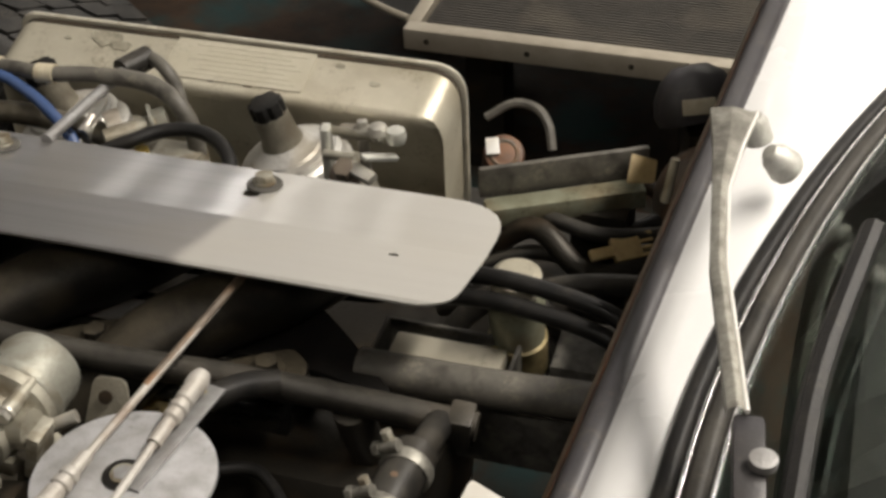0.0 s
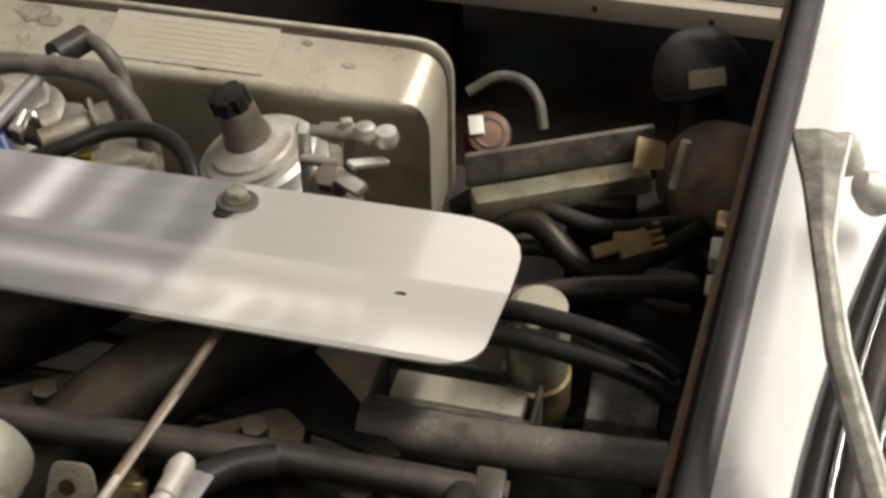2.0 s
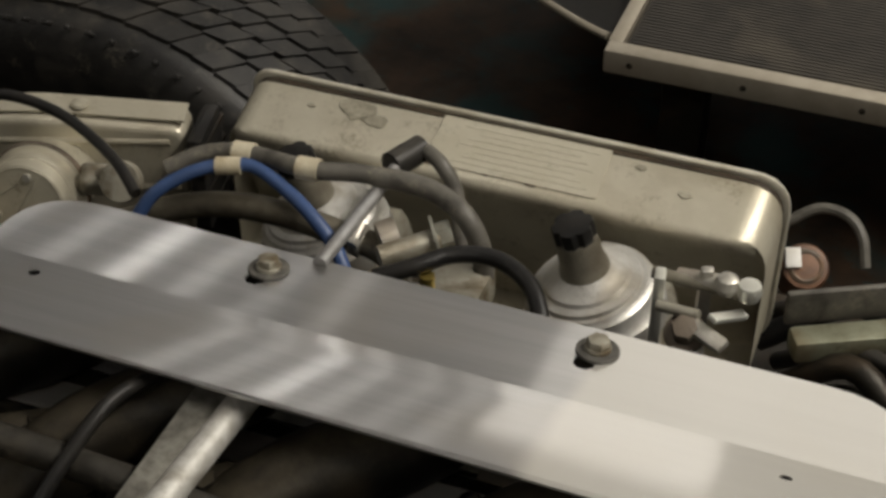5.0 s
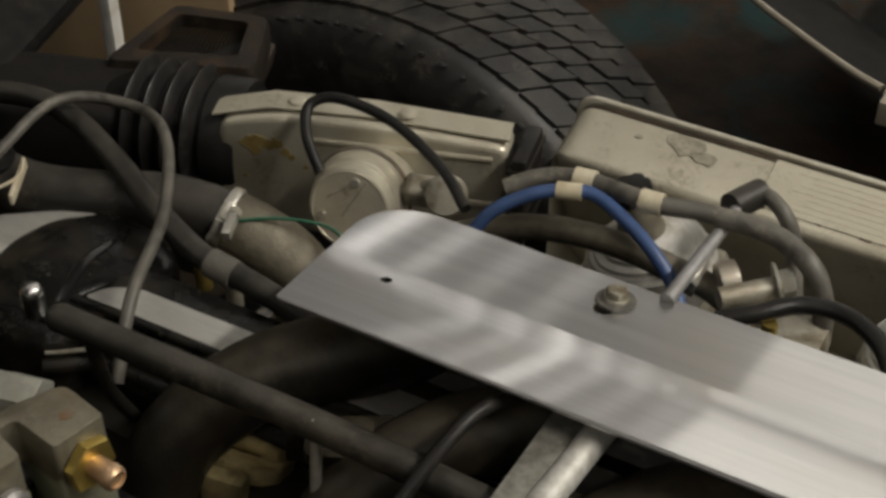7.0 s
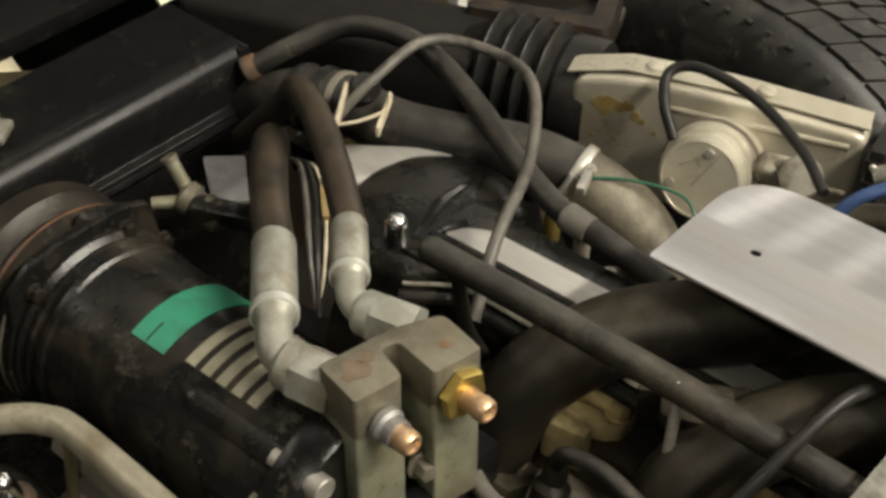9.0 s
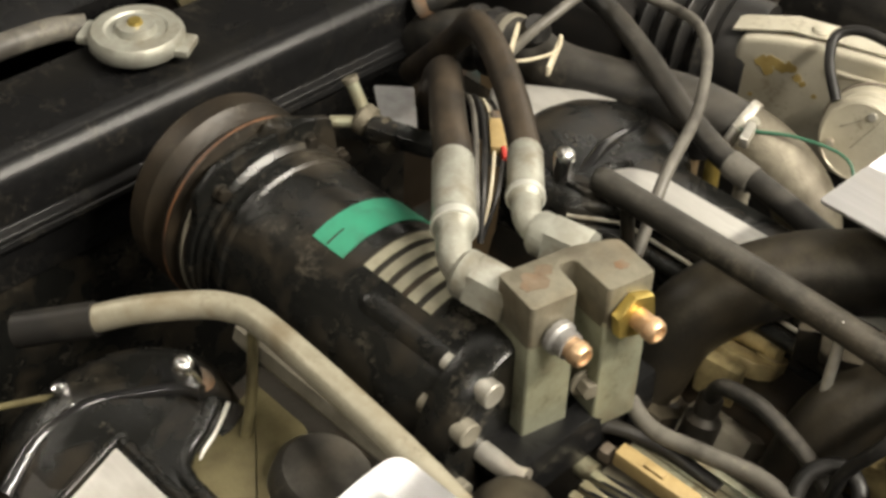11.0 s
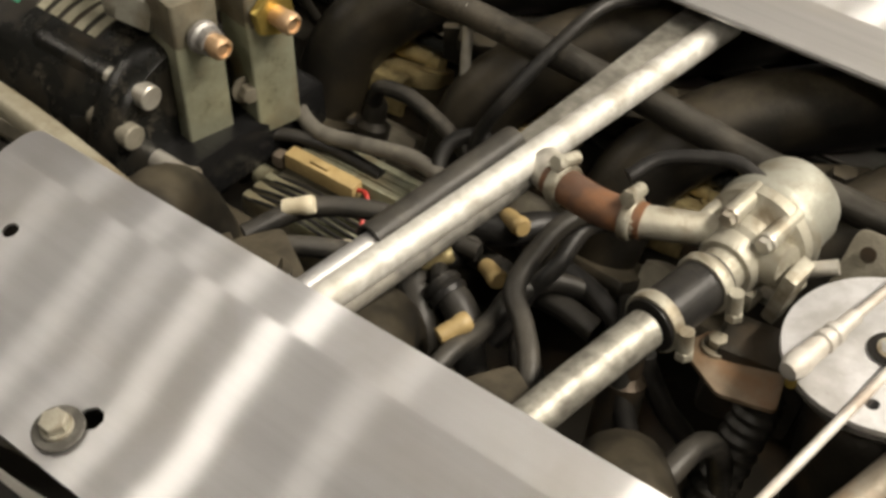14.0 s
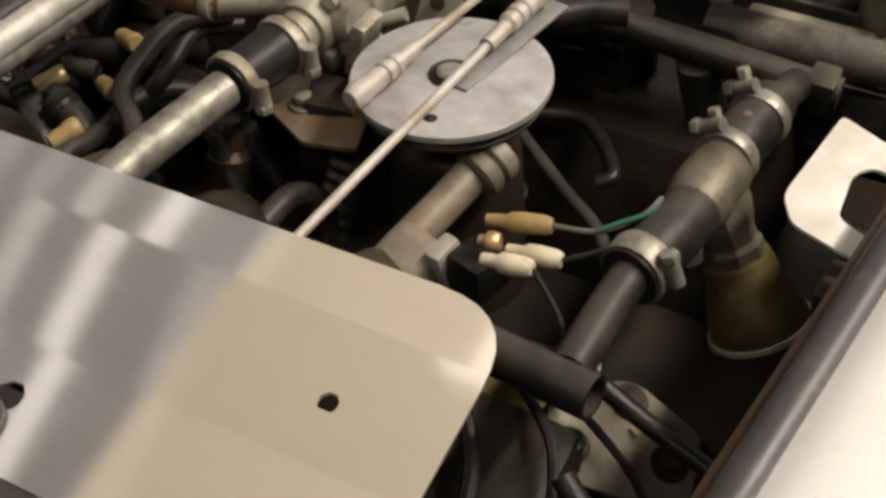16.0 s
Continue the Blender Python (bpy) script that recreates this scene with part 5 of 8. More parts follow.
def sensor_loom():
    w = thing("sensor_loom", (-0.65, 0.13, 0.76), "bundle of thin wires with a yellowed connector between the hoses", "wiring loom")
    for k, (mat, r) in enumerate(((M_GREYWIRE, 0.0022), (M_RUBBER, 0.0026), (M_IVORY, 0.0013), (M_RUBBER, 0.0018))):
        o = 0.0045 * k
        part("wire", tube([(-0.715 + o, 0.172 + o * 0.4, 0.775), (-0.682 + o, 0.150 + o * 0.7, 0.796), (-0.650 + o, 0.124 + o, 0.794), (-0.622 + o, 0.098 + o * 0.6, 0.780), (-0.600, 0.082, 0.750)], r, 8), mat, w)
    q = pose(-0.640, 0.136, 0.793, 0, 8, -42)
    part("connector", box(q, (0.030, 0.012, 0.010), 0.0018), M_CREAM, w, "yellowed plastic connector")
    part("connector_end", box(q @ pose(-0.019, 0, 0), (0.010, 0.009, 0.008), 0.0015), M_RUST, w)
    part("red_sleeve", tube([q @ Vector((0.014, 0.003, 0.003)), q @ Vector((0.024, 0.004, 0.002))], 0.0022, 8, straight=True), M_REDWIRE, w)


sensor_loom()


def outlet_housing():
    o = thing("coolant_outlet", (-0.65, 0.2, 0.72), "plain grey alloy coolant outlet housing", "casting")
    part("housing", box(pose(-0.648, 0.205, 0.762, 0, 0, 38), (0.10, 0.05, 0.05), 0.010, 4), M_ALU, o)


outlet_housing()


# ---- air boxes, carburettors, intake duct on the far side ----
def air_box():
    a = thing("air_box", (-0.17, 0.5, 0.66), "champagne grey steel air filter box with faded label", "air box")
    # Shell: rounded outline in x-z, drawn back in y in steps
    z0, z1 = 0.665, 0.812
    out = rounded([(-0.372, z0), (0.036, z0), (0.036, z1), (-0.372, z1)], [0.025, 0.03, 0.03, 0.02], 6)

    def ring(bm, y, inset, dz=0.0):
        cx, cz = -0.168, (z0 + z1) / 2
        kx, kz = 1 - inset / 0.204, 1 - inset / 0.0735
        lean = 0.62 if y < 0.464 else 0.0
        return [bm.verts.new((cx + (p.x - cx) * kx, max(y, min(y + lean * (z1 - p.y), 0.507)), cz + (p.y - cz) * kz + dz)) for p in out]

    bm = bmesh.new()
    rows = [ring(bm, y, i, d) for y, i, d in ((0.5095, 0.0, -0.0015), (0.490, 0.0005, -0.006), (0.4645, 0.0015, -0.0115), (0.4608, 0.0022, -0.0125), (0.4596, 0.0040, -0.0130), (0.4592, 0.0065, -0.0133))]
    for p, q in zip(rows, rows[1:]):
        for j in range(len(p)):
            k = (j + 1) % len(p)
            bm.faces.new((p[j], p[k], q[k], q[j]))
    bm.faces.new(rows[-1])
    bm.faces.new(rows[0][::-1])
    part("shell", bm, M_CHAMP, a, smooth=50)
    bm = bmesh.new()
    rows = [ring(bm, y, i) for y, i in ((0.5152, 0.002), (0.5150, -0.0022), (0.5160, -0.0034), (0.5185, -0.0034), (0.5195, -0.0022), (0.5195, 0.004))]
    for p, q in zip(rows, rows[1:]):
        for j in range(len(p)):
            k = (j + 1) % len(p)
            bm.faces.new((p[j], p[k], q[k], q[j]))
    part("rim", bm, M_RIM, a, "pale rolled rim")
    # dark recessed ring that draws the shadow line between shell and rim
    bm = bmesh.new()
    rows = [ring(bm, y, i) for y, i in ((0.5090, 0.004), (0.5096, 0.0006), (0.5145, 0.0006), (0.5149, 0.003))]
    for p, q in zip(rows, rows[1:]):
        for j in range(len(p)):
            k = (j + 1) % len(p)
            bm.faces.new((p[j], p[k], q[k], q[j]))
    part("seal", bm, M_BROWNHOSE, a, "dark ring painting the shadow line under the rim")
    bm = bmesh.new()
    rows = [ring(bm, y, i) for y, i in ((0.5225, 0.002), (0.528, 0.004), (0.530, 0.012))]
    for p, q in zip(rows, rows[1:]):
        for j in range(len(p)):
            k = (j + 1) % len(p)
            bm.faces.new((p[j], p[k], q[k], q[j]))
    bm.faces.new(rows[-1])
    part("back_shell", bm, M_CRACKLE, a)
    # label on the sloping top face
    top = Matrix(((1, 0, 0, -0.150), (0, 0.97, 0.0, 0.491), (0, 0.25, 1, 0.8064), (0, 0, 0, 1)))
    part("paper_label", prism(rounded([(-0.065, -0.024), (0.062, -0.024), (0.062, 0.021), (-0.065, 0.021)], 0.002), 0.0006, top), M_STICKER, a, "faded paper label")
    for k in range(7):
        part("print_line", box(top @ pose(0.004, -0.018 + 0.0055 * k, 0.0008), (0.100 - 0.012 * (k % 3), 0.0016, 0.0003), 0), M_INK, a)
    rng = random.Random(8)
    for cx, cy, rr, mat, nm, lab in ((-0.130, 0.010, 0.018, M_STAIN, "label_scrap", "dark torn label remains"), (-0.112, 0.002, 0.010, M_STAIN, "label_scrap", "dark torn label remains"), (-0.02, -0.021, 0.007, M_RUST, "rust_mark", "rusty chip"), (0.015, -0.0235, 0.005, M_RUST, "rust_mark", "rusty chip"), (-0.06, -0.0225, 0.005, M_RUST, "rust_mark", "rusty chip"), (0.12, -0.004, 0.005, M_STAIN, "chip", "dark chip"), (0.085, 0.012, 0.004, M_STAIN, "chip", "dark chip"), (-0.165, 0.004, 0.003, M_STAIN, "chip", "dark chip")):
        ring_ = [(rr * rng.uniform(0.75, 1.25) * math.cos(radians(30 * k)), 0.55 * rr * rng.uniform(0.6, 1.3) * math.sin(radians(30 * k))) for k in range(12)]
        part(nm, prism(ring_, 0.0004, top @ pose(cx, cy, 0)), mat, a, lab)


air_box()


def intake_duct():
    d = thing("intake_duct", (-0.50, 0.42, 0.66), "champagne grey steel intake duct with oil stain", "intake duct")
    poly = rounded([(-0.622, 0.70), (-0.40, 0.68), (-0.392, 0.795), (-0.50, 0.803), (-0.575, 0.803), (-0.618, 0.792)], [0.01, 0.01, 0.012, 0.03, 0.03, 0.012], 5)
    # front plane runs from (-0.62, y 0.375) to (-0.39, y 0.455)
    m = Matrix(((0.945, 0, -0.326, -0.03), (0.326, 0, 0.945, 0.585), (0, 1, 0, 0), (0, 0, 0, 1)))
    part("body", prism([((p[0]) , p[1]) for p in poly], 0.034, m @ Matrix.Translation((0, 0, -0.010)), 0.006, seg=3), M_CHAMP, d)
    top = [(-0.618, 0.376, 0.793), (-0.575, 0.392, 0.8045), (-0.50, 0.419, 0.8045), (-0.40, 0.452, 0.798)]
    bm = bmesh.new()
    rows = [[bm.verts.new((x - 0.33 * w, y + 0.94 * w, z + u)) for w, u in ((0.001, 0.0), (0.001, 0.0016), (0.024, 0.0022), (0.024, 0.0))] for x, y, z in top]
    for p, q in zip(rows, rows[1:]):
        for k in range(4):
            bm.faces.new((p[k], p[(k + 1) % 4], q[(k + 1) % 4], q[k]))
    bm.faces.new(rows[0])
    bm.faces.new(rows[-1][::-1])
    part("flange", bm, M_CHAMP, d, "folded top flange")
    for x, y in ((-0.478, 0.432), (-0.56, 0.405)):
        part("rivet", lathe([(0, 0), (0.007, 0), (0.006, 0.002), (0.003, 0.003), (0, 0.003)], pose(x, y + 0.004, 0.807), 16), M_CHAMP, d)
    rng = random.Random(3)
    for sx, sz, rr in ((-0.594, 0.776, 0.0062), (-0.587, 0.779, 0.0052), (-0.580, 0.776, 0.0048), (-0.573, 0.777, 0.0052), (-0.590, 0.770, 0.0045), (-0.566, 0.770, 0.0036), (-0.561, 0.766, 0.0028), (-0.60, 0.744, 0.002), (-0.55, 0.758, 0.002)):
        blot = [(rr * rng.uniform(0.7, 1.3) * math.cos(radians(36 * k)), rr * rng.uniform(0.7, 1.3) * math.sin(radians(36 * k))) for k in range(10)]
        part("oil_stain", prism(blot, 0.0004, m @ pose(sx, sz, -0.0106 - rr * 0.02)), M_OILSTAIN, d, "brown oil stain")
    part("swage", tube([m @ Vector((x, 0.784, -0.0085)) for x in (-0.545, -0.50, -0.45, -0.405)], 0.0034, 10), M_CHAMP, d, "raised swage line")
    part("lower_swage", tube([m @ Vector((x, 0.742, -0.0085)) for x in (-0.48, -0.45, -0.40)], 0.004, 10), M_CHAMP, d)
    part("strap", box(pose(-0.388, 0.458, 0.757, 0, 0, 12), (0.013, 0.052, 0.084), 0.005), M_RUBBER, d, "black rubber joint strap")
    for k in range(4):
        part("strap_band", box(pose(-0.388, 0.458, 0.731 + 0.019 * k, 0, 0, 12), (0.0155, 0.0545, 0.004), 0.001), M_DARKSTEEL, d)
    part("strap_rivet", lathe([(0, 0), (0.003, 0), (0.002, 0.0015), (0, 0.0018)], frame_of((-0.381, 0.4245, 0.79), (-0.375, 0.40, 0.795)), 10), M_ZINC, d)
    return m


intake_duct()


def vacuum_capsule():
    v = thing("vacuum_capsule", (-0.48, 0.38, 0.74), "round champagne metal vacuum capsule with fixing screws", "vacuum capsule")
    n = Vector((0.216, -0.93, 0.297)).normalized()
    c = Vector((-0.477, 0.350, 0.774))
    m = frame_of(c - n * 0.0275, c) @ Matrix.Scale(0.84, 4)
    part("can", lathe([(0, -0.05), (0.036, -0.05), (0.038, -0.006), (0.044, -0.006), (0.0455, -0.004), (0.0455, 0.0), (0.041, 0.002), (0.0395, 0.010), (0.0405, 0.012), (0.0415, 0.0155), (0.0405, 0.019), (0.0385, 0.020), (0.0375, 0.030), (0.0365, 0.0325), (0.034, 0.0335), (0.0335, 0.0328), (0, 0.0328)], m, 44), M_CHAMP, v)
    part("rust_rim", lathe([(0.0452, -0.0052), (0.0462, -0.0040), (0.0462, -0.0012), (0.0450, 0.0006)], m, 44), M_RUST, v, "rusty rolled rim")
    part("weld_line", box(m @ pose(0.004, 0.010, 0.0332, 0, 0, 60), (0.040, 0.0014, 0.0010), 0.0004), M_STAIN, v, "dark crooked weld line")
    part("weld_line", box(m @ pose(-0.012, 0.014, 0.0332, 0, 0, 35), (0.020, 0.0014, 0.0010), 0.0004), M_STAIN, v, "dark crooked weld line")
    part("tab", prism(rounded([(-0.012, -0.010), (0.012, -0.010), (0.010, 0.012), (-0.010, 0.012)], 0.005), 0.003, m @ pose(0.040, -0.016, 0.006, 0, 0, -110), 0.0008), M_CHAMP, v, "riveted tab")
    for a in (200, 320, 80):
        p = m @ Vector((0.026 * math.cos(radians(a)), 0.026 * math.sin(radians(a)), 0.033))
        part("screw", lathe([(0, 0), (0.0035, 0), (0.003, 0.002), (0, 0.0022)], frame_of(p, p + n), 12), M_ZINC, v)


vacuum_capsule()


def duct_union():
    u = thing("duct_union", (-0.43, 0.40, 0.76), "dusty cast union with ring beside the intake duct", "fitting")
    m = frame_of((-0.418, 0.392, 0.782), (-0.412, 0.37, 0.797))
    part("ring", lathe([(0.009, 0), (0.0145, 0), (0.0155, 0.003), (0.0155, 0.009), (0.0145, 0.011), (0.009, 0.011)], m, 24), M_CAST, u)
    part("body", box(pose(-0.436, 0.393, 0.778, 20, 10, 30), (0.034, 0.02, 0.018), 0.005, 3), M_CAST, u)
    part("neck", tube([(-0.452, 0.386, 0.775), (-0.434, 0.391, 0.782), (-0.418, 0.393, 0.784)], 0.0075, 12), M_CASTDARK, u)


duct_union()
hose("vacuum_pipe", [(-0.508, 0.360, 0.790), (-0.528, 0.374, 0.808), (-0.537, 0.393, 0.820), (-0.518, 0.404, 0.826), (-0.470, 0.402, 0.822), (-0.418, 0.382, 0.812), (-0.385, 0.358, 0.804)], 0.0042, M_RUBBER, "thin black rubber vacuum pipe", "pipe", seg=10)


def bellows():
    b = thing("intake_bellows", (-0.68, 0.41, 0.70), "ribbed black rubber intake bellows", "bellows")
    prof = []
    for k in range(4):
        h = 0.018 + 0.0165 * k
        prof += [(0.041, h), (0.046, h + 0.004), (0.0515, h + 0.0062), (0.0525, h + 0.0075), (0.0515, h + 0.009), (0.046, h + 0.0115), (0.041, h + 0.015)]
    m = frame_of((-0.725, 0.385, 0.755), (-0.62, 0.415, 0.752))
    part("body", lathe([(0.03, -0.002), *prof, (0.046, 0.088), (0.0465, 0.112), (0.045, 0.116), (0.03, 0.116)], m, 36), M_RUBBER, b)
    part("duct", box(pose(-0.835, 0.347, 0.752, 0, 0, 18.8), (0.27, 0.085, 0.062), 0.012, 3), M_MATTEBLACK, b, "flat black gritty duct")


bellows()


def intake_vent():
    v = thing("intake_vent", (-0.70, 0.46, 0.68), "square black rubber intake mouth with wire mesh", "air intake")
    m = pose(-0.705, 0.471, 0.784, 0, 0, 22)
    bm = bmesh.new()
    o = rounded([(-0.066, -0.048), (0.062, -0.046), (0.054, 0.040), (-0.032, 0.050)], 0.01, 4)
    i1 = rounded([(-0.044, -0.028), (0.042, -0.027), (0.038, 0.028), (-0.024, 0.034)], 0.006, 4)
    rings = []
    for pl, z in ((o, -0.022), (o, 0.0), ([(p.x * 0.97, p.y * 0.97) for p in o], 0.006), (i1, 0.006), (i1, -0.010)):
        rings.append([bm.verts.new((*p[:2], z)) for p in pl])
    for p, q in zip(rings, rings[1:]):
        for j in range(len(p)):
            k = (j + 1) % len(p)
            bm.faces.new((p[j], p[k], q[k], q[j]))
    bmesh.ops.transform(bm, matrix=m, verts=bm.verts)
    part("mouth_frame", bm, M_VENT, v, "thick rust-dusted black lip")
    bm = bmesh.new()
    for k in range(24):
        x = -0.04 + 0.0034 * k
        box(m @ pose(x, 0.002, -0.006), (0.0009, 0.06, 0.0009), 0, 1, bm)
    for k in range(18):
        box(m @ pose(-0.002, -0.027 + 0.0034 * k, -0.0066), (0.08, 0.0009, 0.0009), 0, 1, bm)
    part("mesh", bm, M_DARKSTEEL, v, "fine dark wire mesh")
    part("funnel", tube([(-0.705, 0.470, 0.775, 1.3), (-0.70, 0.468, 0.745, 1.05), (-0.695, 0.455, 0.70, 0.8), (-0.66, 0.43, 0.62, 0.8)], 0.036, 20), M_RUBBER, v)
    part("rim_band", box(m @ pose(0, -0.002, -0.030), (0.108, 0.082, 0.022), 0.006, taper=1.08), M_BROWNHOSE, v, "reddish dusty band")


intake_vent()


def carburettor(x, y, z, cap):
    c = thing("carburettor", (x, y, z - 0.12), "polished alloy carburettor dome with black damper cap" if cap else "polished alloy carburettor dome", "carburettor", "carburettors")
    m = pose(x, y, z, 6, -14, 0)
    part("dome", lathe([(0, -0.075), (0.044, -0.075), (0.0475, -0.070), (0.0475, -0.056), (0.044, -0.052), (0.0425, -0.044), (0.0405, -0.0425), (0.039, -0.040), (0.036, -0.0395), (0.035, -0.037), (0.030, -0.0355), (0.0285, -0.033), (0.022, -0.031), (0.017, -0.027), (0, -0.026)], m, 44), M_CARB, c)
    part("damper_neck", lathe([(0, -0.03), (0.0172, -0.029), (0.0165, -0.024), (0.0150, -0.020), (0.0138, 0.0), (0, 0.0)], m, 28), M_CASTDARK, c, "dull brown neck")
    part("body", box(m @ pose(0, 0, -0.105), (0.085, 0.09, 0.07), 0.012), M_CAST, c)
    if cap:
        part("damper_cap", prism([((0.0140 - 0.0020 * (k % 4 == 0)) * math.cos(radians(15 * k)), (0.0140 - 0.0020 * (k % 4 == 0)) * math.sin(radians(15 * k))) for k in range(24)], 0.014, m @ pose(0, 0, -0.002), 0.003), M_RUBBER, c, "black ribbed plastic cap")
    for a in (40, 130, 220, 310):
        p = m @ Vector((0.040 * math.cos(radians(a)), 0.040 * math.sin(radians(a)), -0.054))
        part("screw", lathe([(0, 0), (0.004, 0), (0.0035, 0.003), (0, 0.0033)], Matrix.Translation(p), 12), M_ZINC, c)
    return c


carburettor(-0.079, 0.390, 0.829, True)
carburettor(-0.277, 0.396, 0.829, True)


def carb_linkage():
    l = thing("throttle_linkage", (0.0, 0.35, 0.79), "zinc throttle lever linkage beside the carburettor", "linkage")
    part("lever", box(pose(0.012, 0.352, 0.835, 0, 0, 20), (0.008, 0.006, 0.05), 0.002), M_ZINC, l)
    part("cross_rod", tube([(-0.005, 0.355, 0.846), (0.03, 0.350, 0.853)], 0.006, 12, straight=True), M_ZINC, l)
    part("ball", lathe([(0, -0.008), (0.006, -0.005), (0.008, 0), (0.006, 0.005), (0, 0.008)], pose(0.025, 0.349, 0.854), 16), M_ZINC, l)
    part("pillar", box(pose(-0.014, 0.345, 0.825, 0, 0, 10), (0.007, 0.012, 0.06), 0.002), M_BRIGHT, l, "bright alloy pillar")
    part("stop_screw", tube([(-0.012, 0.335, 0.838), (0.014, 0.330, 0.842)], 0.0035, 10, straight=True), M_CAST, l)
    part("lever_arm", box(pose(0.030, 0.335, 0.842, 10, 25, 60), (0.034, 0.007, 0.004), 0.0015), M_BRIGHT, l)
    part("knob", lathe([(0, -0.006), (0.0065, -0.005), (0.008, 0), (0.0065, 0.005), (0, 0.006)], pose(0.038, 0.350, 0.852), 16), M_BRIGHT, l, "pale round knob")
    part("rod", tube([(-0.02, 0.352, 0.848), (0.038, 0.348, 0.850)], 0.0038, 10, straight=True), M_CASTDARK, l)
    part("return_spring", tube([(0.016 + 0.0045 * math.cos(k * 1.1), 0.318 + 0.0045 * math.sin(k * 1.1), 0.80 + 0.0011 * k) for k in range(26)], 0.0009, 6, 2), M_DULL, l)
    part("return_lever", box(pose(0.02, 0.320, 0.838, 20, 0, -30), (0.03, 0.010, 0.006), 0.002), M_ZINC, l)
    part("bolt", hexbolt((0.008, 0.325, 0.83), (0, -0.5, 1), 0.008, 0.010), M_RUST, l)


carb_linkage()


def fuel_rail():
    f = thing("fuel_pipe", (-0.2, 0.37, 0.82), "grey steel fuel pipe with rubber joints and clips", "fuel pipe")
    part("rail", tube([(-0.352, 0.352, 0.838), (-0.331, 0.366, 0.846), (-0.303, 0.372, 0.850), (-0.254, 0.368, 0.852), (-0.226, 0.376, 0.851), (-0.207, 0.379, 0.850)], 0.0062, 14), M_GREYWIRE, f)
    part("clip", tube([(-0.310, 0.3715, 0.8495), (-0.296, 0.3722, 0.8503)], 0.0078, 14, straight=True), M_IVORY, f, "pale clip")
    part("clip", tube([(-0.262, 0.3680, 0.8518), (-0.247, 0.3690, 0.8521)], 0.0078, 14, straight=True), M_IVORY, f, "pale clip")
    part("rubber_bend", tube([(-0.212, 0.378, 0.850), (-0.190, 0.381, 0.849), (-0.168, 0.380, 0.846), (-0.146, 0.372, 0.838), (-0.134, 0.368, 0.815), (-0.132, 0.366, 0.785)], 0.0070, 14), M_GREYWIRE, f, "dusty grey rubber bend")
    part("upper_bend", tube([(-0.204, 0.434, 0.835), (-0.195, 0.430, 0.838), (-0.182, 0.423, 0.834), (-0.171, 0.418, 0.818), (-0.160, 0.400, 0.790)], 0.0055, 12), M_GREYWIRE, f)
    part("joint", tube([(-0.2145, 0.410, 0.836), (-0.2030, 0.436, 0.836)], 0.0098, 14, straight=True), M_HOSE, f, "black rubber joint")


fuel_rail()
hose("blue_hose", [(-0.362, 0.322, 0.815), (-0.350, 0.332, 0.833), (-0.329, 0.347, 0.845), (-0.308, 0.359, 0.848), (-0.290, 0.363, 0.847), (-0.265, 0.355, 0.841), (-0.244, 0.345, 0.835), (-0.222, 0.335, 0.820), (-0.205, 0.32, 0.80)], 0.0047, M_BLUE, "bright blue rubber hose over the carburettor", seg=12)
single("hose_clip", tube([(-0.316, 0.3555, 0.8475), (-0.300, 0.3605, 0.848)], 0.0062, 12, straight=True), M_IVORY, "pale clip round the blue hose", "clip")
th = thing("thick_hose", (-0.3, 0.355, 0.80), "dusty brown fuel hose behind the shield", "hose")
part("hose", tube([(-0.40, 0.345, 0.782), (-0.350, 0.355, 0.804), (-0.308, 0.355, 0.8175), (-0.267, 0.355, 0.8205), (-0.227, 0.355, 0.8155), (-0.203, 0.355, 0.811), (-0.18, 0.353, 0.80)], 0.0090, 14), M_ELBOW, th)
clamp_band((-0.215, 0.355, 0.8135), (0.97, 0.0, -0.2), 0.0092, 0.008, (0, -0.4, 1), M_ZINC, th)
single("throttle_rod", tube([(-0.2095, 0.288, 0.848), (-0.2085, 0.402, 0.840)], 0.0046, 12, straight=True), M_DULL, "bright zinc throttle rod", "rod")
hose("vacuum_hose", [(-0.185, 0.312, 0.825), (-0.163, 0.323, 0.832), (-0.142, 0.341, 0.834), (-0.114, 0.345, 0.834), (-0.087, 0.328, 0.832), (-0.07, 0.30, 0.82)], 0.0058, M_RUBBER, "black rubber vacuum hose", seg=10)


def carb_fittings():
    f = thing("carburettor_fittings", (-0.17, 0.36, 0.77), "cluster of brass and zinc carburettor fittings", "fittings")
    part("union", tube([(-0.192, 0.335, 0.822), (-0.162, 0.362, 0.825)], 0.0075, 12, straight=True), M_CAST, f)
    part("union_nut", hexbolt((-0.165, 0.362, 0.825), (0.8, 0.5, 0.2), 0.009, 0.010), M_MATTEZINC, f)
    part("clamp", lathe([(0.008, 0), (0.012, 0), (0.0125, 0.004), (0.0125, 0.012), (0.008, 0.012)], frame_of((-0.198, 0.350, 0.822), (-0.18, 0.365, 0.825)), 20), M_ZINC, f)
    part("spring", tube([(-0.165 + 0.006 * math.cos(k * 1.1), 0.335 + 0.006 * math.sin(k * 1.1), 0.80 + 0.0012 * k) for k in range(22)], 0.0012, 6, 2), M_ZINC, f)
    part("pin", tube([(-0.155, 0.325, 0.80), (-0.155, 0.325, 0.826)], 0.005, 10, straight=True), M_BRASS, f)
    part("block", box(pose(-0.16, 0.35, 0.79), (0.07, 0.05, 0.03), 0.008), M_CAST, f)


carb_fittings()


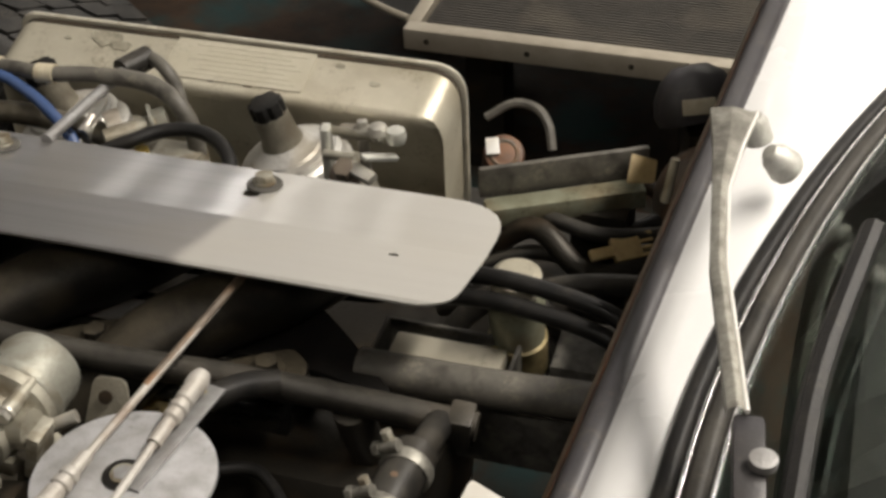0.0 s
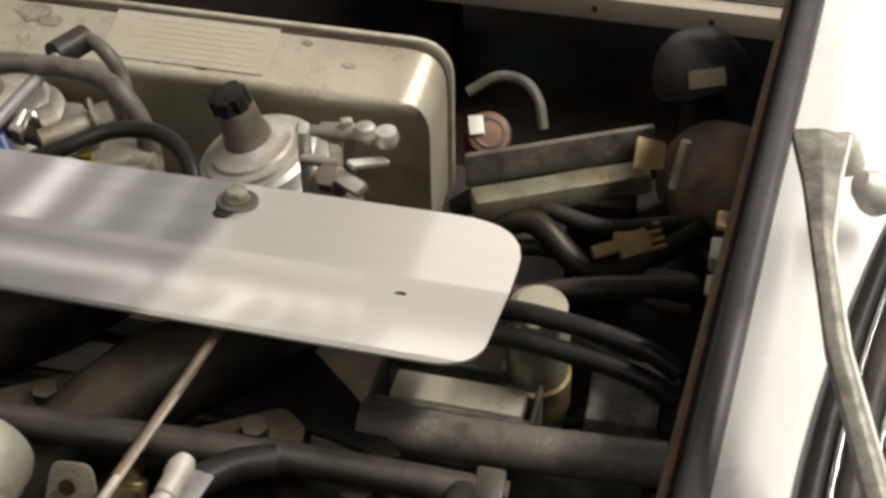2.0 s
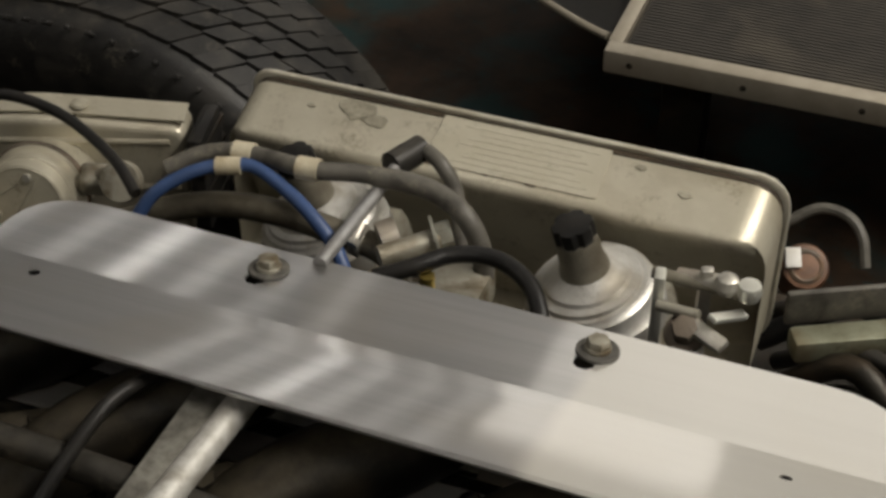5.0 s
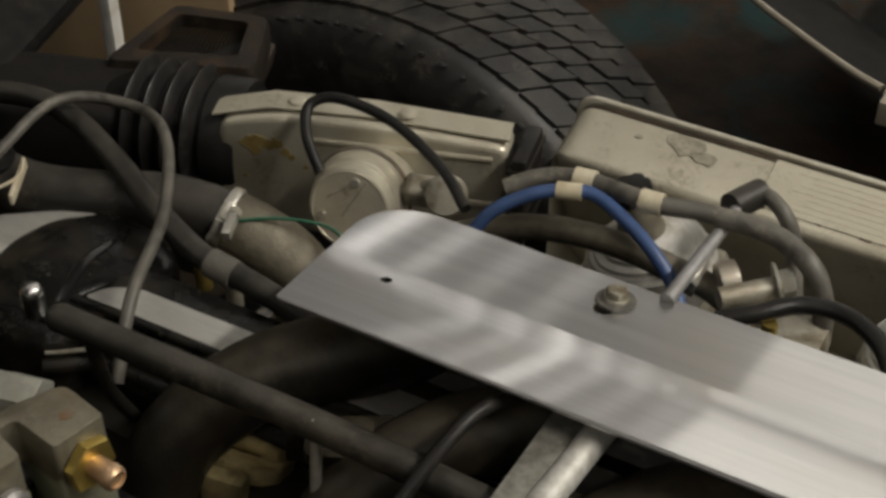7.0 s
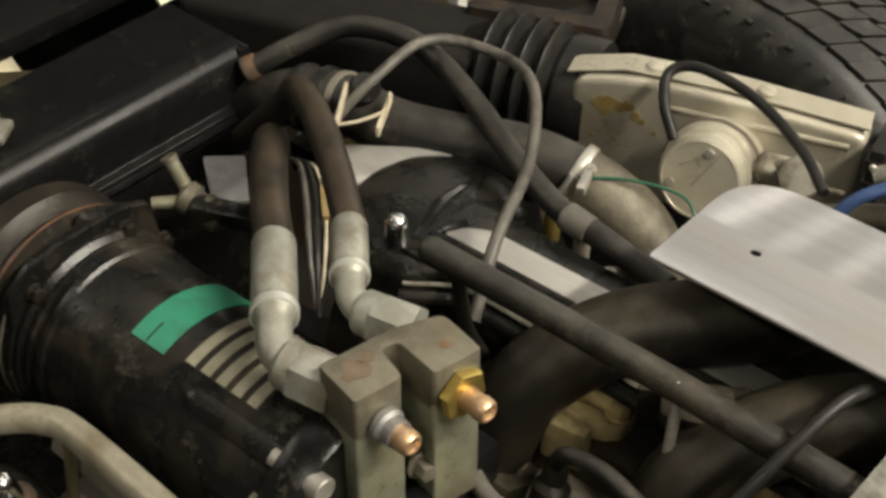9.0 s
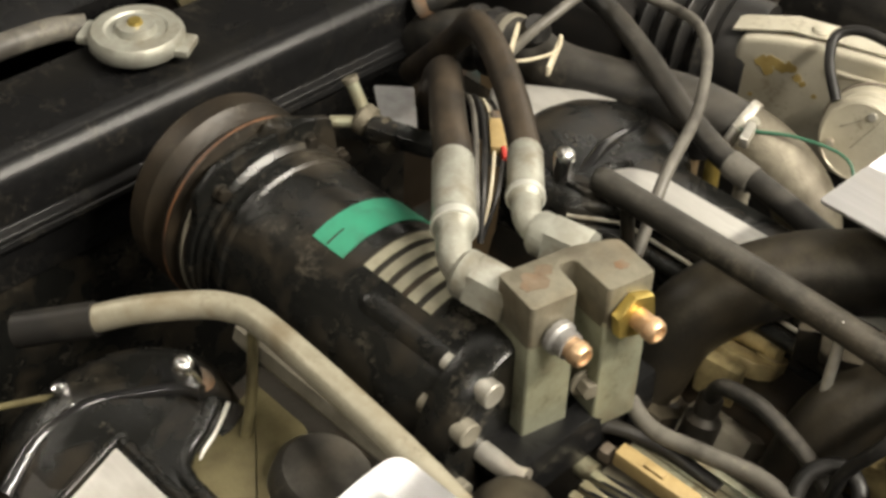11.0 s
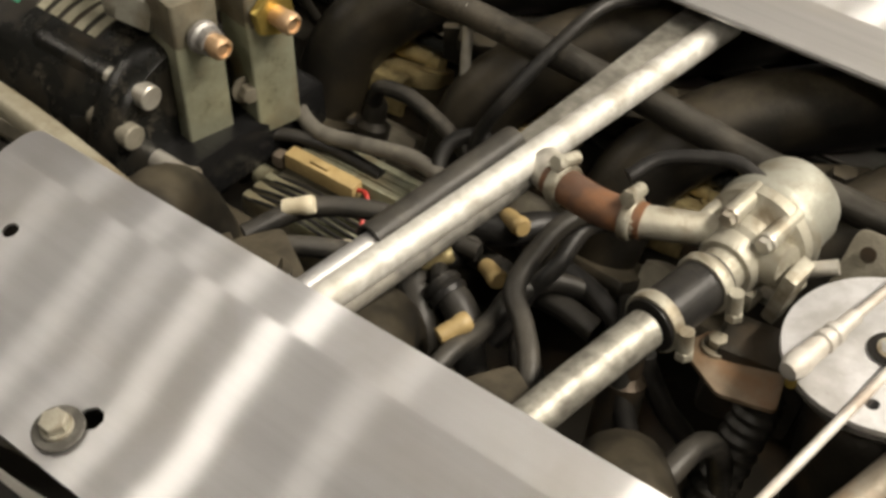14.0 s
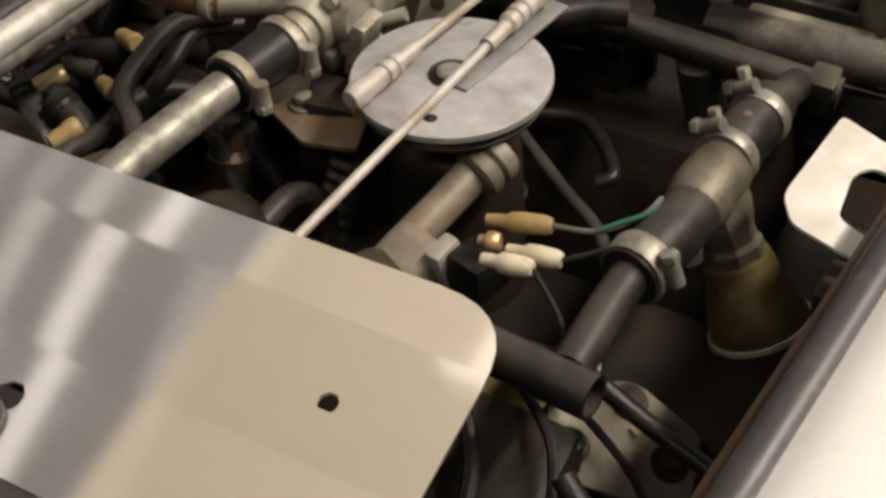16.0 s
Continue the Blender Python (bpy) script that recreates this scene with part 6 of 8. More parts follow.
# ---- front wheel ----
def front_wheel():
    cx, cy, R = -0.640, 0.720, 0.315
    cz = FLOOR + R
    w = thing("wheel", (cx, cy, FLOOR), "front wheel with dusty cross-patterned tyre", "wheel")
    m = pose(cx, cy, cz, 90, 0, 0)
    half = [(0.175, 0.075), (0.192, 0.094), (0.222, 0.107), (0.256, 0.109), (0.284, 0.100), (0.298, 0.090), (0.3040, 0.080), (0.3062, 0.060), (0.3080, 0.0)]
    tyre = part("tyre", lathe([(r, -h) for r, h in half] + [(r, h) for r, h in half[-2::-1]], m, 96), M_TYRE, w, "dusty black tyre with crossed tread blocks")

    def on(v, c, lift):
        """A point of the tread: v across, c metres round, lift above the groove floor."""
        a = c / R
        r = 0.3080 - 0.0040 * (v / 0.076) ** 2 + lift
        return Vector((cx + r * math.cos(a), cy + v, cz + r * math.sin(a)))

    def block(bm, v0, v1, c0, c1, z, high):
        top, bot = [], []
        for v, c in ((v0 + z, c0), ((v0 + v1) / 2 + z * 0.4, c0 - 0.0006), (v1 + z, c0), (v1 - z, c1), ((v0 + v1) / 2 - z * 0.4, c1 + 0.0006), (v0 - z, c1)):
            v = max(-0.0785, min(0.0785, v))
            c = c - 0.6 * v
            top.append(bm.verts.new(on(v, c, high)))
            bot.append(bm.verts.new(on(v, c, -0.003)))
        bm.faces.new(top)
        for j in range(6):
            k = (j + 1) % 6
            bm.faces.new((top[j], bot[j], bot[k], top[k]))

    bm = bmesh.new()
    pitch, rng = 0.0475, random.Random(12)
    cols = [-0.078, -0.0455, -0.0155, 0.0145, 0.0445, 0.078]
    for p in range(1, 20):
        c = p * pitch
        for k, (v0, v1) in enumerate(zip(cols, cols[1:])):
            stagger = 0.006 * (k % 2)
            high = 0.0062 + rng.uniform(-0.0004, 0.0004)
            if k in (0, 4):
                # shoulder blocks with a thin cut
                for e0, e1 in ((0.0018, 0.0232), (0.0242, pitch - 0.0018)):
                    block(bm, v0, v1 - 0.0022, c + e0 + stagger, c + e1 + stagger, 0.0012, high - 0.0008)
            else:
                for e0, e1 in ((0.0020, pitch / 2 - 0.0014), (pitch / 2 + 0.0014, pitch - 0.0020)):
                    block(bm, v0 + 0.0020, v1 - 0.0020, c + e0 + stagger, c + e1 + stagger, 0.0034, high)
    tagged(part("tread", bm, M_TYRE, tyre, "worn tread blocks", smooth=30), kind="stuff")
    bm = bmesh.new()
    for p in range(4, 40):
        a = p * pitch / 2 / R
        turn = Matrix.Translation((cx, cy, cz)) @ Matrix.Rotation(-a, 4, "Y")
        box(turn @ Matrix.Translation((0.2925, -0.0920, 0)) @ Matrix.Rotation(radians(-52), 4, "Z"), (0.020, 0.004, 0.0045 + 0.003 * (p % 2)), 0.0008, 1, bm)
    tagged(part("shoulder_ribs", bm, M_TYRE, tyre, "raised ribs on the tyre shoulder"), kind="stuff")
    part("rim", lathe([(0.0, -0.02), (0.13, -0.03), (0.165, -0.066), (0.182, -0.074), (0.182, 0.074), (0.165, 0.066), (0.13, 0.03), (0, 0.03)], m, 48), M_DARKSTEEL, w)


front_wheel()


# ---- right inner wing corner beyond the engine ----
def corner_things():
    b = thing("pedal_lever", (0.11, 0.55, 0.60), "flat grey steel lever across the engine bay corner", "lever")
    part("bar", box(frame_of((0.115, 0.548, 0.705), (0.175, 0.578, 0.706)), (0.006, 0.030, 0.15), 0.003), M_GREYWIRE, b)
    part("channel", box(frame_of((0.12, 0.530, 0.685), (0.18, 0.56, 0.686)), (0.022, 0.02, 0.14), 0.005), M_OLIVE, b, "olive channel below the lever")
    part("support", box(pose(0.15, 0.55, 0.60), (0.05, 0.05, 0.16), 0.006), M_DARKSTEEL, b)
    h = thing("horn", (0.21, 0.67, 0.60), "black domed horn with ivory tag", "horn")
    part("shell", lathe([(0, 0.05), (0.02, 0.048), (0.036, 0.036), (0.046, 0.018), (0.049, 0), (0.046, -0.01), (0, -0.012)], pose(0.209, 0.672, 0.708, -20, -20, 0) @ Matrix.Scale(0.82, 4), 36), M_SEAL, h)
    part("tag", box(pose(0.215, 0.632, 0.735, 60, 0, 25), (0.03, 0.014, 0.003), 0.001), M_IVORY, h, "ivory paper tag")
    part("bracket", box(pose(0.215, 0.66, 0.64, 0, 0, 20), (0.03, 0.04, 0.12), 0.004), M_DARKSTEEL, h)
    s = thing("servo_unit", (0.235, 0.58, 0.55), "dark brake servo with pale stud", "servo")
    part("drum", lathe([(0, -0.06), (0.05, -0.06), (0.062, -0.04), (0.064, 0.0), (0.055, 0.03), (0.03, 0.05), (0, 0.052)], pose(0.236, 0.592, 0.665, 30, -30, 0) @ Matrix.Scale(0.8, 4), 36), M_RUST, s)
    part("stud", tube([(0.2085, 0.556, 0.728), (0.203, 0.546, 0.690)], 0.004, 10, straight=True), M_IVORY, s)
    single("ochre_tag", prism(rounded([(-0.012, -0.012), (0.012, -0.010), (0.014, 0.010), (-0.008, 0.014)], 0.002), 0.002, pose(0.182, 0.540, 0.722, 40, 10, 20)), M_CREAM, "ochre paper tag on the wiring", "tag")
    f = thing("wiring_plug", (0.18, 0.50, 0.65), "yellowed plastic wiring plug with open prongs", "plug")
    part("housing", box(pose(0.180, 0.502, 0.668, 35, 0, 35), (0.026, 0.022, 0.008), 0.002), M_CREAM, f)
    for k in range(4):
        part("prong", box(pose(0.180, 0.502, 0.668, 35, 0, 35) @ pose(0.018, -0.009 + 0.006 * k, 0), (0.014, 0.0032, 0.006), 0.0008), M_CREAM, f)
    part("tail", box(pose(0.180, 0.502, 0.668, 35, 0, 35) @ pose(-0.022, 0, 0), (0.022, 0.010, 0.007), 0.002), M_CREAM, f)
    rl = thing("relay", (0.246, 0.349, 0.78), "small white plastic relay with pink top on the bulkhead", "relay")
    part("case", box(pose(0.247, 0.349, 0.798, 35, 0, 0), (0.013, 0.014, 0.034), 0.002), M_WHITEPART, rl)
    part("cap", box(pose(0.2465, 0.361, 0.8155, 35, 0, 0), (0.010, 0.011, 0.010), 0.002), M_COPPER, rl, "pink cap")
    part("yellow_foot", box(pose(0.247, 0.338, 0.782, 35, 0, 0), (0.013, 0.013, 0.006), 0.0015), M_IVORY, rl)
    d = thing("copper_cap", (0.06, 0.585, 0.64), "rusty brown round cap with grey strap", "cap")
    part("cap", lathe([(0, 0.003), (0.010, 0.0035), (0.017, 0.002), (0.019, -0.002), (0.019, -0.03), (0, -0.03)], pose(0.052, 0.580, 0.692, 40, 0, 20), 28), M_COPPERHOSE, d)
    part("cap_ring", lathe([(0.009, 0.003), (0.0115, 0.0045), (0.014, 0.003)], pose(0.052, 0.580, 0.692, 40, 0, 20), 28), M_RUST, d)
    part("strap", tube([(0.03, 0.60, 0.715), (0.052, 0.610, 0.727), (0.074, 0.608, 0.727), (0.088, 0.598, 0.718), (0.095, 0.585, 0.700)], 0.0042, 8), M_GREYWIRE, d, "grey steel strap")
    part("red_label", box(pose(0.042, 0.578, 0.70, 35, 0, 20), (0.012, 0.016, 0.004), 0.001), M_WHITEPART, d, "white and red label")
    box1 = thing("junction_tray", (0.11, 0.23, 0.69), "open black tray with pale contents under the shield", "tray")
    for x, y, sx, sy in ((0.111, 0.246, 0.094, 0.004), (0.111, 0.210, 0.094, 0.004), (0.064, 0.228, 0.004, 0.04), (0.158, 0.228, 0.004, 0.04)):
        part("tray_wall", box(pose(x, y, 0.756), (sx - 0.001, sy, 0.036), 0.001, 1), M_GALVDARK, box1)
    part("tray_floor", box(pose(0.111, 0.228, 0.735), (0.09, 0.034, 0.006), 0.001), M_DARKSTEEL, box1)
    part("pale_block", box(pose(0.112, 0.227, 0.762), (0.078, 0.022, 0.018), 0.003), M_STICKER, box1, "pale grey block")
    hs = thing("ribbed_heat_sink", (0.14, 0.20, 0.70), "grey ribbed alloy heat sink bar beside the bulkhead", "heat sink")
    part("bar", box(pose(0.143, 0.199, 0.742), (0.165, 0.030, 0.05), 0.003), M_GALVDARK, hs)
    for k in range(3):
        part("rib", box(pose(0.143, 0.1885 + 0.0105 * k, 0.768), (0.165, 0.004, 0.005), 0.0012), M_GALVDARK, hs)
    pl = thing("black_support_plate", (0.04, 0.19, 0.70), "black painted triangular support plate", "plate")
    part("plate", prism(rounded([(-0.05, 0.222), (0.018, 0.224), (0.060, 0.188), (0.101, 0.148), (0.092, 0.143), (0.058, 0.152), (0.016, 0.156), (-0.05, 0.160)], 0.003), 0.004, pose(0, 0, 0.797), 0.001), M_MATTEBLACK, pl)
    part("strap", box(pose(0.035, 0.163, 0.796, 0, 0, 8), (0.05, 0.014, 0.004), 0.001), M_DARKSTEEL, pl)
    part("leg", box(pose(0.02, 0.19, 0.74), (0.02, 0.02, 0.10), 0.003), M_CRACKLE, pl)
    bot = thing("fluid_bottle", (0.175, 0.26, 0.66), "small amber bottle with pale cap", "bottle")
    part("body", lathe([(0, -0.08), (0.018, -0.08), (0.019, 0), (0.014, 0.008), (0, 0.008)], pose(0.152, 0.256, 0.800, 4, 0, 0), 24), M_OLIVE, bot)
    part("cap", lathe([(0, 0), (0.017, 0), (0.017, 0.012), (0.012, 0.016), (0, 0.016)], pose(0.152, 0.256, 0.809, 4, 0, 0), 20), M_CHAMP, bot, "pale cap")
    part("collar", lathe([(0.018, -0.062), (0.0205, -0.060), (0.0205, -0.034), (0.018, -0.032)], pose(0.152, 0.256, 0.800, 4, 0, 0), 24), M_OCHRE, bot, "amber stained band")
    single("grey_block", box(pose(0.208, 0.222, 0.755, 0, 0, 2), (0.040, 0.05, 0.09), 0.004), M_GALVDARK, "grey metal relay box on the bulkhead", "relay box")
    for k, (dz, dy) in enumerate(((0.0, 0.0), (0.01, 0.012))):
        hose("loom", [(0.10, 0.235 + dy, 0.81 + dz), (0.15, 0.232 + dy, 0.815 + dz), (0.21, 0.225 + dy, 0.81 + dz), (0.235, 0.22 + dy, 0.80 + dz)], 0.006, M_RUBBER, "black wiring loom to the bulkhead", "wiring loom", group="wiring looms")
    rng = random.Random(4)
    for k in range(9):
        y0 = 0.36 + 0.03 * k
        pts = [(0.04 + rng.uniform(-0.02, 0.02), y0 + rng.uniform(-0.02, 0.02), 0.62), (0.10, y0 + rng.uniform(-0.03, 0.03), 0.66 + rng.uniform(-0.02, 0.03)), (0.16, y0 + rng.uniform(-0.04, 0.04), 0.65 + rng.uniform(-0.02, 0.03)), (0.23, y0 + rng.uniform(-0.03, 0.03), 0.66)]
        hose("loom", pts, rng.choice((0.005, 0.007, 0.010)), rng.choice((M_RUBBER, M_HOSE, M_DARKSTEEL)), "dusty dark wiring loom in the bay corner", "wiring loom", group="wiring looms")


corner_things()
single("inner_shelf", box(pose(0.05, 0.50, 0.585), (0.38, 0.32, 0.02), 0.006), M_DARKSTEEL, "dark grimy steel shelf below the looms", "shelf")


# ---- workshop behind ----
def platform():
    p = thing("work_platform", (0.65, 1.69, 0.127), "low platform with ribbed grey matting and aluminium nosing", "platform")
    part("deck", box(pose(0.71, 1.693, 0.391), (1.96, 0.80, 0.03), 0.002), M_MAT, p)
    bm = bmesh.new()
    for k in range(100):
        box(pose(0.71, 1.303 + 0.0078 * k, 0.408), (1.95, 0.004, 0.003), 0, 1, bm)
    tagged(part("rib", bm, M_MAT, p), kind="stuff")
    part("front_nosing", box(pose(0.71, 1.275, 0.398), (2.0, 0.028, 0.033), 0.003), M_TRIM, p, "cream aluminium nosing with screw holes")
    part("side_nosing", box(pose(-0.282, 1.688, 0.398), (0.020, 0.80, 0.033), 0.003), M_TRIM, p, "cream aluminium nosing")
    for k in range(12):
        part("screw_hole", lathe([(0, -0.002), (0.004, -0.002), (0.004, 0.0006), (0.0026, 0.0008), (0, -0.001)], pose(-0.255 + 0.1475 * k, 1.2605, 0.398, 90, 0, 0), 12), M_DARKSTEEL, p)
    for x in (-0.20, 0.65, 1.55):
        for y in (1.39, 1.99):
            part("leg", box(pose(x, y, 0.252), (0.06, 0.06, 0.25), 0.004), M_DARKSTEEL, p)


platform()


def dark_panel():
    d = thing("tarpaulin_roll", (-0.75, 1.75, 0.127), "black rolled sheet with pale edge piping on the floor", "sheet")
    pts = [(-0.300, 1.318, 0.400), (-0.350, 1.342, 0.400), (-0.430, 1.392, 0.400), (-0.515, 1.450, 0.400), (-0.60, 1.520, 0.400)]
    part("piping", tube(pts, 0.0055, 10), M_TRIM, d, "pale edge piping")
    bm = bmesh.new()
    rows = []
    C = spline(pts, 4)
    for c in C:
        rows.append([bm.verts.new((c[0] + 0.0 * s + 0.10 * s, c[1] + 0.35 * s, c[2] - (c[2] - 0.135) * s * s * 0.9)) for s in (0, 0.33, 0.66, 1)])
    low = []
    for a, b in zip(rows, rows[1:]):
        for j in range(3):
            bm.faces.new((a[j], a[j + 1], b[j + 1], b[j]))
    bmesh.ops.solidify(bm, geom=bm.faces, thickness=0.006)
    part("sheet", bm, M_TYRE, d)


dark_panel()


# ---- the long coolant pipe and the rear fittings ----
def coolant_pipe():
    p = thing("coolant_rail", (-0.2, 0.1, 0.80), "long satin black steel coolant pipe along the engine", "pipe")
    part("pipe", tube([(-0.512, 0.096, 0.848), (-0.42, 0.100, 0.845), (-0.336, 0.1035, 0.841), (-0.22, 0.102, 0.838), (-0.10, 0.098, 0.832), (0.005, 0.112, 0.822), (0.07, 0.125, 0.810), (0.135, 0.133, 0.800), (0.160, 0.135, 0.797)], 0.0092, 16), M_OLDPIPE, p)
    part("end_flange", box(frame_of((0.150, 0.1345, 0.798), (0.19, 0.138, 0.794)), (0.022, 0.020, 0.016), 0.003), M_OLDPIPE, p)
    part("down_pipe", tube([(0.082, 0.128, 0.80), (0.084, 0.136, 0.77), (0.087, 0.152, 0.72), (0.088, 0.165, 0.66)], 0.0125, 16), M_OLDPIPE, p, "thick dark pipe going down")
    part("end_cap", lathe([(0, 0), (0.0088, 0), (0.0088, 0.004), (0.007, 0.007), (0, 0.007)], frame_of((-0.510, 0.096, 0.848), (-0.52, 0.0955, 0.8482)), 16), M_OLDPIPE, p)
    part("bracket_leg", tube([(-0.492, 0.097, 0.842), (-0.487, 0.10, 0.80), (-0.48, 0.11, 0.77)], 0.0045, 10), M_DARKSTEEL, p)
    part("bracket_leg", tube([(-0.335, 0.100, 0.835), (-0.332, 0.092, 0.80), (-0.33, 0.09, 0.75)], 0.0035, 10), M_ZINC, p)
    part("rear_bar", tube([(0.072, 0.170, 0.796), (0.15, 0.170, 0.797), (0.236, 0.175, 0.798)], 0.0125, 16), M_GREYWIRE, p, "grey lagged pipe to the bulkhead")
    part("spot", lathe([(0, 0), (0.0013, 0.0), (0.0007, 0.0008), (0, 0.0009)], pose(-0.336, 0.100, 0.8485), 10), M_WHITEPART, p, "speck of pale paint")


coolant_pipe()


def tee_pipe():
    t = thing("heater_tee", (0.137, 0.0, 0.78), "heater hose tee with clamps and brass bell elbow", "hose")
    part("upper_hose", tube([(0.138, 0.128, 0.801), (0.140, 0.108, 0.810), (0.1395, 0.075, 0.820)], 0.0092, 16), M_HOSE, t)
    part("joint_hose", tube([(0.1395, 0.082, 0.820), (0.1375, 0.05, 0.822), (0.136, 0.022, 0.821)], 0.0138, 20), M_HOSE, t)
    part("tee_body", lathe([(0, 0), (0.0135, 0), (0.0155, 0.002), (0.0165, 0.010), (0.0168, 0.024), (0.0155, 0.034), (0.0140, 0.037), (0, 0.037)], frame_of((0.1375, 0.027, 0.820), (0.1355, -0.012, 0.818)), 16), M_ELBOW, t, "grey tee casting")
    m = frame_of((0.139, 0.0115, 0.814), (0.1719, 0.0050, 0.7444))
    part("branch", lathe([(0, -0.004), (0.0150, -0.004), (0.0165, 0.006), (0.0150, 0.016), (0.0135, 0.020), (0.0135, 0.026), (0.0152, 0.029), (0.0152, 0.038), (0, 0.038)], m, 8), M_ELBOW, t, "faceted cast branch", smooth=20)
    part("bell", lathe([(0.012, 0.034), (0.0165, 0.036), (0.0178, 0.041), (0.0185, 0.048), (0.0212, 0.056), (0.0240, 0.066), (0.0255, 0.075), (0.0250, 0.077), (0.022, 0.076), (0, 0.060)], m, 40), M_BELL, t, "dull brass bell housing")
    part("bell_rim", lathe([(0.0250, 0.0745), (0.0268, 0.0752), (0.0272, 0.0772), (0.0252, 0.0784)], m, 40), M_CAST, t, "pale rolled rim")
    part("lower_hose", tube([(0.136, -0.008, 0.818), (0.1345, -0.035, 0.820), (0.1300, -0.066, 0.8205)], 0.0146, 20), M_HOSE, t)
    part("tail_pipe", tube([(0.1310, -0.055, 0.8205), (0.1300, -0.085, 0.8205), (0.1318, -0.128, 0.820)], 0.0095, 16), M_HOSE, t)
    clamp_band((0.1388, 0.068, 0.8205), (-0.06, -1, 0.0), 0.0141, 0.0085, (-0.55, 0, 1), M_GALVDULL, t)
    clamp_band((0.1366, 0.031, 0.8215), (-0.06, -1, 0.0), 0.0141, 0.0085, (-0.55, 0, 1), M_GALVDULL, t)
    clamp_band((0.1312, -0.058, 0.8205), (-0.13, -1, 0.0), 0.0150, 0.013, (1.0, 0, 0.35), M_GALVDULL, t)
    for y in (0.068, 0.031):
        part("clamp_bolt", hexbolt((0.1295, y + 0.003, 0.836), (-0.4, 0.2, 1), 0.0036, 0.007, 1.3), M_CAST, t, "dull plated clamp bolt")
    part("red_dot", lathe([(0, 0), (0.0025, 0), (0.002, 0.0006), (0, 0.0007)], pose(0.1385, 0.050, 0.8354), 10), M_RUST, t, "faint red paint dot")


tee_pipe()
single("lower_black_pipe", tube([(0.05, -0.128, 0.819), (0.098, -0.1325, 0.820), (0.1475, -0.1365, 0.820)], 0.0105, 18, straight=True, wall=0.002), M_HOSE, "thick black open-ended pipe under the shield end", "pipe")


def throttle_disc():
    d = thing("throttle_pedestal", (0.0, 0.0, 0.72), "dull grey round throttle pulley with ball-jointed rods", "throttle pulley")
    m = pose(0.004, -0.003, 0.846, 0, 0, 0)
    poly = [(0.0505 * math.cos(radians(a)), 0.0505 * math.sin(radians(a))) for a in range(0, 360, 5) if not 226 < a < 242]
    bm = prism(poly, 0.004, m, 0.0008)
    part("disc", bm, M_DISC, d, "scuffed grey alloy disc")
    part("groove", lathe([(0, -0.008), (0.0465, -0.008), (0.0475, -0.006), (0.044, -0.003), (0.0465, -0.0005), (0, -0.0005)], m, 56), M_DARKSTEEL, d)
    part("centre_ring", lathe([(0.0090, 0.004), (0.0112, 0.0042), (0.0116, 0.0050), (0.0090, 0.0052)], m, 28), M_GLOSS, d)
    part("bolt_ring", lathe([(0.0062, 0.004), (0.0072, 0.0042), (0.0072, 0.0062), (0.0062, 0.0064)], m, 24), M_CAST, d, "brassy ring round the bolt")
    part("centre_bolt", prism([(0.0058 * math.cos(radians(60 * k)), 0.0058 * math.sin(radians(60 * k))) for k in range(6)], 0.003, m @ pose(0, 0, 0.004), 0.001), M_DULL, d)
    part("hole", lathe([(0, 0.0039), (0.0032, 0.0039), (0.0032, 0.0043), (0, 0.0043)], m @ pose(0.009, -0.035, 0), 14), M_GLOSS, d, "dark drilled hole")
    part("pedestal", lathe([(0, -0.13), (0.036, -0.13), (0.034, -0.04), (0.030, -0.03), (0.016, -0.02), (0.016, -0.009), (0, -0.009)], m, 28), M_DARKSTEEL, d)
    part("lug", prism(rounded([(-0.015, -0.02), (0.017, -0.02), (0.010, 0.014), (-0.010, 0.014)], [0, 0, 0.006, 0.006]), 0.0025, pose(-0.038, 0.058, 0.840, 60, 0, 5), 0.0008), M_CASTDARK, d, "pierced steel lug")
    part("lug_hole", lathe([(0.0, 0), (0.0042, 0), (0.0042, 0.0012), (0.0, 0.0012)], pose(-0.038, 0.0545, 0.8455, 60, 0, 5), 16), M_DARKSTEEL, d)

    def rod(a, b, ends, thin=0.0026):
        A, B = Vector(a), Vector(b)
        u = (B - A).normalized()
        part("rod", tube([A, B], thin, 10, straight=True), M_ROD, d)
        for e, s in ends:
            E_, w = (A, u) if e == 0 else (B, -u)
            part("ball_socket", lathe([(0, -0.006), (0.0048, -0.005), (0.0066, 0.0), (0.0066, 0.005), (0.0058, 0.008), (0.0058, 0.017), (0.0048, 0.018), (0.0048, 0.0195), (0.0060, 0.0205), (0.0060, 0.024), (0.0048, 0.025), (0.0048, 0.0265), (0.0058, 0.0275), (0.0058, 0.031), (0.0042, 0.033), (0.0042, s), (0, s)], frame_of(E_, E_ + w), 16), M_ROD, d, "zinc ball socket")
            part("ball_pin", tube([E_, E_ - Vector((0, 0, 0.012))], 0.003, 8, straight=True), M_BRASS, d)

    part("rod_plate", box(frame_of((0.019, 0.030, 0.852), (0.026, 0.075, 0.853)), (0.012, 0.002, 0.085), 0.0008), M_DULL, d, "flat grey lever under the rod")
    part("rust_tip", tube([(-0.0105, 0.055, 0.8595), (0.0038, 0.164, 0.862)], 0.0028, 10, straight=True), M_RUST, d, "rusty rod end")
    rod((-0.023, -0.046, 0.857), (0.004, 0.165, 0.862), ((0, 0.045),))
    rod((0.018, 0.066, 0.862), (-0.003, -0.17, 0.842), ((0, 0.05),))


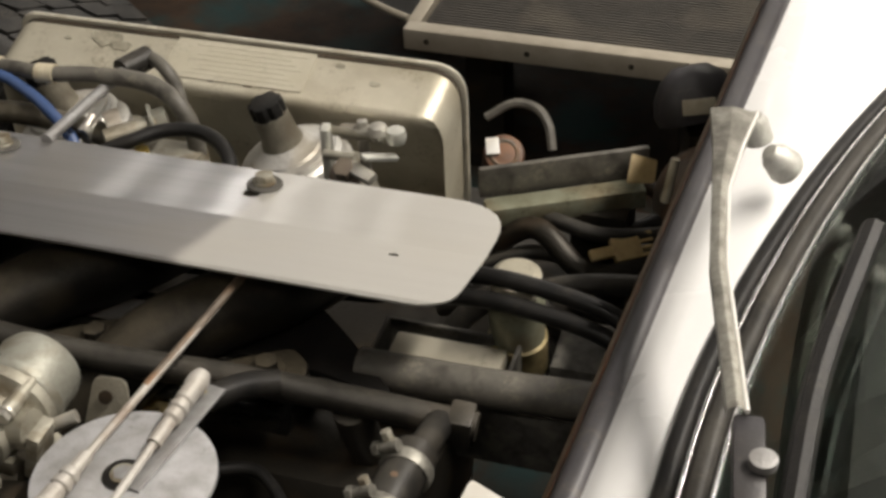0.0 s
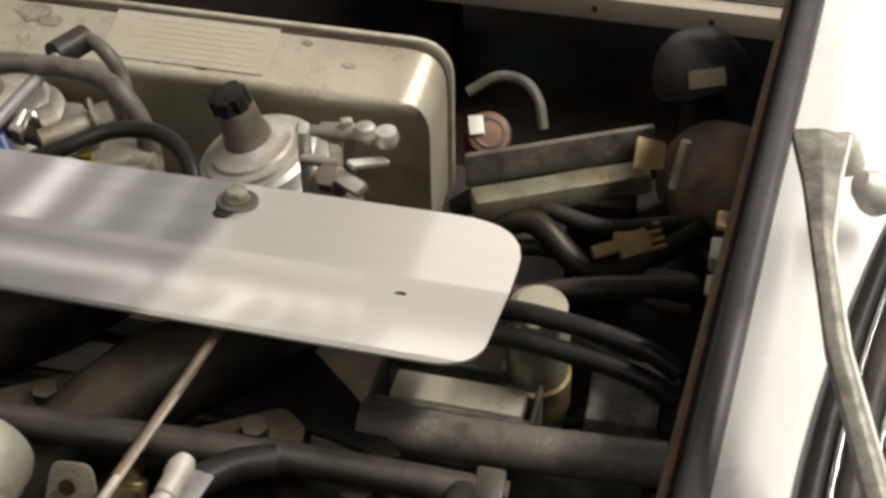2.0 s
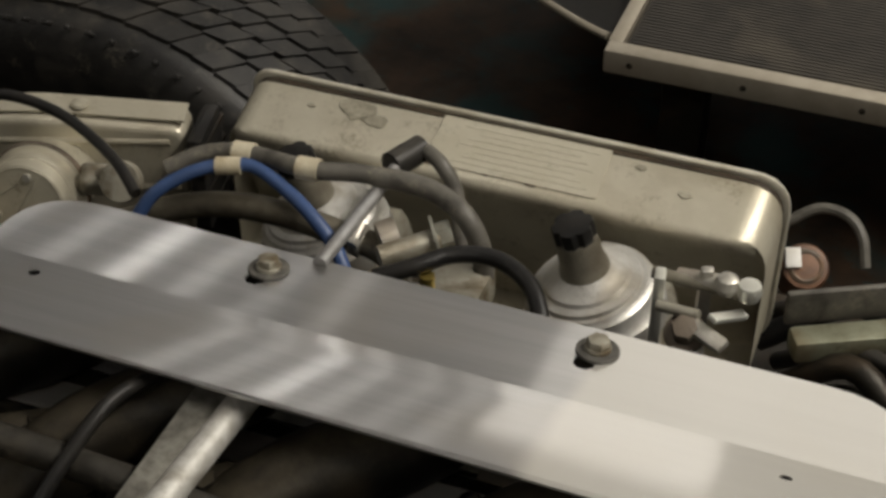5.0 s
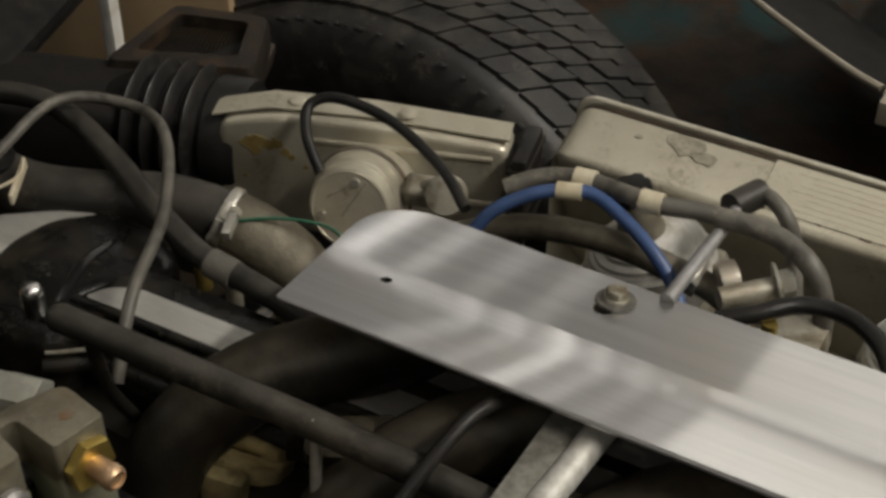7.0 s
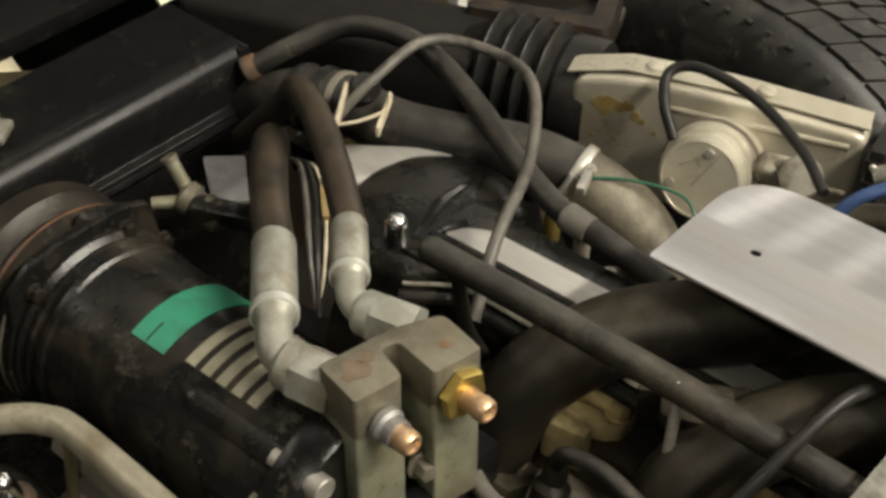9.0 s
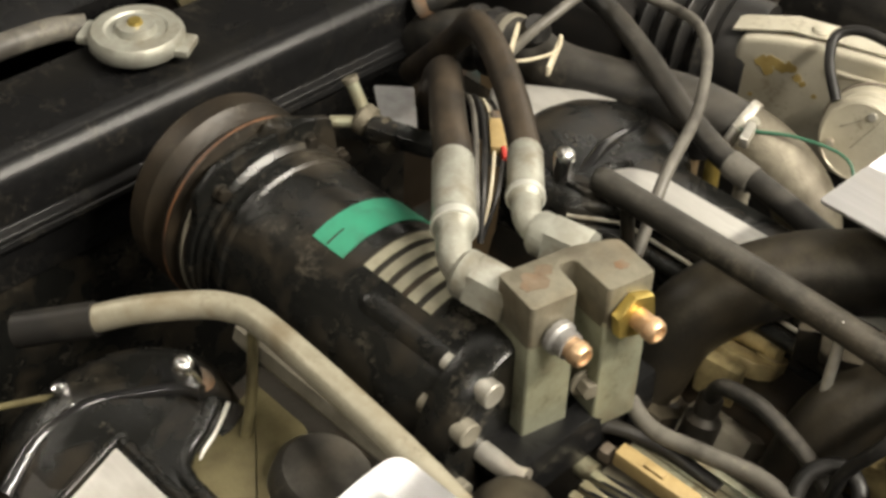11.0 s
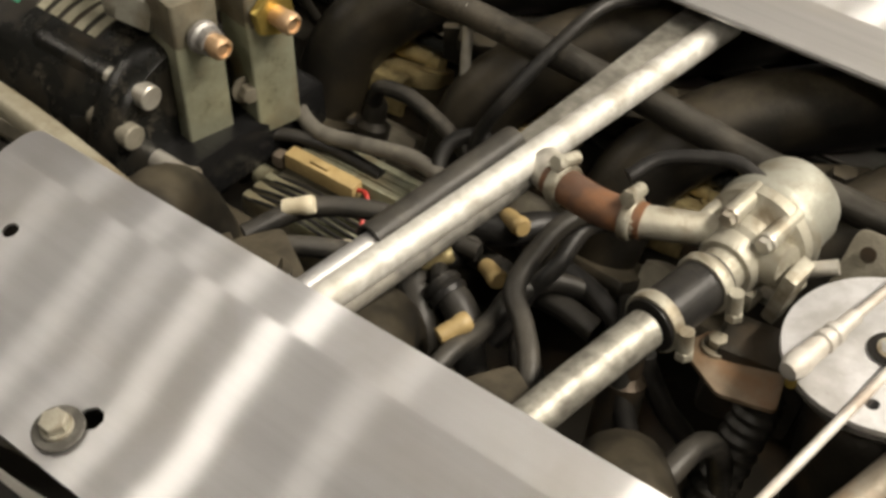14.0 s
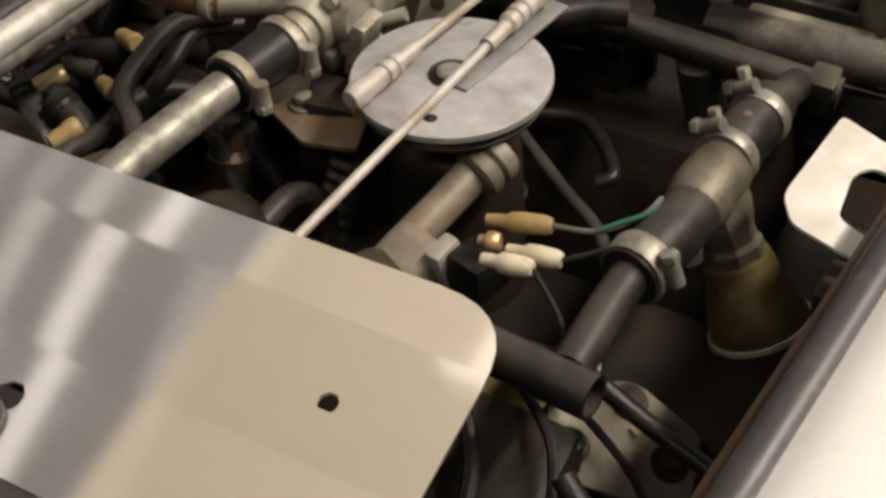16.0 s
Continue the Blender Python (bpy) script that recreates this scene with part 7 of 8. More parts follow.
throttle_disc()
single("stub_hose", tube([(0.018, 0.072, 0.842), (0.034, 0.088, 0.842), (0.052, 0.098, 0.84)], 0.0082, 14, wall=0.002), M_RUBBER, "short open black rubber hose", "hose")


def vacuum_valve():
    v = thing("air_valve", (-0.09, 0.0, 0.80), "oily cast alloy air valve with domed end and hose", "valve")
    ax = Vector((0.02, 1, 0.02)).normalized()
    o = Vector((-0.088, 0.0, 0.846))
    m = frame_of(o, o + ax)
    part("steel_pipe", tube([(-0.104, -0.160, 0.842), (-0.099, -0.115, 0.846), (-0.093, -0.06, 0.847)], 0.0103, 18), M_GALVDULL, v, "dull zinc pipe")
    part("sleeve", tube([(-0.0930, -0.058, 0.847), (-0.088, -0.010, 0.847)], 0.0142, 20, straight=True), M_RUBBER, v, "black rubber sleeve")
    clamp_band((-0.0925, -0.053, 0.847), (0.1, 1, 0), 0.0145, 0.007, (1, 0, 0.0), M_CAST, v)
    clamp_band((-0.0885, -0.016, 0.847), (0.1, 1, 0), 0.0145, 0.007, (1, 0, 0.0), M_CAST, v)
    part("neck", tube([o + ax * -0.014, o + ax * 0.03], 0.0125, 18, straight=True), M_CAST, v)
    part("body", lathe([(0, 0.0), (0.0155, 0.0), (0.017, 0.003), (0.017, 0.010), (0.0195, 0.013), (0.0195, 0.022), (0.023, 0.026), (0.0285, 0.029), (0.0285, 0.036), (0, 0.036)], m, 32), M_CAST, v)
    part("side_boss", tube([m @ Vector((0.0, 0.0, 0.016)), m @ Vector((-0.026, 0.004, 0.016))], 0.0115, 16, straight=True), M_CAST, v)
    part("top_block", box(m @ pose(-0.004, -0.016, 0.014, 0, 0, 10), (0.026, 0.014, 0.026), 0.004), M_CAST, v)
    part("web", box(m @ pose(-0.018, -0.012, 0.024, 0, 0, 40), (0.026, 0.008, 0.020), 0.002), M_CAST, v)
    part("cross_bar", tube([m @ Vector((-0.018, -0.026, 0.022)), m @ Vector((0.012, -0.028, 0.022))], 0.005, 12, straight=True), M_MATTEZINC, v)
    part("bar_screw", hexbolt(m @ Vector((0.012, -0.028, 0.022)), (1, 0, 0), 0.005, 0.005, 1.2), M_ZINC, v)
    part("dome", lathe([(0, 0.036), (0.028, 0.036), (0.0295, 0.038), (0.0295, 0.042), (0.0265, 0.044), (0.0262, 0.064), (0.024, 0.070), (0.015, 0.073), (0, 0.074)], m, 40), M_MATTEZINC, v, "pale zinc dome")
    for a in (20, 75, 130, 200, 255, 310):
        p = m @ Vector((0.024 * math.cos(radians(a)), 0.024 * math.sin(radians(a)), 0.012))
        part("pillar", tube([p, p + ax * 0.028], 0.0052, 12, straight=True), M_CAST, v)
        part("pillar_screw", hexbolt(p, -ax, 0.0045, 0.004, 1.2), M_ZINC, v)
    part("side_arm", tube([(-0.140, -0.006, 0.853), (-0.125, 0.002, 0.853), (-0.10, 0.016, 0.852)], 0.0088, 14), M_CAST, v)
    part("side_hose", tube([(-0.192, -0.004, 0.853), (-0.160, -0.008, 0.853), (-0.134, -0.003, 0.853)], 0.0098, 16), M_COPPERHOSE, v, "rusty brown rubber hose")
    part("top_cable", tube([(-0.155, 0.012, 0.862), (-0.145, 0.03, 0.868), (-0.115, 0.045, 0.872), (-0.095, 0.045, 0.868)], 0.004, 10), M_RUBBER, v)
    clamp_band((-0.141, -0.005, 0.853), (1, 0.15, 0), 0.0102, 0.006, (0, 0.3, 1), M_CAST, v)
    clamp_band((-0.184, -0.005, 0.853), (1, -0.12, 0), 0.0102, 0.007, (0, 0.3, 1), M_CAST, v)
    part("end_cap", lathe([(0, 0), (0.010, 0), (0.011, 0.004), (0.011, 0.012), (0.008, 0.016), (0, 0.016)], frame_of((-0.190, -0.003, 0.853), (-0.21, 0.002, 0.855)), 18), M_ZINC, v)
    part("lever", box(pose(-0.058, 0.012, 0.84, 0, 15, 0), (0.008, 0.02, 0.034), 0.002), M_CAST, v)
    part("screw", tube([(-0.058, 0.022, 0.846), (-0.042, 0.030, 0.852)], 0.0042, 10, straight=True), M_ZINC, v)
    part("stand", box(pose(-0.055, -0.012, 0.80, 0, 10, 20), (0.05, 0.03, 0.05), 0.006), M_DARKSTEEL, v)
    part("bracket", prism(rounded([(-0.088, -0.036), (-0.056, -0.052), (-0.028, -0.044), (-0.040, -0.010), (-0.080, -0.016)], 0.004), 0.003, pose(0, 0, 0.818), 0.0008), M_RUSTPLATE, v, "rusty steel plate")
    part("plate_bolt", hexbolt((-0.072, -0.026, 0.821), (0, 0, 1), 0.005, 0.005), M_CAST, v)


vacuum_valve()


def heater_valve():
    h = thing("heater_valve", (0.02, -0.06, 0.75), "rusty cast heater valve with white nut", "valve")
    part("neck", tube([(0.034, -0.030, 0.822), (0.026, -0.055, 0.812), (0.020, -0.072, 0.805)], 0.0095, 16), M_VALVE, h)
    part("collar", lathe([(0, 0), (0.012, 0), (0.0135, 0.003), (0.0135, 0.008), (0.011, 0.010), (0.0135, 0.012), (0.0135, 0.018), (0.011, 0.02), (0, 0.02)], frame_of((0.040, -0.018, 0.826), (0.026, -0.06, 0.812)), 24), M_CASTDARK, h, "grey ringed collar")
    part("body", box(pose(0.024, -0.083, 0.797, 25, 10, -15), (0.032, 0.034, 0.028), 0.010, 4), M_VALVE, h, "rust-stained pale casting")
    part("nut", box(pose(0.044, -0.080, 0.806, 15, 0, -15), (0.010, 0.016, 0.024), 0.003), M_GALV, h, "pale grey nut")
    part("plug", box(pose(0.060, -0.078, 0.806, 0, 0, -15), (0.022, 0.024, 0.022), 0.004), M_RUBBER, h)
    for a, b, mt in (((0.062, -0.080, 0.826), (0.072, -0.078, 0.827), M_COPPER), ((0.058, -0.066, 0.826), (0.088, -0.058, 0.828), M_CREAM), ((0.074, -0.076, 0.822), (0.100, -0.072, 0.823), M_IVORY), ((0.070, -0.092, 0.828), (0.094, -0.088, 0.829), M_IVORY)):
        A, B = Vector(a), Vector(b)
        L = (B - A).length
        part("wire_connector", lathe([(0, 0), (0.0030, 0), (0.0034, 0.004), (0.0034, L * 0.3), (0.0049, L * 0.38), (0.0052, L * 0.6), (0.0047, L * 0.9), (0.0036, L), (0, L)], frame_of(A, B), 14), mt, h, "yellowed wire connector")
    for pts, mt in (([(0.088, -0.058, 0.828), (0.108, -0.052, 0.828), (0.122, -0.036, 0.83), (0.126, -0.022, 0.832)], M_GREYWIRE), ([(0.100, -0.072, 0.823), (0.116, -0.058, 0.826), (0.124, -0.040, 0.828)], M_RUBBER), ([(0.094, -0.088, 0.829), (0.115, -0.10, 0.81), (0.12, -0.12, 0.79)], M_RUBBER)):
        part("wire", tube(pts, 0.0014, 8), mt, h)


heater_valve()
hose("earth_wire", [(0.108, -0.053, 0.829), (0.116, -0.045, 0.831), (0.124, -0.036, 0.832), (0.127, -0.026, 0.831)], 0.0013, M_GREENWIRE, "short green wire end with pale ferrule", "wire", seg=8)


def white_bracket():
    outer = [(0.188, 0.033), (0.1835, -0.030), (0.193, -0.046), (0.217, -0.054), (0.237, -0.058), (0.237, -0.042), (0.222, -0.040), (0.209, -0.034), (0.2055, -0.004), (0.212, 0.004), (0.239, -0.004), (0.239, 0.010)]
    rad = [0.004, 0.006, 0.005, 0.003, 0, 0, 0.003, 0.005, 0.005, 0.004, 0, 0]
    single("white_bracket", prism(rounded(outer, rad, 5), 0.002, pose(0, 0, 0.861), 0.0006), M_WHITEPART, "white painted C-shaped steel bracket on the bulkhead", "bracket")


white_bracket()


def slotted_casting():
    c = thing("ribbed_casting", (0.216, -0.02, 0.78), "oily olive ribbed casting behind the white bracket", "casting")
    part("body", box(pose(0.217, -0.006, 0.785), (0.030, 0.046, 0.05), 0.004), M_DARKSTEEL, c)
    for k in range(4):
        part("rib", box(pose(0.218, -0.024 + 0.012 * k, 0.813), (0.026, 0.005, 0.010), 0.0015), M_ELBOW, c)
    part("screw_seat", box(pose(0.2165, -0.034, 0.790), (0.016, 0.022, 0.020), 0.003), M_DARKSTEEL, c)
    part("screw", hexbolt((0.2165, -0.040, 0.800), (0, 0, 1), 0.0045, 0.012), M_CAST, c)


slotted_casting()


# ---- near front corner ----
def near_pipe():
    p = thing("feed_pipe", (-0.55, -0.14, 0.80), "cream-grey bent steel pipe beside the compressor", "pipe")
    part("pipe", tube([(-0.652, -0.190, 0.812), (-0.628, -0.170, 0.824), (-0.602, -0.148, 0.832), (-0.585, -0.138, 0.835), (-0.565, -0.134, 0.837), (-0.50, -0.140, 0.845), (-0.42, -0.148, 0.850), (-0.34, -0.156, 0.846), (-0.25, -0.168, 0.838)], 0.0085, 16), M_CREAMPIPE, p)
    part("rubber_end", tube([(-0.685, -0.222, 0.80), (-0.65, -0.188, 0.8125)], 0.0108, 16, straight=True), M_RUBBER, p, "black rubber end")
    part("lower_rail", tube([(-0.59, -0.125, 0.805), (-0.42, -0.135, 0.825)], 0.010, 8, straight=True), M_CASTDARK, p, "dull grey rail below the pipe")
    part("stay", tube([(-0.565, -0.138, 0.83), (-0.555, -0.15, 0.79), (-0.545, -0.17, 0.75)], 0.0034, 10), M_CASTOLIVE, p)


near_pipe()


def near_corner():
    c = thing("water_pump_housing", (-0.55, -0.15, 0.70), "olive stained cast housing beside the cam cover", "casting")
    part("casting", prism(rounded([(-0.582, -0.128), (-0.530, -0.128), (-0.478, -0.205), (-0.552, -0.205)], 0.006), 0.03, pose(0, 0, 0.742), 0.003), M_CASTOLIVE, c, "olive stained flat casting")
    part("pulley", lathe([(0, 0), (0.026, 0), (0.030, 0.004), (0.030, 0.018), (0.026, 0.024), (0.018, 0.026), (0, 0.026)], pose(-0.498, -0.150, 0.758, -10, 15, 0), 32), M_OLDPIPE, c, "dark round cover")


near_corner()


def near_wing():
    n = thing("near_hoses", (-0.66, -0.30, 0.70), "black fittings and hoses at the near front corner", "hoses")
    part("hose", tube([(-0.66, -0.30, 0.80), (-0.60, -0.33, 0.80), (-0.55, -0.36, 0.79)], 0.02, 16), M_GLOSS, n)
    part("cap", lathe([(0, 0), (0.014, 0), (0.014, 0.02), (0.01, 0.024), (0, 0.024)], pose(-0.60, -0.31, 0.81), 18), M_CREAM, n)


near_wing()


# ---- wiring and small parts in the valley ----
def amplifier():
    a = thing("ignition_amplifier", (-0.37, 0.02, 0.69), "finned grey alloy ignition amplifier with yellowed plug", "amplifier")
    m = pose(-0.360, 0.004, 0.722, 0, 4, 5)
    part("case", box(m, (0.105, 0.078, 0.034), 0.004), M_BLOCKTOP, a)
    for k in range(4):
        part("fin", box(m @ pose(0.004 + 0.002 * k, 0.0145 + 0.0070 * k, 0.0225 - 0.0006 * k), (0.100, 0.0058, 0.014), 0.0012, 2), M_OLIVE, a, "flat grey cooling fin")
    for k in range(3):
        part("fin", box(m @ pose(-0.004, -0.0350 + 0.0105 * k, 0.018), (0.096, 0.0066, 0.012), 0.0012, 2), M_OLIVE, a, "flat grey cooling fin")
    for k in range(6):
        y = -0.038 + 0.0054 * k
        part("lead", tube([m @ Vector((-0.050, y, 0.022)), m @ Vector((-0.02, y + 0.001, 0.0262)), m @ Vector((0.02, y - 0.001, 0.0258)), m @ Vector((0.052, y + 0.002, 0.020))], 0.0012, 6), M_RUBBER, a, "thin black lead between the fins")
    part("plug", box(m @ pose(-0.020, 0.004, 0.029), (0.056, 0.011, 0.012), 0.002), M_CREAM, a, "yellowed plug")
    part("plug_latch", box(m @ pose(-0.022, 0.004, 0.0355), (0.014, 0.005, 0.003), 0.001), M_CREAM, a)
    part("plug_end", box(m @ pose(-0.054, 0.003, 0.024), (0.010, 0.010, 0.010), 0.003), M_RUST, a)
    part("red_wire", tube([m @ Vector((0.006, 0.004, 0.03)), m @ Vector((0.016, 0.002, 0.033)), m @ Vector((0.022, -0.006, 0.028)), m @ Vector((0.027, -0.02, 0.022))], 0.0016, 8), M_REDWIRE, a)
    part("mount_pin", tube([m @ Vector((-0.066, -0.006, 0.012)), m @ Vector((-0.054, -0.006, 0.012))], 0.007, 14, straight=True), M_OLIVE, a)
    part("wire_end", box(m @ pose(0.030, -0.030, 0.020, 0, 0, 35), (0.014, 0.008, 0.008), 0.002), M_IVORY, a, "pale wire end")


amplifier()

def valley_cable(pts, r, mat):
    hose("cable", pts, r, mat, "dusty black cable lying in the engine valley", "cable", group="cables")


def plug_lead(pts, r, mat):
    hose("spark_plug_lead", pts, r * 1.18, mat, "dusty black spark plug lead in the valley", "cable", group="spark_plug_leads")


valley_cable([(-0.452, 0.045, 0.775), (-0.438, 0.039, 0.77), (-0.402, 0.025, 0.765), (-0.366, 0.031, 0.767), (-0.326, 0.036, 0.772), (-0.28, 0.022, 0.777), (-0.24, -0.01, 0.777)], 0.0055, M_GREYWIRE)
valley_cable([(-0.445, -0.01, 0.757), (-0.428, 0.003, 0.76), (-0.416, 0.012, 0.762), (-0.388, 0.025, 0.757), (-0.35, 0.03, 0.75)], 0.0045, M_RUBBER)
valley_cable([(-0.393, 0.072, 0.762), (-0.384, 0.068, 0.782), (-0.363, 0.068, 0.787), (-0.345, 0.067, 0.785), (-0.318, 0.063, 0.778), (-0.285, 0.055, 0.765)], 0.0055, M_HOSE)
valley_cable([(-0.30, 0.02, 0.76), (-0.308, 0.045, 0.785), (-0.295, 0.062, 0.79), (-0.278, 0.055, 0.78), (-0.285, 0.03, 0.75)], 0.005, M_RUBBER)
valley_cable([(-0.345, -0.09, 0.785), (-0.33, -0.055, 0.79), (-0.30, -0.03, 0.788), (-0.265, -0.02, 0.785), (-0.235, -0.012, 0.78)], 0.0062, M_HOSE)
valley_cable([(-0.345, -0.12, 0.79), (-0.315, -0.085, 0.79), (-0.28, -0.06, 0.785), (-0.24, -0.055, 0.78)], 0.0062, M_HOSE)
valley_cable([(-0.245, 0.17, 0.855), (-0.255, 0.13, 0.866), (-0.265, 0.093, 0.85), (-0.276, 0.062, 0.825), (-0.291, 0.055, 0.795), (-0.295, 0.055, 0.77)], 0.0042, M_RUBBER)
plug_lead([(-0.175, 0.045, 0.805), (-0.191, 0.018, 0.810), (-0.194, -0.010, 0.805), (-0.188, -0.039, 0.800), (-0.171, -0.053, 0.795), (-0.152, -0.072, 0.790), (-0.130, -0.105, 0.770)], 0.0052, M_HOSE)
plug_lead([(-0.172, 0.050, 0.795), (-0.188, 0.027, 0.800), (-0.188, -0.002, 0.790), (-0.196, -0.017, 0.775), (-0.205, -0.035, 0.745)], 0.0050, M_RUBBER)
plug_lead([(-0.190, -0.130, 0.780), (-0.190, -0.094, 0.790), (-0.192, -0.070, 0.785), (-0.195, -0.046, 0.780), (-0.198, -0.028, 0.780), (-0.190, 0.000, 0.775), (-0.170, 0.020, 0.760)], 0.0052, M_HOSE)
plug_lead([(-0.290, -0.075, 0.760), (-0.262, -0.039, 0.780), (-0.258, -0.004, 0.782), (-0.235, 0.011, 0.780), (-0.222, 0.031, 0.778), (-0.215, 0.055, 0.760)], 0.0080, M_RUBBER)
plug_lead([(-0.160, 0.000, 0.755), (-0.185, 0.000, 0.760), (-0.210, -0.001, 0.760), (-0.238, 0.002, 0.760), (-0.265, 0.004, 0.755), (-0.29, 0.0, 0.735)], 0.0064, M_HOSE)
plug_lead([(-0.240, 0.035, 0.755), (-0.220, 0.022, 0.765), (-0.190, 0.018, 0.767), (-0.167, 0.013, 0.765), (-0.145, 0.010, 0.750)], 0.0056, M_RUBBER)
plug_lead([(-0.205, -0.055, 0.745), (-0.180, -0.075, 0.755), (-0.150, -0.095, 0.755), (-0.125, -0.125, 0.745)], 0.0060, M_RUBBER)
plug_lead([(-0.115, -0.050, 0.805), (-0.112, -0.051, 0.800), (-0.104, -0.056, 0.780), (-0.093, -0.064, 0.760), (-0.080, -0.085, 0.730)], 0.0052, M_HOSE)
plug_lead([(-0.107, -0.034, 0.800), (-0.105, -0.034, 0.790), (-0.092, -0.035, 0.770), (-0.078, -0.031, 0.750), (-0.065, -0.035, 0.72)], 0.0050, M_RUBBER)
plug_lead([(-0.062, -0.140, 0.785), (-0.055, -0.099, 0.798), (-0.053, -0.070, 0.800), (-0.049, -0.055, 0.786), (-0.046, -0.050, 0.750)], 0.0056, M_HOSE)
plug_lead([(-0.04, 0.03, 0.78), (-0.015, 0.075, 0.765), (0.018, 0.098, 0.760), (0.040, 0.090, 0.760), (0.063, 0.063, 0.760), (0.057, 0.054, 0.757)], 0.0036, M_RUBBER)
plug_lead([(0.000, 0.066, 0.770), (0.022, 0.049, 0.770), (0.054, 0.025, 0.770), (0.085, 0.002, 0.770), (0.11, -0.03, 0.755)], 0.0034, M_HOSE)
plug_lead([(0.09, -0.11, 0.80), (0.12, -0.10, 0.79), (0.16, -0.10, 0.77), (0.21, -0.11, 0.76)], 0.0040, M_RUBBER)
plug_lead([(0.14, -0.15, 0.78), (0.165, -0.165, 0.76), (0.185, -0.20, 0.72)], 0.005, M_RUBBER)


def plug_boot(pts, lead):
    """A bent rubber boot with a ribbed collar and its lead."""
    b = thing("spark_plug_boot", pts[-1], "bent black rubber spark plug boot in the valley", "spark plug boot", "spark plug boots")
    part("elbow", tube(pts, 0.0098, 16), M_HOSE, b)
    a, c = Vector(pts[0]), Vector(pts[1])
    part("collar", lathe([(0.006, 0), (0.0112, 0.001), (0.0118, 0.004), (0.0104, 0.006), (0.0118, 0.008), (0.0112, 0.011), (0.006, 0.012)], frame_of(a, c), 20), M_RUBBER, b, "ribbed collar")
    part("lead", tube([pts[0], *lead], 0.0052, 12), M_RUBBER, b)


plug_boot([(-0.259, -0.046, 0.785), (-0.246, -0.055, 0.778), (-0.230, -0.068, 0.765), (-0.222, -0.078, 0.735)], [(-0.272, -0.035, 0.785), (-0.285, -0.01, 0.77)])
plug_boot([(-0.232, -0.050, 0.787), (-0.214, -0.053, 0.778), (-0.203, -0.060, 0.765), (-0.198, -0.066, 0.735)], [(-0.243, -0.035, 0.785), (-0.25, -0.01, 0.765)])
plug_boot([(-0.275, -0.062, 0.772), (-0.256, -0.070, 0.766), (-0.246, -0.078, 0.752), (-0.243, -0.082, 0.725)], [(-0.288, -0.055, 0.768), (-0.305, -0.035, 0.75)])
plug_boot([(-0.165, -0.062, 0.770), (-0.150, -0.070, 0.764), (-0.140, -0.080, 0.748), (-0.138, -0.084, 0.722)], [(-0.180, -0.045, 0.766), (-0.195, -0.02, 0.75)])
plug_boot([(-0.135, -0.010, 0.775), (-0.125, -0.022, 0.768), (-0.118, -0.036, 0.752), (-0.117, -0.042, 0.725)], [(-0.145, 0.008, 0.772), (-0.16, 0.03, 0.755)])
# push-on connectors lying among the leads
for (x, y, z), turn, mt in (((-0.271, 0.005, 0.790), 20, M_IVORY), ((-0.243, -0.040, 0.791), 55, M_OCHRE), ((-0.217, -0.022, 0.782), -25, M_CREAM), ((-0.197, -0.079, 0.795), 70, M_CREAM), ((-0.229, 0.013, 0.790), -20, M_CREAM), ((-0.330, -0.060, 0.795), 35, M_IVORY)):
    q = pose(x, y, z, 0, 80, turn)
    single("wire_connector", lathe([(0, -0.009), (0.0046, -0.009), (0.0052, -0.006), (0.0052, 0.002), (0.0060, 0.004), (0.0060, 0.008), (0.0048, 0.010), (0, 0.010)], q, 14), mt, "yellowed push-on wire connector on a lead", "connector", "wire connectors")
for p in ((-0.393, 0.072, 0.757), (-0.11, -0.045, 0.80)):
    single("sender_unit", lathe([(0, -0.05), (0.012, -0.05), (0.012, -0.01), (0.008, -0.006), (0.008, 0.006), (0.005, 0.01), (0, 0.01)], pose(*p, -15, 0, 0), 18), M_DARKSTEEL, "oily steel sender unit with threaded top", "sender", "sender units")
hose("ribbed_hose", [(-0.045, -0.018, 0.805), (-0.048, -0.035, 0.775), (-0.052, -0.055, 0.74)], 0.0125, M_HOSE, "ribbed brown-black convoluted hose", seg=14, step=10, rings=2, ring_r=-0.12)


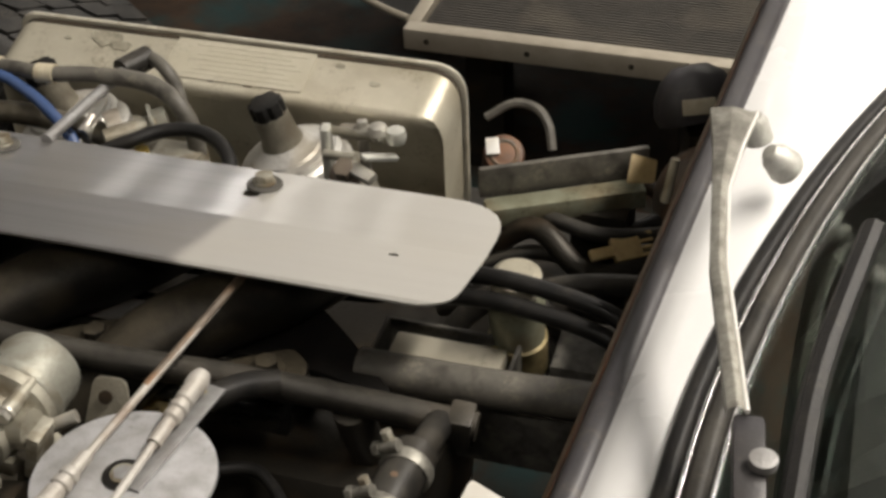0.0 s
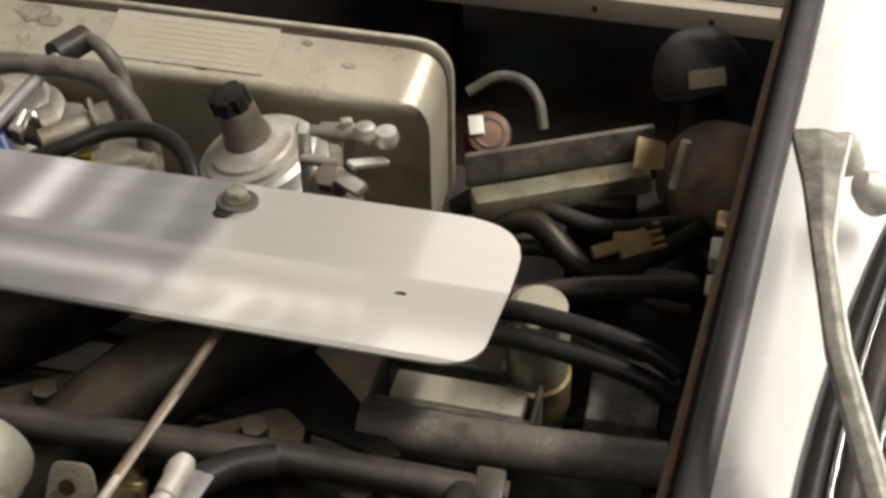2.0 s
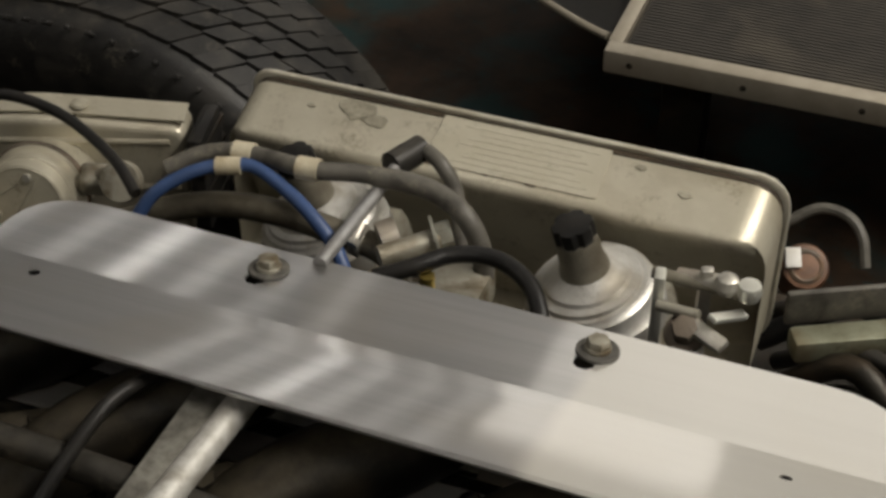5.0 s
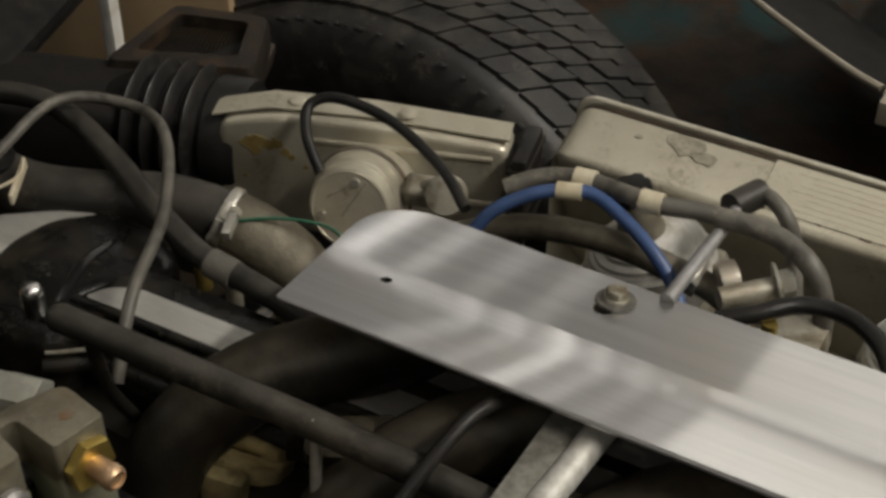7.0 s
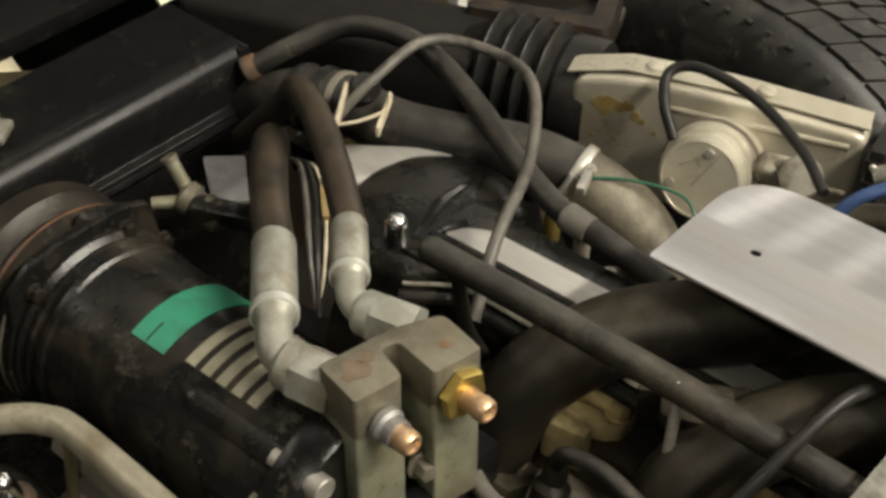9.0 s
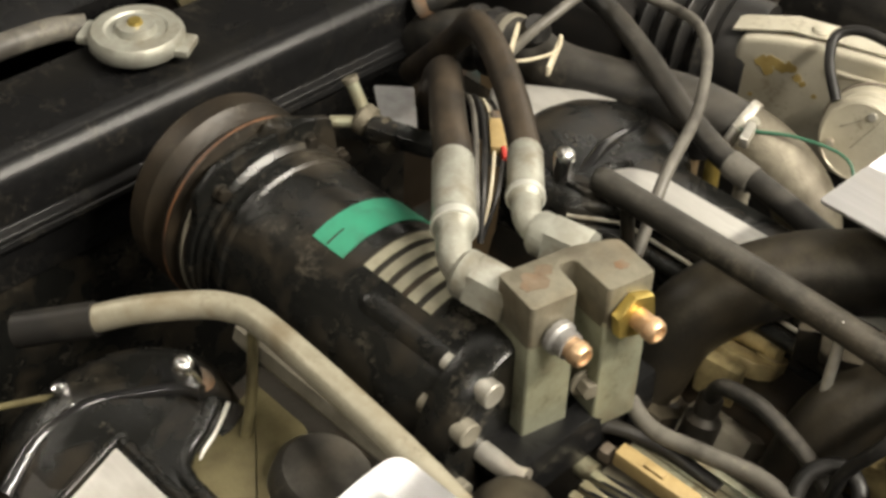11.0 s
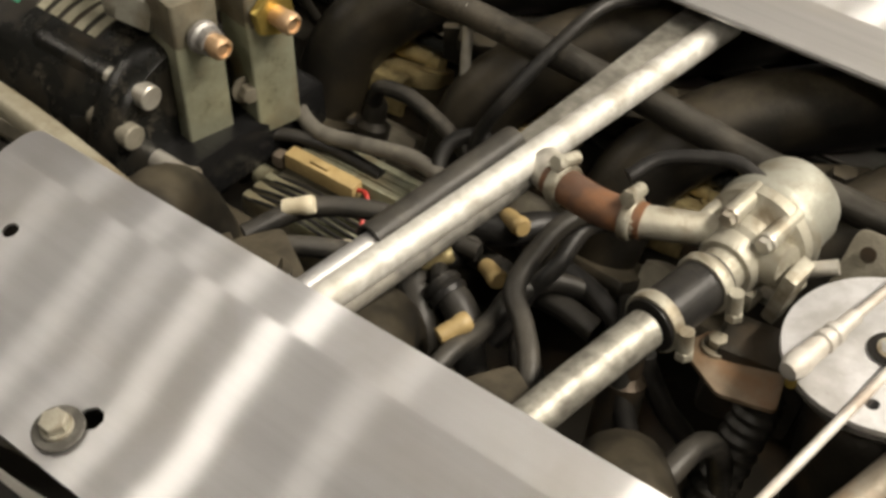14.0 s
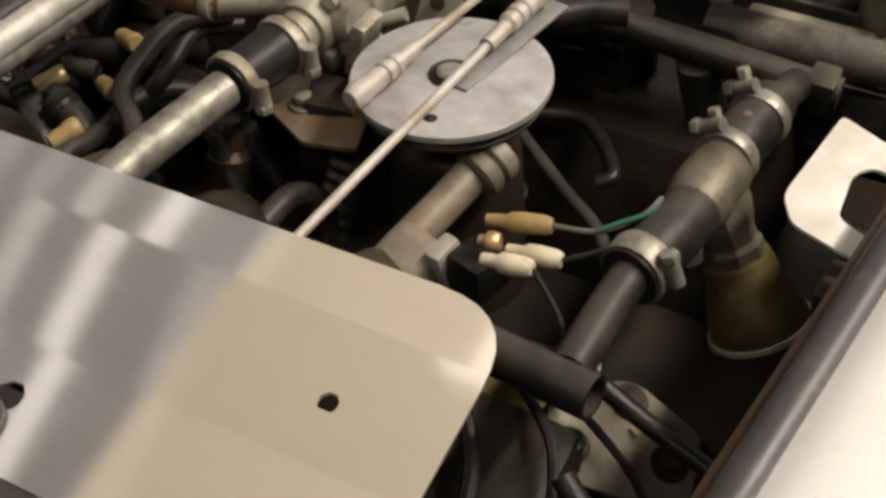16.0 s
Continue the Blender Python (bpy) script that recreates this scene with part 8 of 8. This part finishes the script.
def rear_casting():
    c = thing("bell_casting", (0.13, -0.10, 0.60), "oily black rear casting with bracket and bolts", "casting")
    part("body", lathe([(0, 0.05), (0.05, 0.05), (0.068, 0.035), (0.078, 0.0), (0.078, -0.08), (0, -0.08)], pose(0.130, -0.098, 0.662, 10, 25, 0), 32), M_DARKSTEEL, c)
    q = pose(0.137, -0.085, 0.730, 12, 18, 20)
    part("bracket", prism(rounded([(-0.040, -0.028), (0.036, -0.032), (0.040, 0.014), (0.0, 0.034), (-0.036, 0.016)], 0.010), 0.006, q, 0.0015), M_CASTDARK, c, "grimy steel bracket")
    for dx, dy in ((-0.024, -0.012), (0.024, -0.006), (0.0, 0.020)):
        part("bolt", hexbolt(q @ Vector((dx, dy, 0.006)), q.to_3x3() @ Vector((0, 0, 1)), 0.006, 0.006), M_DARKSTEEL, c)
    part("boss", lathe([(0.006, 0), (0.013, 0), (0.0135, 0.004), (0.012, 0.010), (0.006, 0.010)], q @ pose(-0.030, 0.030, 0.002), 20), M_CASTDARK, c, "hollow cast boss")
    part("yellow_tag", box(q @ pose(0.008, 0.009, 0.0075, 0, 0, 50), (0.013, 0.005, 0.002), 0.0006), M_CREAM, c, "small yellowed tag")


rear_casting()


def ribbed_cover():
    c = thing("ribbed_rear_cover", (0.045, 0.14, 0.68), "oily ochre ribbed casting deep behind the tee", "casting")
    m = pose(0.046, 0.140, 0.705, 0, 0, 35)
    part("body", box(m @ pose(0, 0, -0.02), (0.060, 0.075, 0.05), 0.006), M_OCHRE, c)
    for k in range(4):
        part("rib", box(m @ pose(0, -0.027 + 0.017 * k, 0.008), (0.052, 0.007, 0.012), 0.002), M_OCHRE, c)
    part("bolt", hexbolt(m @ Vector((0.034, -0.030, 0.004)), (0, 0, 1), 0.005, 0.006), M_BRASS, c, "yellow plated bolt")
    part("nut", hexbolt(m @ Vector((-0.036, -0.020, 0.0)), (0, 0, 1), 0.006, 0.006), M_CASTDARK, c)
    part("plug", lathe([(0, -0.02), (0.013, -0.02), (0.013, 0.0), (0.0105, 0.003), (0.0105, 0.008), (0.0085, 0.0095), (0, 0.0095)], pose(0.064, 0.098, 0.692), 20), M_CASTDARK, c, "round grey core plug")


ribbed_cover()
for pts, r in (([(0.09, -0.10, 0.77), (0.125, -0.13, 0.765), (0.140, -0.175, 0.75), (0.142, -0.24, 0.70)], 0.0028), ([(0.11, -0.09, 0.76), (0.165, -0.12, 0.745), (0.178, -0.17, 0.735), (0.172, -0.24, 0.70)], 0.0022), ([(0.07, -0.12, 0.775), (0.10, -0.16, 0.765), (0.105, -0.21, 0.74), (0.10, -0.27, 0.70)], 0.0045)):
    hose("cable", pts, r, M_RUBBER, "thin dusty cable hanging behind the engine", "cable", seg=8, group="cables")
